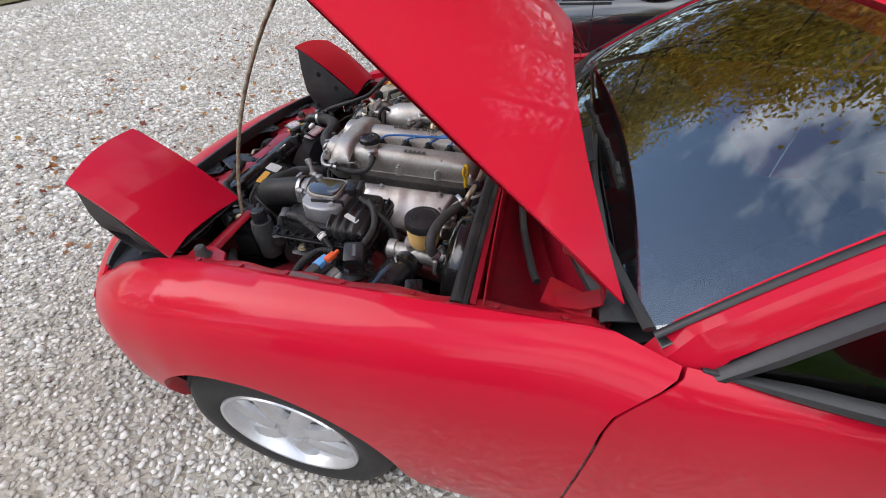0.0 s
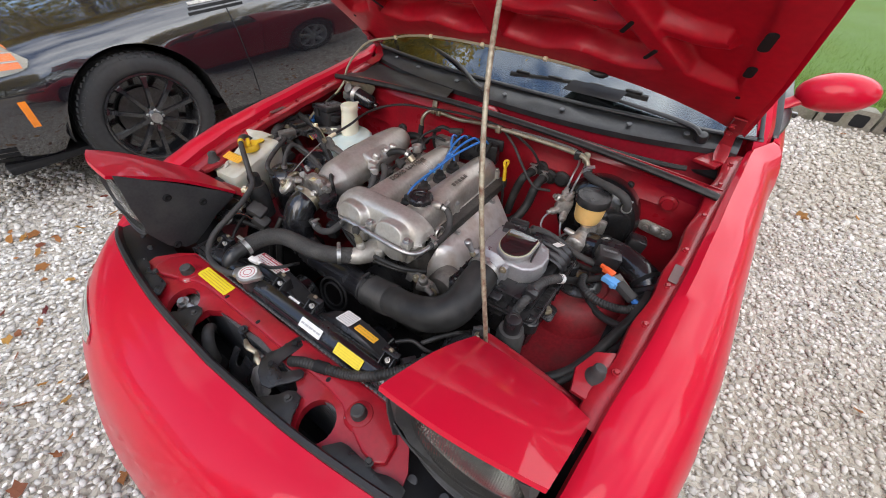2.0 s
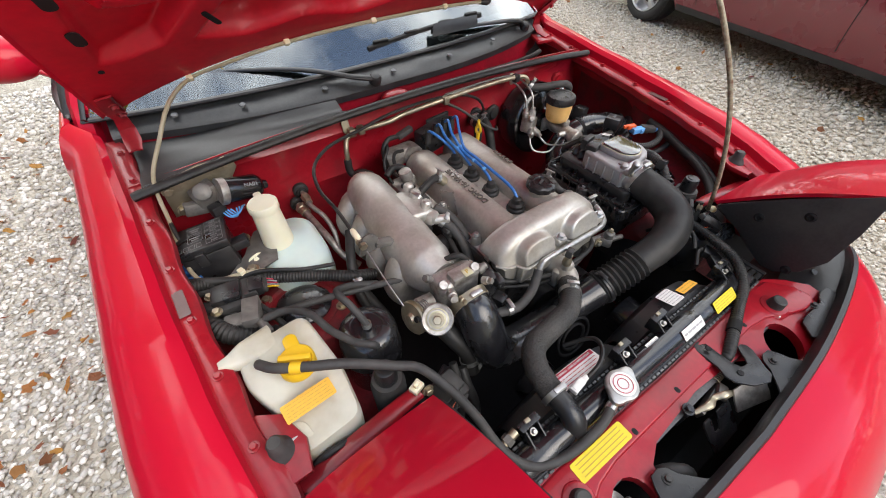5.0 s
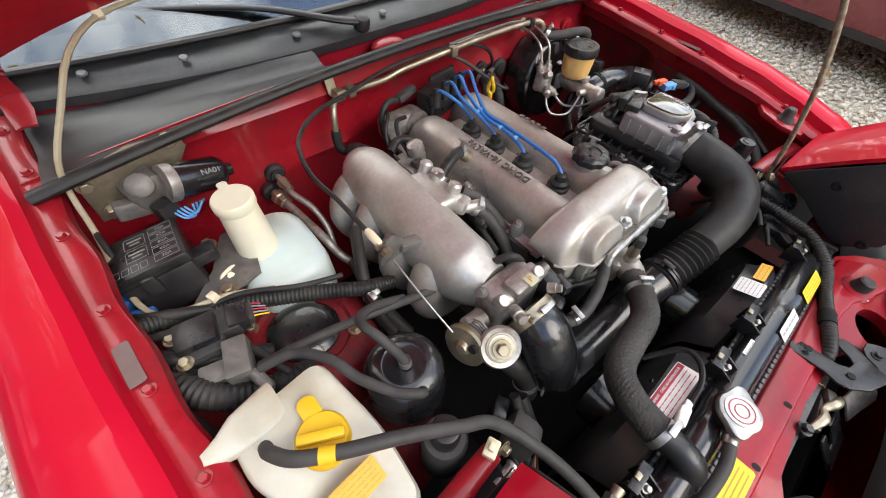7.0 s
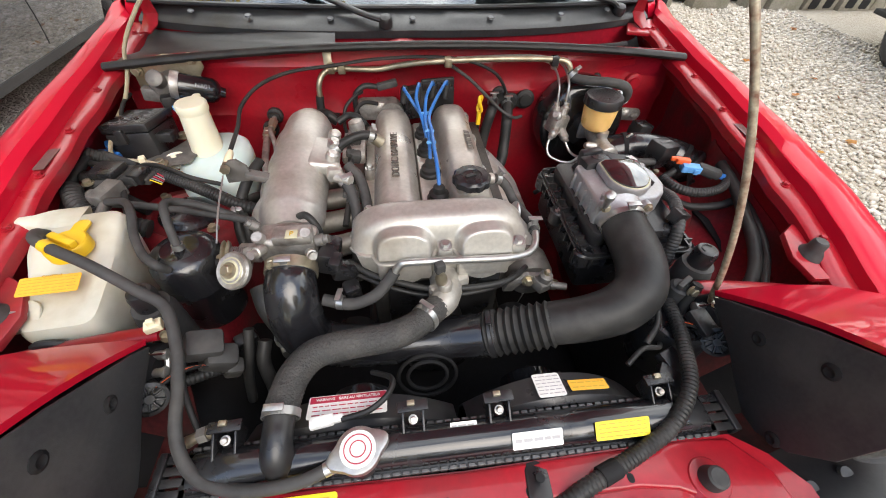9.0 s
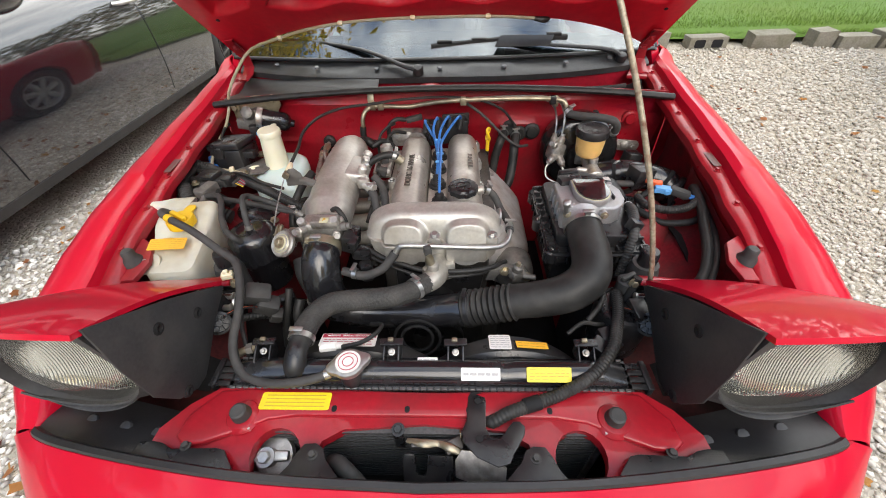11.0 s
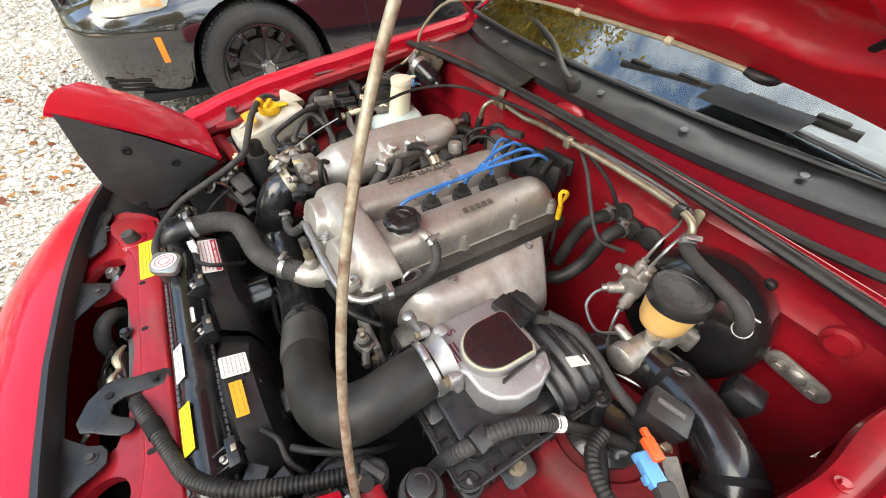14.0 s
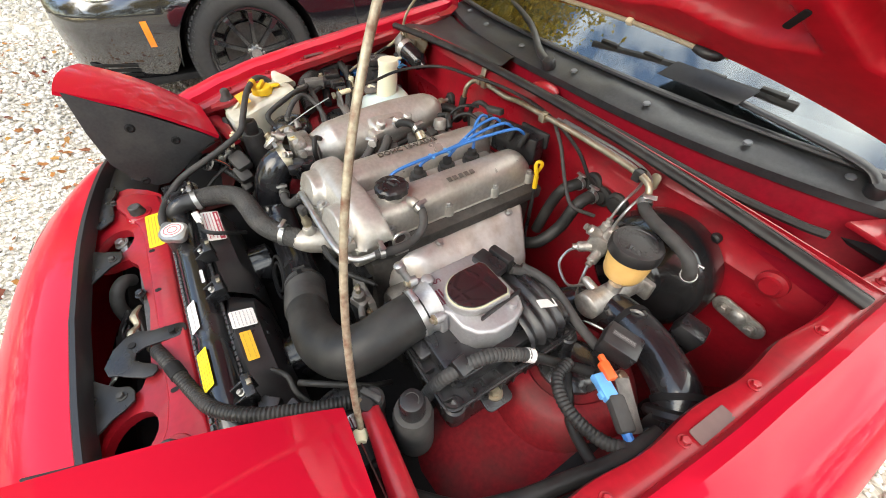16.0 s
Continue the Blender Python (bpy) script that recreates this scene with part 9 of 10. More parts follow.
for i, (txt, px, py) in enumerate((("30A", 0.026, 0.036), ("30A", 0.026, 0.018), ("80A", 0.026, 0.000), ("40A", 0.026, -0.018), ("30A", 0.026, -0.036))):
    part("fuse_text", lettering(txt, 0.0085, fm @ pose(px, py, 0.0093), 0.0002), PRINT, lid)
bm = nb()
def outline_box(w, h, px, py, t=0.0007):
    for dx, dy, sx, sy in ((0, h / 2, w, t), (0, -h / 2, w, t), (w / 2, 0, t, h), (-w / 2, 0, t, h)):
        box(bm, (sx, sy, 0.0003), fm @ pose(px + dx, py + dy, 0.0093))
for py in (0.036, 0.018, 0.0, -0.018, -0.036):
    outline_box(0.032, 0.014, 0.026, py)
for py in (0.026, -0.006):
    outline_box(0.028, 0.026, -0.010, py)
for px in (-0.040, -0.028, -0.016, -0.004):
    outline_box(0.009, 0.014, px, -0.036)
tagged(part("lid_print", bm, PRINT, lid), kind="stuff")
for w, px, py in ((0.020, -0.010, 0.030), (0.014, -0.010, 0.022), (0.022, -0.010, -0.002), (0.014, -0.010, -0.010)):
    bm = nb()
    box(bm, (w, 0.0035, 0.0003), fm @ pose(px, py, 0.0093))
    part("lid_print_bar", bm, PRINT, lid)
bm = nb()
slab(bm, [(-0.055, -0.02), (0.0, -0.03), (0.045, -0.01), (0.05, 0.06), (0.03, 0.11), (0.005, 0.10), (-0.02, 0.03)], 0.004, pose(-0.545, 0.690, 0.690, 0, 0, -10), 0.001)
bkt = part("box_bracket", bm, GRIME, fuse, "dirty steel bracket")
for x, y in ((-0.555, 0.668), (-0.545, 0.775)):
    bm = nb()
    bolt(bm, (x, y, 0.695), r=0.009)
    part("bracket_bolt", bm, BRASS, bkt)

wm = thing("wiper_motor", "black wiper motor on a plated bulkhead bracket", "wiper motor", (-0.50, 0.86, 0.74))
bm = nb()
a, b = V(-0.540, 0.838, 0.787), V(-0.446, 0.856, 0.757)
d = (b - a).normalized()
lathe(bm, [(0.024, 0), (0.0275, 0.004), (0.0275, 0.070), (0.022, 0.080), (0.012, 0.086), (0.010, 0.096), (0.0005, 0.097)], along(a, d), 28)
part("motor_body", bm, BLACKGLOSS, wm)
bm = nb()
lathe(bm, [(0.030, -0.010), (0.030, 0.004), (0.0285, 0.006)], along(a, d), 24)
part("motor_collar", bm, ALUDULL, wm)
bm = nb()
box(bm, (0.055, 0.042, 0.040), pose(-0.573, 0.860, 0.782, 0, -15, 10), 0.008)
lathe(bm, [(0.018, 0), (0.018, 0.02), (0.012, 0.024)], along((-0.575, 0.845, 0.795), (0, -0.8, 0.6)), 14)
box(bm, (0.05, 0.02, 0.03), pose(-0.60, 0.85, 0.762, 0, 10, 0), 0.004)
part("gear_case", bm, GRIME, wm)
bm = nb()
slab(bm, [(-0.075, -0.055), (0.03, -0.05), (0.085, 0.02), (0.08, 0.045), (0.01, 0.05), (-0.07, 0.03)], 0.004, pose(-0.575, 0.893, 0.785, 90, 0, 0), 0.001)
part("motor_plate", bm, BRASS, wm)
for x, z in ((-0.635, 0.80), (-0.63, 0.745), (-0.51, 0.825)):
    bm = nb()
    bolt(bm, (x, 0.887, z), (0, -1, 0), 0.009)
    part("plate_bolt", bm, BRASS, wm)
bm = nb()
part("part_number", lettering("NA01", 0.0125, Matrix.Translation(a.lerp(b, 0.60) + V(0.002, -0.0215, 0.0185)) @ pose(0, 0, 0, 48, 16, 10)), PRINT, wm)
bm.free()
bm = nb()
box(bm, (0.03, 0.025, 0.03), pose(-0.565, 0.825, 0.755, 0, 0, 20), 0.004)
part("motor_plug", bm, BLACK, wm)
for k in range(4):
    bm = nb()
    o = 0.006 * k
    tube(bm, [(-0.56 + o, 0.818, 0.752), (-0.55 + o, 0.805, 0.742), (-0.535 + o, 0.81, 0.735 + o), (-0.53 + o, 0.825, 0.745)], 0.0018, 6)
    part("motor_wire", bm, BLUECLIP, wm)

# igniter, solenoid and looms over the passenger's apron
ig = thing("igniter", "dusty black ignition module with grey plug", "igniter", (-0.61, 0.60, 0.68))
bm = nb()
box(bm, (0.065, 0.055, 0.018), pose(-0.617, 0.597, 0.712, 0, -5, -12), 0.004)
box(bm, (0.085, 0.075, 0.004), pose(-0.617, 0.595, 0.700, 0, -5, -12), 0.001)
part("igniter_case", bm, RUBBERGREY, ig)
for x, y in ((-0.638, 0.575), (-0.640, 0.620)):
    bm = nb()
    bolt(bm, (x, y, 0.719), r=0.007)
    part("igniter_bolt", bm, BRASS, ig)
bm = nb()
box(bm, (0.036, 0.044, 0.020), pose(-0.578, 0.606, 0.712, 0, 0, -12), 0.003)
box(bm, (0.020, 0.030, 0.015), pose(-0.552, 0.606, 0.705, 0, 0, -12), 0.003)
part("igniter_plug", bm, RUBBERGREY, ig)
for k, mt in enumerate((STICKR, PRINT, STICKR, PRINT, YELLOW)):
    bm = nb()
    tube(bm, [(-0.556, 0.622 - 0.006 * k, 0.708), (-0.54, 0.618 - 0.006 * k, 0.706), (-0.525, 0.612 - 0.005 * k, 0.698)], 0.0013, 5)
    part("igniter_wire", bm, mt, ig)
bm = nb()
box(bm, (0.030, 0.055, 0.030), pose(-0.585, 0.535, 0.722, 0, 0, -15), 0.003)
box(bm, (0.05, 0.03, 0.016), pose(-0.61, 0.54, 0.712, 0, 0, -15), 0.004)
lathe(bm, [(0.008, 0), (0.008, 0.03), (0.006, 0.034)], along((-0.578, 0.508, 0.722), (0.2, -1, 0)), 10)
solo("purge_valve", bm, GRIME, "small square metal-cased valve on a bracket", "valve")
loom([(-0.672, 0.655, 0.735), (-0.64, 0.66, 0.715), (-0.60, 0.655, 0.700), (-0.53, 0.625, 0.695), (-0.45, 0.585, 0.685), (-0.39, 0.555, 0.672), (-0.34, 0.55, 0.65)], 0.0125, "black corrugated loom along the passenger's apron")
loom([(-0.676, 0.575, 0.700), (-0.655, 0.553, 0.720), (-0.631, 0.518, 0.715), (-0.598, 0.498, 0.702), (-0.560, 0.490, 0.690), (-0.52, 0.488, 0.675)], 0.0165, "thick black corrugated loom beside the washer tank", 0.002, pitch=0.008)
loom([(-0.672, 0.62, 0.700), (-0.655, 0.600, 0.716), (-0.635, 0.585, 0.708), (-0.60, 0.570, 0.690), (-0.55, 0.555, 0.665)], 0.012, "black taped loom under the ignition module", 0)
loom([(-0.66, 0.86, 0.76), (-0.655, 0.80, 0.755), (-0.655, 0.72, 0.70), (-0.64, 0.66, 0.70), (-0.55, 0.640, 0.712), (-0.47, 0.60, 0.705), (-0.41, 0.58, 0.70)], 0.0042, "thin black hose clipped to the loom", 0, RUBBER)
loom([(-0.668, 0.66, 0.73), (-0.675, 0.60, 0.72), (-0.67, 0.54, 0.70), (-0.65, 0.47, 0.68)], 0.010, "black taped loom under the wing rail", 0)
bm = nb()
box(bm, (0.030, 0.020, 0.018), pose(-0.672, 0.668, 0.700, 0, 0, 30), 0.003)
solo("blue_connector", bm, BLUE, "blue wiring connector beside the fuse box", "connector")
# air-conditioning pipes
for pts, nm in (([(-0.371, 0.90, 0.674), (-0.371, 0.862, 0.672), (-0.371, 0.83, 0.670), (-0.356, 0.79, 0.655), (-0.352, 0.75, 0.63), (-0.36, 0.72, 0.60)], 0.0062),
                ([(-0.390, 0.90, 0.642), (-0.388, 0.86, 0.645), (-0.383, 0.80, 0.645), (-0.374, 0.73, 0.635), (-0.362, 0.685, 0.605), (-0.335, 0.66, 0.575)], 0.0085)):
    bm = nb()
    tube(bm, pts, nm, 12)
    ac = solo("refrigerant_pipe", bm, ALUDULL, "corroded aluminium refrigerant pipe from the bulkhead", "pipe")
    bm = nb()
    p = V(*pts[1])
    lathe(bm, [(nm * 1.9, -0.014), (nm * 1.9, 0.0), (nm * 1.6, 0.002), (nm * 1.6, 0.018)], along(p, V(*pts[2]) - p), 6)
    part("pipe_nut", bm, BRASS, ac)
loom([(-0.352, 0.66, 0.60), (-0.37, 0.60, 0.645), (-0.382, 0.555, 0.645), (-0.37, 0.52, 0.61), (-0.355, 0.49, 0.57)], 0.0115, "black insulated refrigerant hose", 0)
bm = nb()
box(bm, (0.024, 0.020, 0.016), pose(-0.384, 0.549, 0.648, 0, 0, 20), 0.003)
solo("pipe_union", bm, STEEL, "small metal union on the refrigerant hose", "union")
# ---------------------------------------------------------------- other cars
def sedan(name, label, paint, rim_mat, place, spokes, tint, wheel_r=0.345, lamps=True):
    """A four-door saloon. In its own frame y runs back from the front axle and x out to its left."""
    car = thing(name, label, "car", place.translation)
    base = Matrix.Translation(-place.translation) @ place

    def mk(pname, bm, mat, parent=car, lab="", angle=40):
        bmesh.ops.transform(bm, matrix=place, verts=bm.verts)
        return part(pname, bm, mat, parent, lab, angle)

    wb, hub, arch = 3.05, wheel_r, wheel_r + 0.045
    x_max = [(-0.93, 0.42), (-0.90, 0.62), (-0.80, 0.78), (-0.6, 0.875), (-0.35, 0.92), (0.0, 0.94), (3.0, 0.94), (3.5, 0.91), (3.8, 0.82), (3.92, 0.60)]
    x_in = [(-0.93, 0.34), (-0.8, 0.60), (-0.5, 0.70), (0, 0.74), (0.9, 0.78), (3.0, 0.78), (3.8, 0.66), (3.92, 0.48)]
    z_top = [(-0.93, 0.66), (-0.85, 0.70), (-0.6, 0.775), (-0.2, 0.84), (0.3, 0.895), (0.9, 0.955), (1.6, 0.99), (3.0, 1.02), (3.6, 1.03), (3.85, 0.98), (3.92, 0.85)]

    def surf(y, z):
        return side_x(y, z, lerp_table(x_in, y), lerp_table(x_max, y), lerp_table(z_top, y), 0.55, 2.6)

    ys = [-0.93, -0.90, -0.85, -0.78, -0.7, -0.6, -0.5] + frange(-arch + 0.002, arch - 0.002, 25) + frange(0.45, wb - 0.45, 14) + [wb + v for v in frange(-arch + 0.002, arch - 0.002, 25)] + [3.4, 3.5, 3.6, 3.7, 3.8, 3.87, 3.92]
    bm = nb()
    rings = []
    for y in ys:
        zb = side_bottom(y, 0.21 if -0.8 < y < 3.7 else 0.27, arch, (0, wb), hub)
        xi, zt = lerp_table(x_in, y), lerp_table(z_top, y)
        left = []
        for i in range(7):
            z = zb + (0.55 - zb) * i / 7 if zb < 0.55 else zb + 0.0005 * i
            left.append((surf(y, z), y, z))
        z0 = max(zb + 0.004, 0.55)
        for i in range(11):
            a = radians(90 * i / 10)
            z = z0 + (zt - z0) * math.sin(a) ** 0.8
            left.append((surf(y, z), y, z))
        across = [(x, y, zt + 0.028 * (1 - (x / xi) ** 2)) for x in frange(xi * 0.85, -xi * 0.85, 9)]
        rings.append(left + across + [(-x, yy, z) for x, yy, z in reversed(left)])
    grid(bm, rings)
    shell = mk("body", thicken(bm, 0.004), paint)
    for y in (-0.925, 3.915):
        bm = nb()
        xm = lerp_table(x_max, y) + 0.005
        box(bm, (2 * xm, 0.05, 0.50), pose(0, y + (0.03 if y < 0 else -0.03), 0.49), 0.02)
        mk("bumper", bm, paint)
    # greenhouse
    prof = [(0.80, 0.965, 0.74), (1.62, 1.40, 0.60), (1.9, 1.455, 0.585), (2.5, 1.465, 0.585), (2.95, 1.41, 0.59), (3.62, 1.06, 0.68)]
    path = smooth_path([V(w, y, z) for y, z, w in prof], 5)
    bm = nb()
    grid(bm, [[(p.x * s, p.y, p.z - 0.02 * s * s) for s in frange(-1, 1, 9)] for p in path if 1.5 < p.y < 3.1])
    mk("roof", thicken(bm, 0.02), paint)
    bm = nb()
    grid(bm, [[(p.x * s, p.y - 0.04 * (1 - s * s), p.z) for s in frange(-1, 1, 9)] for p in path if p.y < 1.62])
    mk("windscreen", thicken(bm, 0.005), tint)
    bm = nb()
    grid(bm, [[(p.x * s, p.y, p.z) for s in frange(-1, 1, 9)] for p in path if p.y > 3.0])
    mk("rear_screen", thicken(bm, 0.005), tint)
    for sd in (1, -1):
        for y0, y1 in ((1.0, 1.98), (2.03, 3.0)):
            bm = nb()
            rows = []
            for y in frange(y0, y1, 7):
                p = min(path, key=lambda q: abs(q.y - y))
                zb = lerp_table(z_top, y) - 0.01
                zt = max(zb + 0.01, p.z - 0.045)
                xt = p.x + 0.012
                rows.append([(sd * (0.80 + (xt - 0.80) * k * (zt - zb) / max(p.z - zb, 0.05)), y, zb + (zt - zb) * k) for k in frange(0, 1, 4)])
            grid(bm, rows)
            mk("side_window", thicken(bm, 0.004), tint)
        bm = nb()
        tube(bm, [(sd * 0.812, y, lerp_table(z_top, y) - 0.006) for y in frange(0.95, 3.2, 9)], 0.008, 8, 2)
        mk("window_trim", bm, STEEL if lamps else TRIMBLACK)
        bm = nb()
        tube(bm, [V(sd * (p.x + 0.015), p.y, p.z - 0.01) for p in path if p.y < 1.75], 0.028, 8, 1, smooth=False, flat=0.7)
        mk("pillar", bm, paint)
        bm = nb()
        tube(bm, [(sd * 0.79, 1.07, 0.965), (sd * 0.84, 1.07, 0.98), (sd * 0.88, 1.08, 0.99)], 0.03, 10, 4, flat=0.5)
        ball(bm, (0.12, 0.14, 0.082), pose(sd * 0.960, 1.04, 1.02), 24, 14)
        mk("door_mirror", bm, paint)
        for yd in (1.80, 2.78):
            bm = nb()
            tube(bm, [(sd * (surf(yd + k, 0.86) + o), yd + k, 0.86) for k, o in ((0, 0.0), (0.02, 0.035), (0.12, 0.038), (0.18, 0.035), (0.20, 0.0))], 0.012, 8, 4)
            mk("door_handle", bm, STEEL if lamps else paint)
        for yd in (0.62, 1.98, 3.02):
            bm = nb()
            rows = []
            for z in frange(0.30, lerp_table(z_top, yd) - 0.02, 14):
                rows.append([(sd * (surf(yd, z) + 0.0015), yd + 0.10 * (0.9 - z) * (yd < 1) - w, z) for w in (-0.003, 0.003)])
            grid(bm, rows)
            mk("door_gap", thicken(bm, 0.002), BLACKMATT)
        bm = nb()
        rows = [[(sd * (surf(y, z) + 0.004), y, z) for z in (0.21, 0.235, 0.26)] for y in frange(0.45, wb - 0.45, 12)]
        grid(bm, rows)
        mk("sill_trim", thicken(bm, 0.004), TRIMBLACK)
        if lamps:
            bm = nb()
            rows = []
            for i in range(19):
                y = -0.71 + 0.31 * i / 18
                e = (1 - abs(2 * i / 18 - 1) ** 5) ** 0.5
                zc, zh = 0.752 + 0.11 * (y + 0.555), 0.056 * (0.35 + 0.65 * e)
                rows.append([(sd * (surf(y, zc + zh * k) + 0.018), y + 0.02 * k * (1 - i / 9), zc + zh * k) for k in frange(-1, 1, 9)])
            grid(bm, rows)
            hl = mk("headlamp", thicken(bm, 0.006), LENS)
            hl.visible_shadow = False
            bm = nb()
            grid(bm, [[V(*p) + V(-sd * 0.006, 0, 0) for p in r] for r in rows])
            mk("lamp_bowl", thicken(bm, 0.002), BOWL)
            for k in range(3):
                z0 = 0.722 + 0.031 * k
                bm = nb()
                grid(bm, [[(sd * (surf(y, z) + 0.0145), y, z) for z in (z0, z0 + 0.012, z0 + 0.024)] for y in frange(-0.508 + 0.006 * k, -0.418, 6)])
                mk("turn_reflector", thicken(bm, 0.002), TURNBAR)
                bm = nb()
                grid(bm, [[(sd * (surf(y, z) + 0.0160), y, z) for z in (z0 + 0.0255, z0 + 0.0285)] for y in frange(-0.53, -0.418, 6)])
                mk("lamp_trim", thicken(bm, 0.002), STEEL)
            for y in (-0.575, -0.635):
                bm = nb()
                lathe(bm, [(0.028, -0.004), (0.027, 0.004), (0.022, 0.006), (0.018, 0.004), (0.010, 0.008), (0.0005, 0.010)], along((sd * (surf(y, 0.745) + 0.0125), y, 0.745), (sd, -0.35, 0.1)), 24)
                mk("lamp_projector", bm, REFLECT)
            bm = nb()
            rows = [[(sd * (surf(y, z) + 0.004), y, z) for z in frange(0.465, 0.590, 5)] for y in frange(-0.516, -0.486, 4)]
            grid(bm, rows)
            mk("side_marker", thicken(bm, 0.005), MARKER)
            for dz in (0.0, 0.022, 0.044):
                bm = nb()
                rows = [[(sd * (surf(y, z) + 0.003), y, z) for z in (0.832 + dz + 0.06 * (y - 0.55), 0.845 + dz + 0.06 * (y - 0.55))] for y in frange(0.40 + dz * 0.6, 0.74 + dz * 0.6, 8)]
                grid(bm, rows)
                mk("vent_slat", thicken(bm, 0.004), ALUDULL if dz == 0.044 else BLACKMATT)
            bm = nb()
            rows = [[(sd * (surf(y, z) + 0.0022), y, z) for z in (0.615, 0.620)] for y in frange(-0.9, -0.4, 14)]
            grid(bm, rows)
            mk("bumper_gap", thicken(bm, 0.002), BLACKMATT)
            for k in range(3):
                bm = nb()
                rows = [[(sd * (surf(y, z) + 0.003), y, z) for z in (0.30 + 0.03 * k, 0.318 + 0.03 * k)] for y in frange(-0.84, -0.62, 8)]
                grid(bm, rows)
                mk("lower_grille_bar", thicken(bm, 0.006), BLACKMATT)
        for ya in (0.0, wb):
            m = along((sd * 0.905, ya, hub), (sd, 0, 0))
            R0, RR = wheel_r, wheel_r * 0.69
            bm = nb()
            lathe(bm, [(RR, -0.21), (RR + 0.02, -0.222), (R0 - 0.03, -0.222), (R0 - 0.006, -0.20), (R0, -0.17), (R0, -0.045), (R0 - 0.006, -0.016), (R0 - 0.03, 0.004), (RR + 0.03, 0.006), (RR + 0.008, 0.0), (RR, -0.01)], m, 56, cap=False)
            tyre, bm = bm, nb()
            for k in range(66):
                a = 2 * math.pi * k / 66
                for w in (-0.175, -0.11, -0.04):
                    box(bm, (0.009, 0.024, 0.042), m @ pose(0, 0, 0, 0, 0, math.degrees(a)) @ pose(R0 - 0.002, 0, w, 25 if w > -0.1 else -25, 0, 0))
            for k in range(60):
                a = 2 * math.pi * k / 60
                box(bm, (0.014, 0.008, 0.004), m @ pose(0, 0, 0, 0, 0, math.degrees(a)) @ pose(R0 - 0.018, 0, 0.0, 0, 35, 0))
            wheel = mk("wheel", tyre, TYRE)
            tagged(mk("tread", bm, TYRE, wheel), kind="stuff")
            bm = nb()
            lathe(bm, [(RR + 0.004, 0.0), (RR + 0.006, 0.005), (RR - 0.004, 0.006), (RR - 0.012, -0.006), (RR - 0.02, -0.05), (RR - 0.03, -0.10), (0.10, -0.11)], m, 48, cap=False)
            mk("rim", bm, rim_mat, wheel)
            for k in range(spokes):
                bm = nb()
                s = m @ pose(0, 0, 0, 0, 0, 360 / spokes * (k + 0.3))
                rr = []
                for r, w, z in ((0.03, 0.016, -0.022), (0.08, 0.013, -0.012), (0.14, 0.012, -0.006), (RR - 0.03, 0.014, -0.004), (RR - 0.006, 0.022, -0.012)):
                    g = 1.0 if spokes > 6 else 1.9
                    rr.append([s @ V(r, w * c * g, z + 0.012 * d) for c, d in ((-1, -1), (-0.8, 0.7), (0.8, 0.7), (1, -1))])
                grid(bm, rr, close_u=True, cap=True)
                mk("spoke", bm, rim_mat, wheel)
            bm = nb()
            lathe(bm, [(0.055, -0.04), (0.055, -0.016), (0.036, -0.008), (0.030, 0.002), (0.0005, 0.003)], m, 28)
            mk("hub", bm, rim_mat, wheel)
            bm = nb()
            lathe(bm, [(0.030, 0.0), (0.029, 0.006), (0.014, 0.007), (0.0005, 0.006)], m, 24)
            mk("centre_cap", bm, STEEL, wheel)
            for k in range(5):
                bm = nb()
                a = 2 * math.pi * k / 5
                lathe(bm, [(0.009, -0.02), (0.009, 0.002), (0.006, 0.005), (0.0005, 0.005)], m @ pose(0.042 * math.cos(a), 0.042 * math.sin(a), -0.006), 6)
                mk("lug_nut", bm, STEEL, wheel)
            bm = nb()
            lathe(bm, [(0.155, -0.075), (0.155, -0.09), (0.05, -0.092)], m, 40)
            mk("brake_disc", bm, DISC, wheel)
            bm = nb()
            rows = [[(sd * x, ya + (arch + 0.01) * math.cos(a), hub + (arch + 0.01) * math.sin(a)) for x in (0.55, 0.90)] for a in frange(0, math.pi, 17)]
            grid(bm, rows)
            mk("arch_liner", thicken(bm, 0.004), BLACKMATT)
    bm = nb()
    box(bm, (1.6, 4.4, 0.04), pose(0, 1.5, 0.26), 0.01)
    mk("underbody", bm, BLACKMATT)
    return car


BOWL = material("lamp_bowl", (0.30, 0.29, 0.25), 0.4, 0.3, vary=0.12, grain=25)
TURNBAR = material("amber_bar", (0.72, 0.19, 0.04), 0.4, vary=0.1)
TINT = material("dark_glass", (0.008, 0.010, 0.012), 0.08, vary=0.05, coat=1.0, rough_vary=0.02)
sedan("black_saloon", "black saloon with black alloy wheels parked on the gravel", CARBLACK, RIMBLACK, pose(-2.965, 0.615, 0), 10, TINT, 0.352)
sedan("maroon_car", "maroon car with silver alloy wheels parked on the gravel", CARRED, RIM, pose(4.84, 2.43, 0, 0, 0, 164), 5, TINT, 0.325, lamps=False)
sedan("far_black_car", "black saloon parked beyond the other black car", CARBLACK, RIM, pose(-5.95, 0.38, 0, 0, 0, 4), 10, TINT, 0.335)

# ---------------------------------------------------------------- gravel stones, leaves, edging, lawn
rng = np.random.default_rng(7)


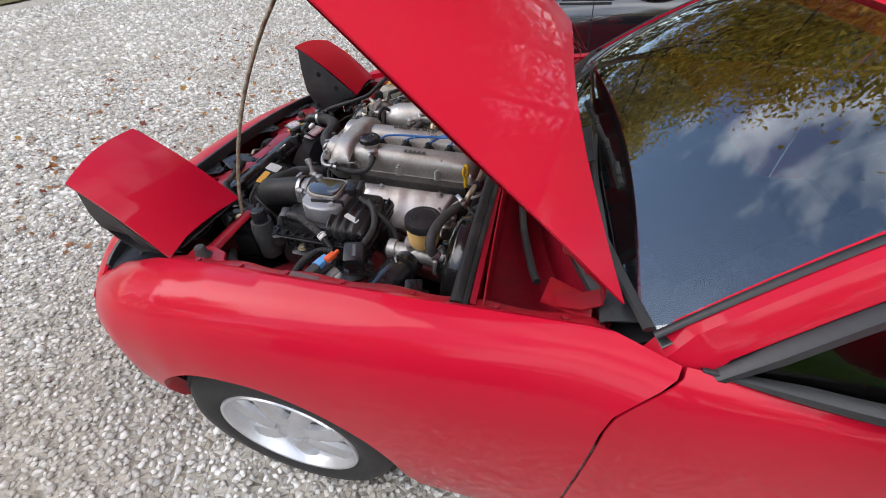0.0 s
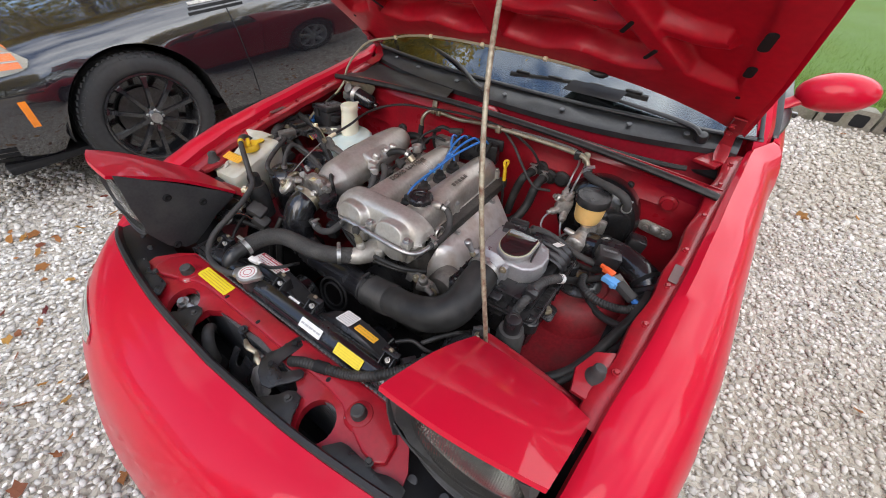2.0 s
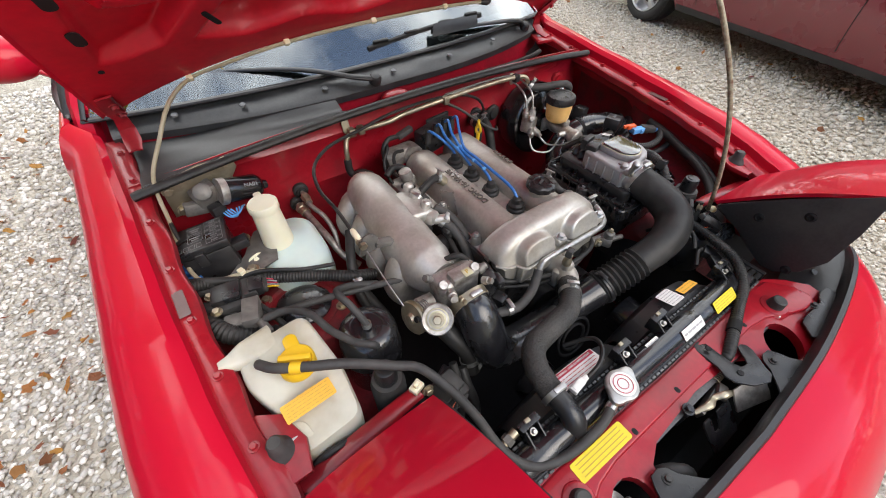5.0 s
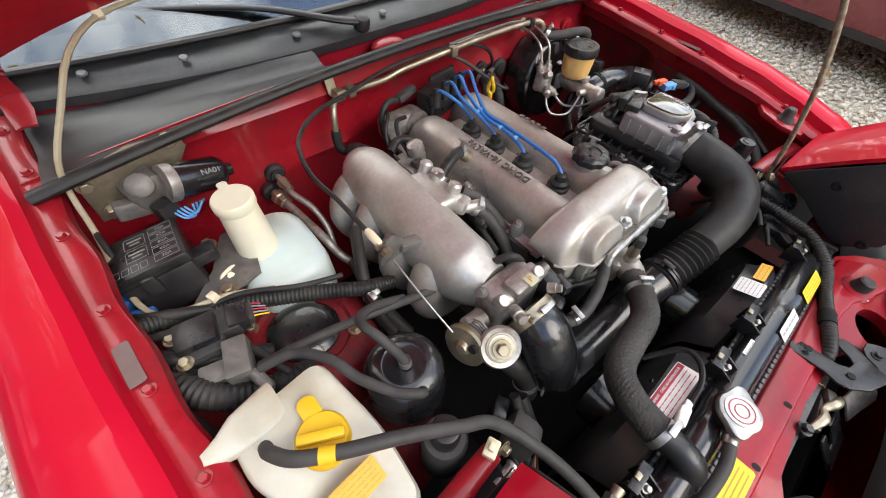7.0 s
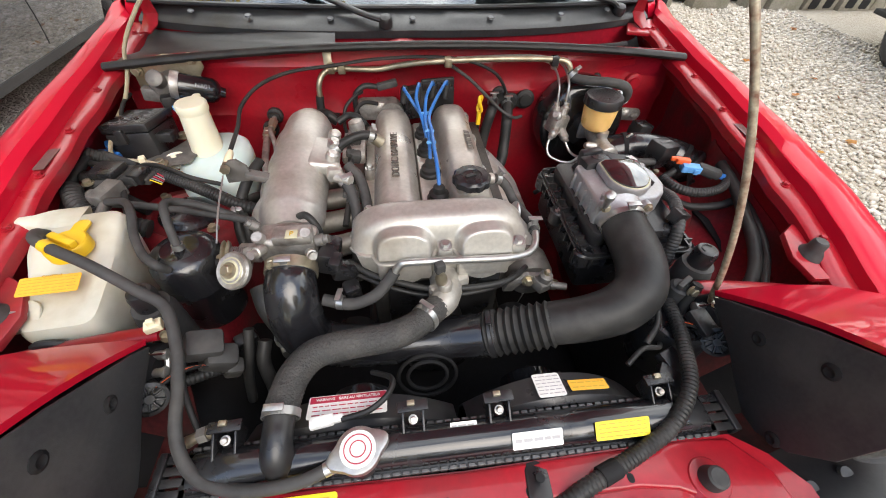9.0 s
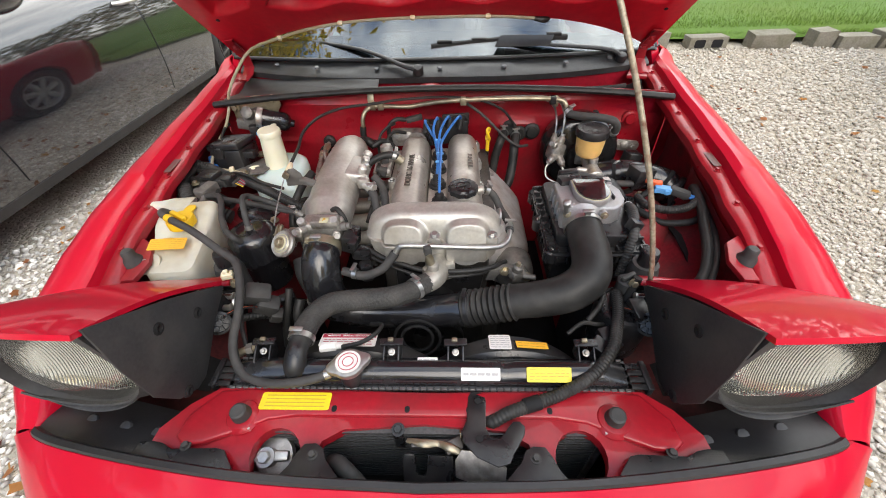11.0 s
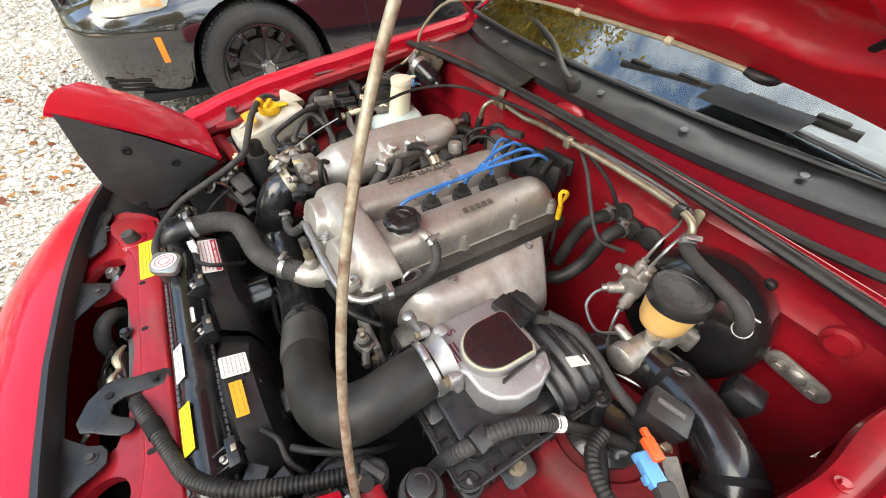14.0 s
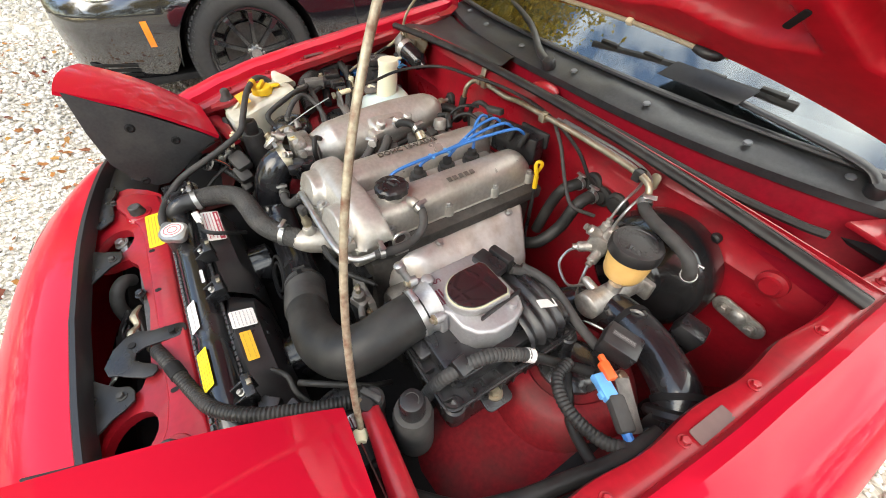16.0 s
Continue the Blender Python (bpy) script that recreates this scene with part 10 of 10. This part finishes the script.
def scatter(spots, radius, flat, name, mat, label, category):
    """Many small irregular stones in one mesh."""
    g = (1 + 5**0.5) / 2
    ico = np.array([(-1, g, 0), (1, g, 0), (-1, -g, 0), (1, -g, 0), (0, -1, g), (0, 1, g), (0, -1, -g), (0, 1, -g), (g, 0, -1), (g, 0, 1), (-g, 0, -1), (-g, 0, 1)], float)
    ico /= np.linalg.norm(ico[0])
    tri = np.array([(0, 11, 5), (0, 5, 1), (0, 1, 7), (0, 7, 10), (0, 10, 11), (1, 5, 9), (5, 11, 4), (11, 10, 2), (10, 7, 6), (7, 1, 8), (3, 9, 4), (3, 4, 2), (3, 2, 6), (3, 6, 8), (3, 8, 9), (4, 9, 5), (2, 4, 11), (6, 2, 10), (8, 6, 7), (9, 8, 1)])
    k = len(spots)
    v = ico[None] * (1 + rng.uniform(-0.28, 0.28, (k, 12, 1)))
    v = v * (radius[:, None, None] * np.stack([rng.uniform(0.8, 1.35, k), rng.uniform(0.65, 1.0, k), rng.uniform(flat * 0.7, flat * 1.2, k)], 1)[:, None])
    yaw, tip = rng.uniform(0, 2 * np.pi, k), rng.uniform(-0.5, 0.5, k)
    c, s = np.cos(tip)[:, None], np.sin(tip)[:, None]
    v = np.stack([c * v[..., 0] - s * v[..., 2], v[..., 1], s * v[..., 0] + c * v[..., 2]], -1)
    c, s = np.cos(yaw)[:, None], np.sin(yaw)[:, None]
    v = np.stack([c * v[..., 0] - s * v[..., 1], s * v[..., 0] + c * v[..., 1], v[..., 2]], -1) + spots[:, None]
    faces = (tri[None] + 12 * np.arange(k)[:, None, None]).reshape(-1, 3)
    me = bpy.data.meshes.new(name)
    me.vertices.add(12 * k)
    me.vertices.foreach_set("co", v.reshape(-1))
    me.loops.add(3 * len(faces))
    me.loops.foreach_set("vertex_index", faces.reshape(-1))
    me.polygons.add(len(faces))
    me.polygons.foreach_set("loop_start", 3 * np.arange(len(faces)))
    me.update(calc_edges=True)
    me.materials.append(mat)
    return tagged(new(name, me), label, category, "", "stuff")


def jittered(x0, x1, y0, y1, step):
    gx, gy = np.meshgrid(np.arange(x0, x1, step), np.arange(y0, y1, step))
    p = np.stack([gx.ravel(), gy.ravel()], 1)
    return p + rng.uniform(-0.6, 0.6, p.shape) * step


p = jittered(-4.6, 4.4, -3.4, 4.42, 0.0335)
near = (np.abs(p[:, 0] - 0.1) < 2.1) & (p[:, 1] > -1.6) & (p[:, 1] < 2.4)
q = jittered(-2.0, 2.2, -1.6, 2.4, 0.0215)
p = np.vstack([p[~near], q])
size = np.r_[rng.uniform(0.010, 0.0185, (~near).sum()), rng.uniform(0.006, 0.0125, len(q))]
keep = ~((np.abs(p[:, 0]) < 0.62) & (p[:, 1] > 0.05) & (p[:, 1] < 3.4)) & ~((p[:, 0] < -2.2) & (p[:, 1] > 0.2))
p, size = p[keep], size[keep]
far = np.vstack([jittered(-8.6, -4.6, -7.6, 0.2, 0.075), jittered(-4.6, 1.0, -7.6, -3.4, 0.075)])
p, size = np.vstack([p, far]), np.r_[size, rng.uniform(0.016, 0.032, len(far))]
rad = size * np.where(rng.random(len(p)) < 0.12, 1.4, 1.0)
scatter(np.c_[p, rng.uniform(-0.002, 0.010, len(p))], rad, 0.72, "gravel", STONE, "loose pale grey and white crushed limestone", "gravel")


def leaf_mesh(name, spots, size, mat, label, category, parent=None, curl=0.35, lean=0.35, k_edge=10):
    """Many small five-lobed leaves in one mesh."""
    k = len(spots)
    a = np.linspace(0, 2 * np.pi, k_edge + 1)[:-1]
    r = np.where(np.arange(k_edge) % 2 == 0, 1.0, 0.72)
    base = np.stack([r * np.cos(a), 0.8 * r * np.sin(a), curl * (r * np.cos(a)) ** 2 - 0.1], 1)
    base = np.vstack([[(0, 0, -0.05)], base])
    base = np.repeat(base[None], k, 0)
    base[:, 1:, :2] *= rng.uniform(0.62, 1.15, (k, k_edge, 1))
    v = base * size[:, None, None] * np.stack([rng.uniform(0.8, 1.2, k), rng.uniform(0.6, 1.1, k), rng.uniform(-0.4, 1.0, k)], 1)[:, None]
    for ax in (0, 1):
        t = rng.normal(0, lean, k)
        c, s = np.cos(t)[:, None], np.sin(t)[:, None]
        u, w = v[..., ax].copy(), v[..., 2].copy()
        v[..., ax], v[..., 2] = c * u - s * w, s * u + c * w
    yaw = rng.uniform(0, 2 * np.pi, k)
    c, s = np.cos(yaw)[:, None], np.sin(yaw)[:, None]
    v = np.stack([c * v[..., 0] - s * v[..., 1], s * v[..., 0] + c * v[..., 1], v[..., 2]], -1) + spots[:, None]
    f = np.array([(0, i, i % k_edge + 1) for i in range(1, k_edge + 1)])
    faces = (f[None] + (k_edge + 1) * np.arange(k)[:, None, None]).reshape(-1, 3)
    me = bpy.data.meshes.new(name)
    me.from_pydata(v.reshape(-1, 3).tolist(), [], faces.tolist())
    me.materials.append(mat)
    ob = new(name, me)
    ob.parent = parent
    return tagged(ob, label, category, "", "stuff")


def leaf_material(name, colors):
    m = bpy.data.materials.new(name)
    m.use_nodes = True
    n, l = m.node_tree.nodes, m.node_tree.links
    geo, ramp, ns, mixn = n.new("ShaderNodeNewGeometry"), n.new("ShaderNodeValToRGB"), n.new("ShaderNodeTexNoise"), n.new("ShaderNodeMixRGB")
    e = ramp.color_ramp.elements
    while len(e) < len(colors):
        e.new(0.5)
    for i, c in enumerate(colors):
        e[i].position, e[i].color = i / (len(colors) - 1), (*c, 1)
    ns.inputs["Scale"].default_value = 120
    mixn.blend_type, mixn.inputs["Fac"].default_value = "MULTIPLY", 0.3
    l.new(geo.outputs["Position"], ns.inputs["Vector"])
    l.new(geo.outputs["Random Per Island"], ramp.inputs["Fac"])
    l.new(ramp.outputs["Color"], mixn.inputs["Color1"])
    l.new(ns.outputs["Fac"], mixn.inputs["Color2"])
    l.new(mixn.outputs["Color"], n["Principled BSDF"].inputs["Base Color"])
    n["Principled BSDF"].inputs["Roughness"].default_value = 0.75
    thin, half = n.new("ShaderNodeBsdfTranslucent"), n.new("ShaderNodeMixShader")
    half.inputs["Fac"].default_value = 0.4
    l.new(mixn.outputs["Color"], thin.inputs["Color"])
    l.new(n["Principled BSDF"].outputs["BSDF"], half.inputs[1])
    l.new(thin.outputs["BSDF"], half.inputs[2])
    l.new(half.outputs["Shader"], n["Material Output"].inputs["Surface"])
    return m


FALLEN = leaf_material("fallen_leaf", [(0.20, 0.075, 0.03), (0.42, 0.17, 0.05), (0.55, 0.30, 0.07), (0.16, 0.03, 0.03), (0.34, 0.13, 0.06), (0.50, 0.22, 0.05)])
FOLIAGE = leaf_material("autumn_foliage", [(0.60, 0.42, 0.05), (0.70, 0.48, 0.06), (0.34, 0.29, 0.04), (0.74, 0.50, 0.07), (0.46, 0.34, 0.05), (0.22, 0.22, 0.04)])
n1 = 1500
lp = np.c_[rng.uniform(-4.4, 0.2, n1), rng.uniform(-3.4, 3.6, n1)]
lp = np.vstack([lp, np.c_[rng.uniform(0.9, 4.2, 110), rng.uniform(-2.5, 4.3, 110)], np.c_[rng.uniform(-2.4, -0.9, 240), rng.uniform(-1.6, 2.2, 240)]])
lp = lp[~((np.abs(lp[:, 0]) < 0.85) & (lp[:, 1] > -0.35)) & ~((lp[:, 0] < -2.1) & (lp[:, 1] > -0.3))]
leaf_mesh("fallen_leaves", np.c_[lp, np.full(len(lp), 0.020)], rng.uniform(0.010, 0.036, len(lp)), FALLEN, "scattered brown, orange and yellow fallen leaves", "leaves")

# concrete block edging with the lawn behind
bm = nb()
x = -12.0
LAWN = nb()
rows = []
for y, z in ((4.62, 0.05), (4.75, 0.11), (5.5, 0.13), (9.0, 0.15), (25, 0.2), (60, 0.3)):
    rows.append([(xx, y + 0.05 * math.sin(xx * 3.1) + (0.85 if xx < 0 and y < 7 else 0), z) for xx in frange(-30, 40, 120)])
grid(LAWN, rows)
bm.free()
solo("lawn", LAWN, GRASS, "bright mown green lawn behind the block edging", "lawn", "structure")
n2 = 90000
gx = rng.uniform(-4, 8, n2)
gy = 4.66 + rng.random(n2) ** 1.6 * 5.0 + np.where(gx < 0.2, 0.85, 0)
hgt, wd, an = rng.uniform(0.02, 0.055, n2), rng.uniform(0.0015, 0.003, n2), rng.uniform(0, np.pi, n2)
zz = np.where(gy < 4.8 + np.where(gx < 0.2, 0.85, 0), 0.07, 0.118)
dx, dy = np.cos(an) * wd, np.sin(an) * wd
lx, ly = rng.normal(0, 0.012, n2), rng.normal(0, 0.012, n2)
vv = np.stack([np.c_[gx - dx, gy - dy, zz], np.c_[gx + dx, gy + dy, zz], np.c_[gx + lx, gy + ly, zz + hgt]], 1)
me = bpy.data.meshes.new("grass")
me.vertices.add(3 * n2)
me.vertices.foreach_set("co", vv.reshape(-1))
me.loops.add(3 * n2)
me.loops.foreach_set("vertex_index", np.arange(3 * n2))
me.polygons.add(n2)
me.polygons.foreach_set("loop_start", 3 * np.arange(n2))
me.update(calc_edges=True)
BLADE = material("grass_blade", (0.105, 0.19, 0.014), 0.7, vary=0.2, grain=5, island=0.4)
me.materials.append(BLADE)
tagged(new("grass", me), "short green grass blades on the lawn", "grass", "", "stuff")
random.seed(5)
x = 0.9
while x < 9.0:
    w, h = random.choice((0.39, 0.40, 0.20)), random.uniform(0.13, 0.19)
    bm = nb()
    m = pose(x + w / 2, 4.50 - 0.035 * (x - 1.6) + random.uniform(-0.03, 0.03), h / 2 - 0.012, random.uniform(-4, 4), random.uniform(-3, 3), random.uniform(-6, 6))
    box(bm, (w, 0.19, h), m, 0.008)
    for v in bm.verts:
        v.co += V(random.uniform(-1, 1), random.uniform(-1, 1), random.uniform(-1, 1)) * 0.004
    blk = solo("concrete_block", bm, CONCRETE, "weathered concrete edging block, mossy and chipped", "block", group="blocks edging the lawn")
    if w > 0.3 and random.random() < 0.45:
        for dx in (-0.09, 0.09):
            bm = nb()
            slab(bm, rounded(0.11, h * 0.6, 0.02), 0.004, m @ pose(dx, -0.094, 0, 90, 0, 0))
            part("block_hollow", bm, BLACKMATT, blk)
    x += w + random.choice((0.015, 0.03, 0.05, 0.25))

# leaf-littered verge beyond the cars
VERGE = material("leafy_verge", (0.16, 0.12, 0.055), 0.95, vary=0.4, grain=25, bump=1.0, bump_scale=60, dirt=0.7, dirt_color=(0.09, 0.11, 0.03), dirt_scale=0.7)
bm = nb()
grid(bm, [[(x, y + 0.2 * math.sin(x * 1.3), 0.03) for x in frange(-60, 4, 40)] for y in (-30, -8.3)])
solo("verge", bm, VERGE, "leaf-littered grass verge", "verge", "structure")
bm = nb()
grid(bm, [[(x + 0.2 * math.sin(y), y, 0.034) for y in frange(-8, 40, 30)] for x in (-60, -8.9)])
solo("verge_west", bm, VERGE, "leaf-littered woodland edge", "verge", "structure")


# ---------------------------------------------------------------- autumn trees
def tree(at, height, spread, seed, leaves=22000, first=0.3):
    r = random.Random(seed)
    t = thing("tree", "tall tree with thinning yellow autumn leaves", "tree", (*at, 0), "trees round the drive")
    bm = nb()
    base = V(*at, 0)
    top = base + V(r.uniform(-0.6, 0.6), r.uniform(-0.6, 0.6), height * 0.85)
    tube(bm, [base - V(0, 0, 0.1), base.lerp(top, 0.3) + V(r.uniform(-0.2, 0.2), 0, 0), base.lerp(top, 0.65) + V(0, r.uniform(-0.3, 0.3), 0), top], [0.34, 0.24, 0.15, 0.04], 12, 6)
    part("trunk", bm, WOODY, t)
    tips = []
    bm = nb()
    for k in range(15):
        f = first + (0.95 - first) * k / 14
        o = base.lerp(top, f)
        a = k * 2.4 + r.uniform(-0.4, 0.4)
        ln = spread * (1.15 - 0.75 * f) * r.uniform(0.8, 1.2)
        e = o + V(math.cos(a) * ln, math.sin(a) * ln, ln * r.uniform(0.15, 0.55))
        mid = o.lerp(e, 0.5) + V(r.uniform(-0.3, 0.3), r.uniform(-0.3, 0.3), 0.25)
        tube(bm, [o, mid, e], [0.10 * (1.2 - f), 0.06 * (1.2 - f), 0.015], 7, 5)
        for s in range(4):
            q = mid.lerp(e, r.uniform(0, 1))
            z = q + V(r.uniform(-1, 1), r.uniform(-1, 1), r.uniform(-0.3, 0.9)) * ln * 0.35
            tube(bm, [q, q.lerp(z, 0.5) + V(0, 0, 0.1), z], [0.03, 0.02, 0.006], 5, 3)
            tips += [z, q.lerp(z, 0.6)]
        tips += [e, mid.lerp(e, 0.6)]
    part("limbs", bm, WOODY, t)
    tp = np.array([tuple(v) for v in tips])
    pick = rng.integers(0, len(tp), leaves)
    spots = tp[pick] + rng.normal(0, spread * 0.13, (leaves, 3))
    crown = leaf_mesh("crown", spots - np.array([*at, 0.0]), rng.uniform(0.08, 0.17, leaves), FOLIAGE, "", "", t, 0.3, 1.0, 4)
    ORIGIN[crown.name] = ORIGIN[t.name]
    return t


for i, (at, h, sp) in enumerate((((-9.4, 4.2), 14.5, 5.6), ((-13.0, -0.5), 12.0, 5.0), ((-12.5, 9.0), 14.0, 5.4), ((-17.0, -6.0), 10.0, 5.0), ((-19.0, 4.0), 15.0, 5.6), ((-9.5, 16.0), 13.0, 5.2), ((9.0, -16.0), 11.0, 4.8), ((-5.0, -19.0), 11.0, 5.2), ((17.0, -7.0), 11.0, 4.6), ((18.0, 9.0), 12.0, 5.0))):
    tree(at, h, sp, i + 1)

# wooded edge all round the property, dense low growth under the far trees
k = 26000
ang = rng.uniform(0, 2 * np.pi, k)
top = 8.5 + 2.8 * np.sin(ang * 3.0 + 1.0) + 1.3 * np.sin(ang * 7.0) + 0.8 * np.sin(ang * 17.0 + 2.0)
hz = top * rng.random(k) ** 0.75
ro = 30 + 3.0 * np.sin(ang * 5.0) + rng.uniform(-1.6, 1.6, k)
WOODS = leaf_material("woodland", [(0.05, 0.07, 0.015), (0.10, 0.10, 0.02), (0.20, 0.14, 0.02), (0.035, 0.05, 0.015), (0.26, 0.17, 0.025), (0.07, 0.06, 0.02)])
leaf_mesh("far_woods", np.c_[ro * np.cos(ang), ro * np.sin(ang), hz], rng.uniform(0.25, 0.6, k), WOODS, "distant green and yellow woodland edge round the drive", "woods", None, 0.3, 1.2, 4)
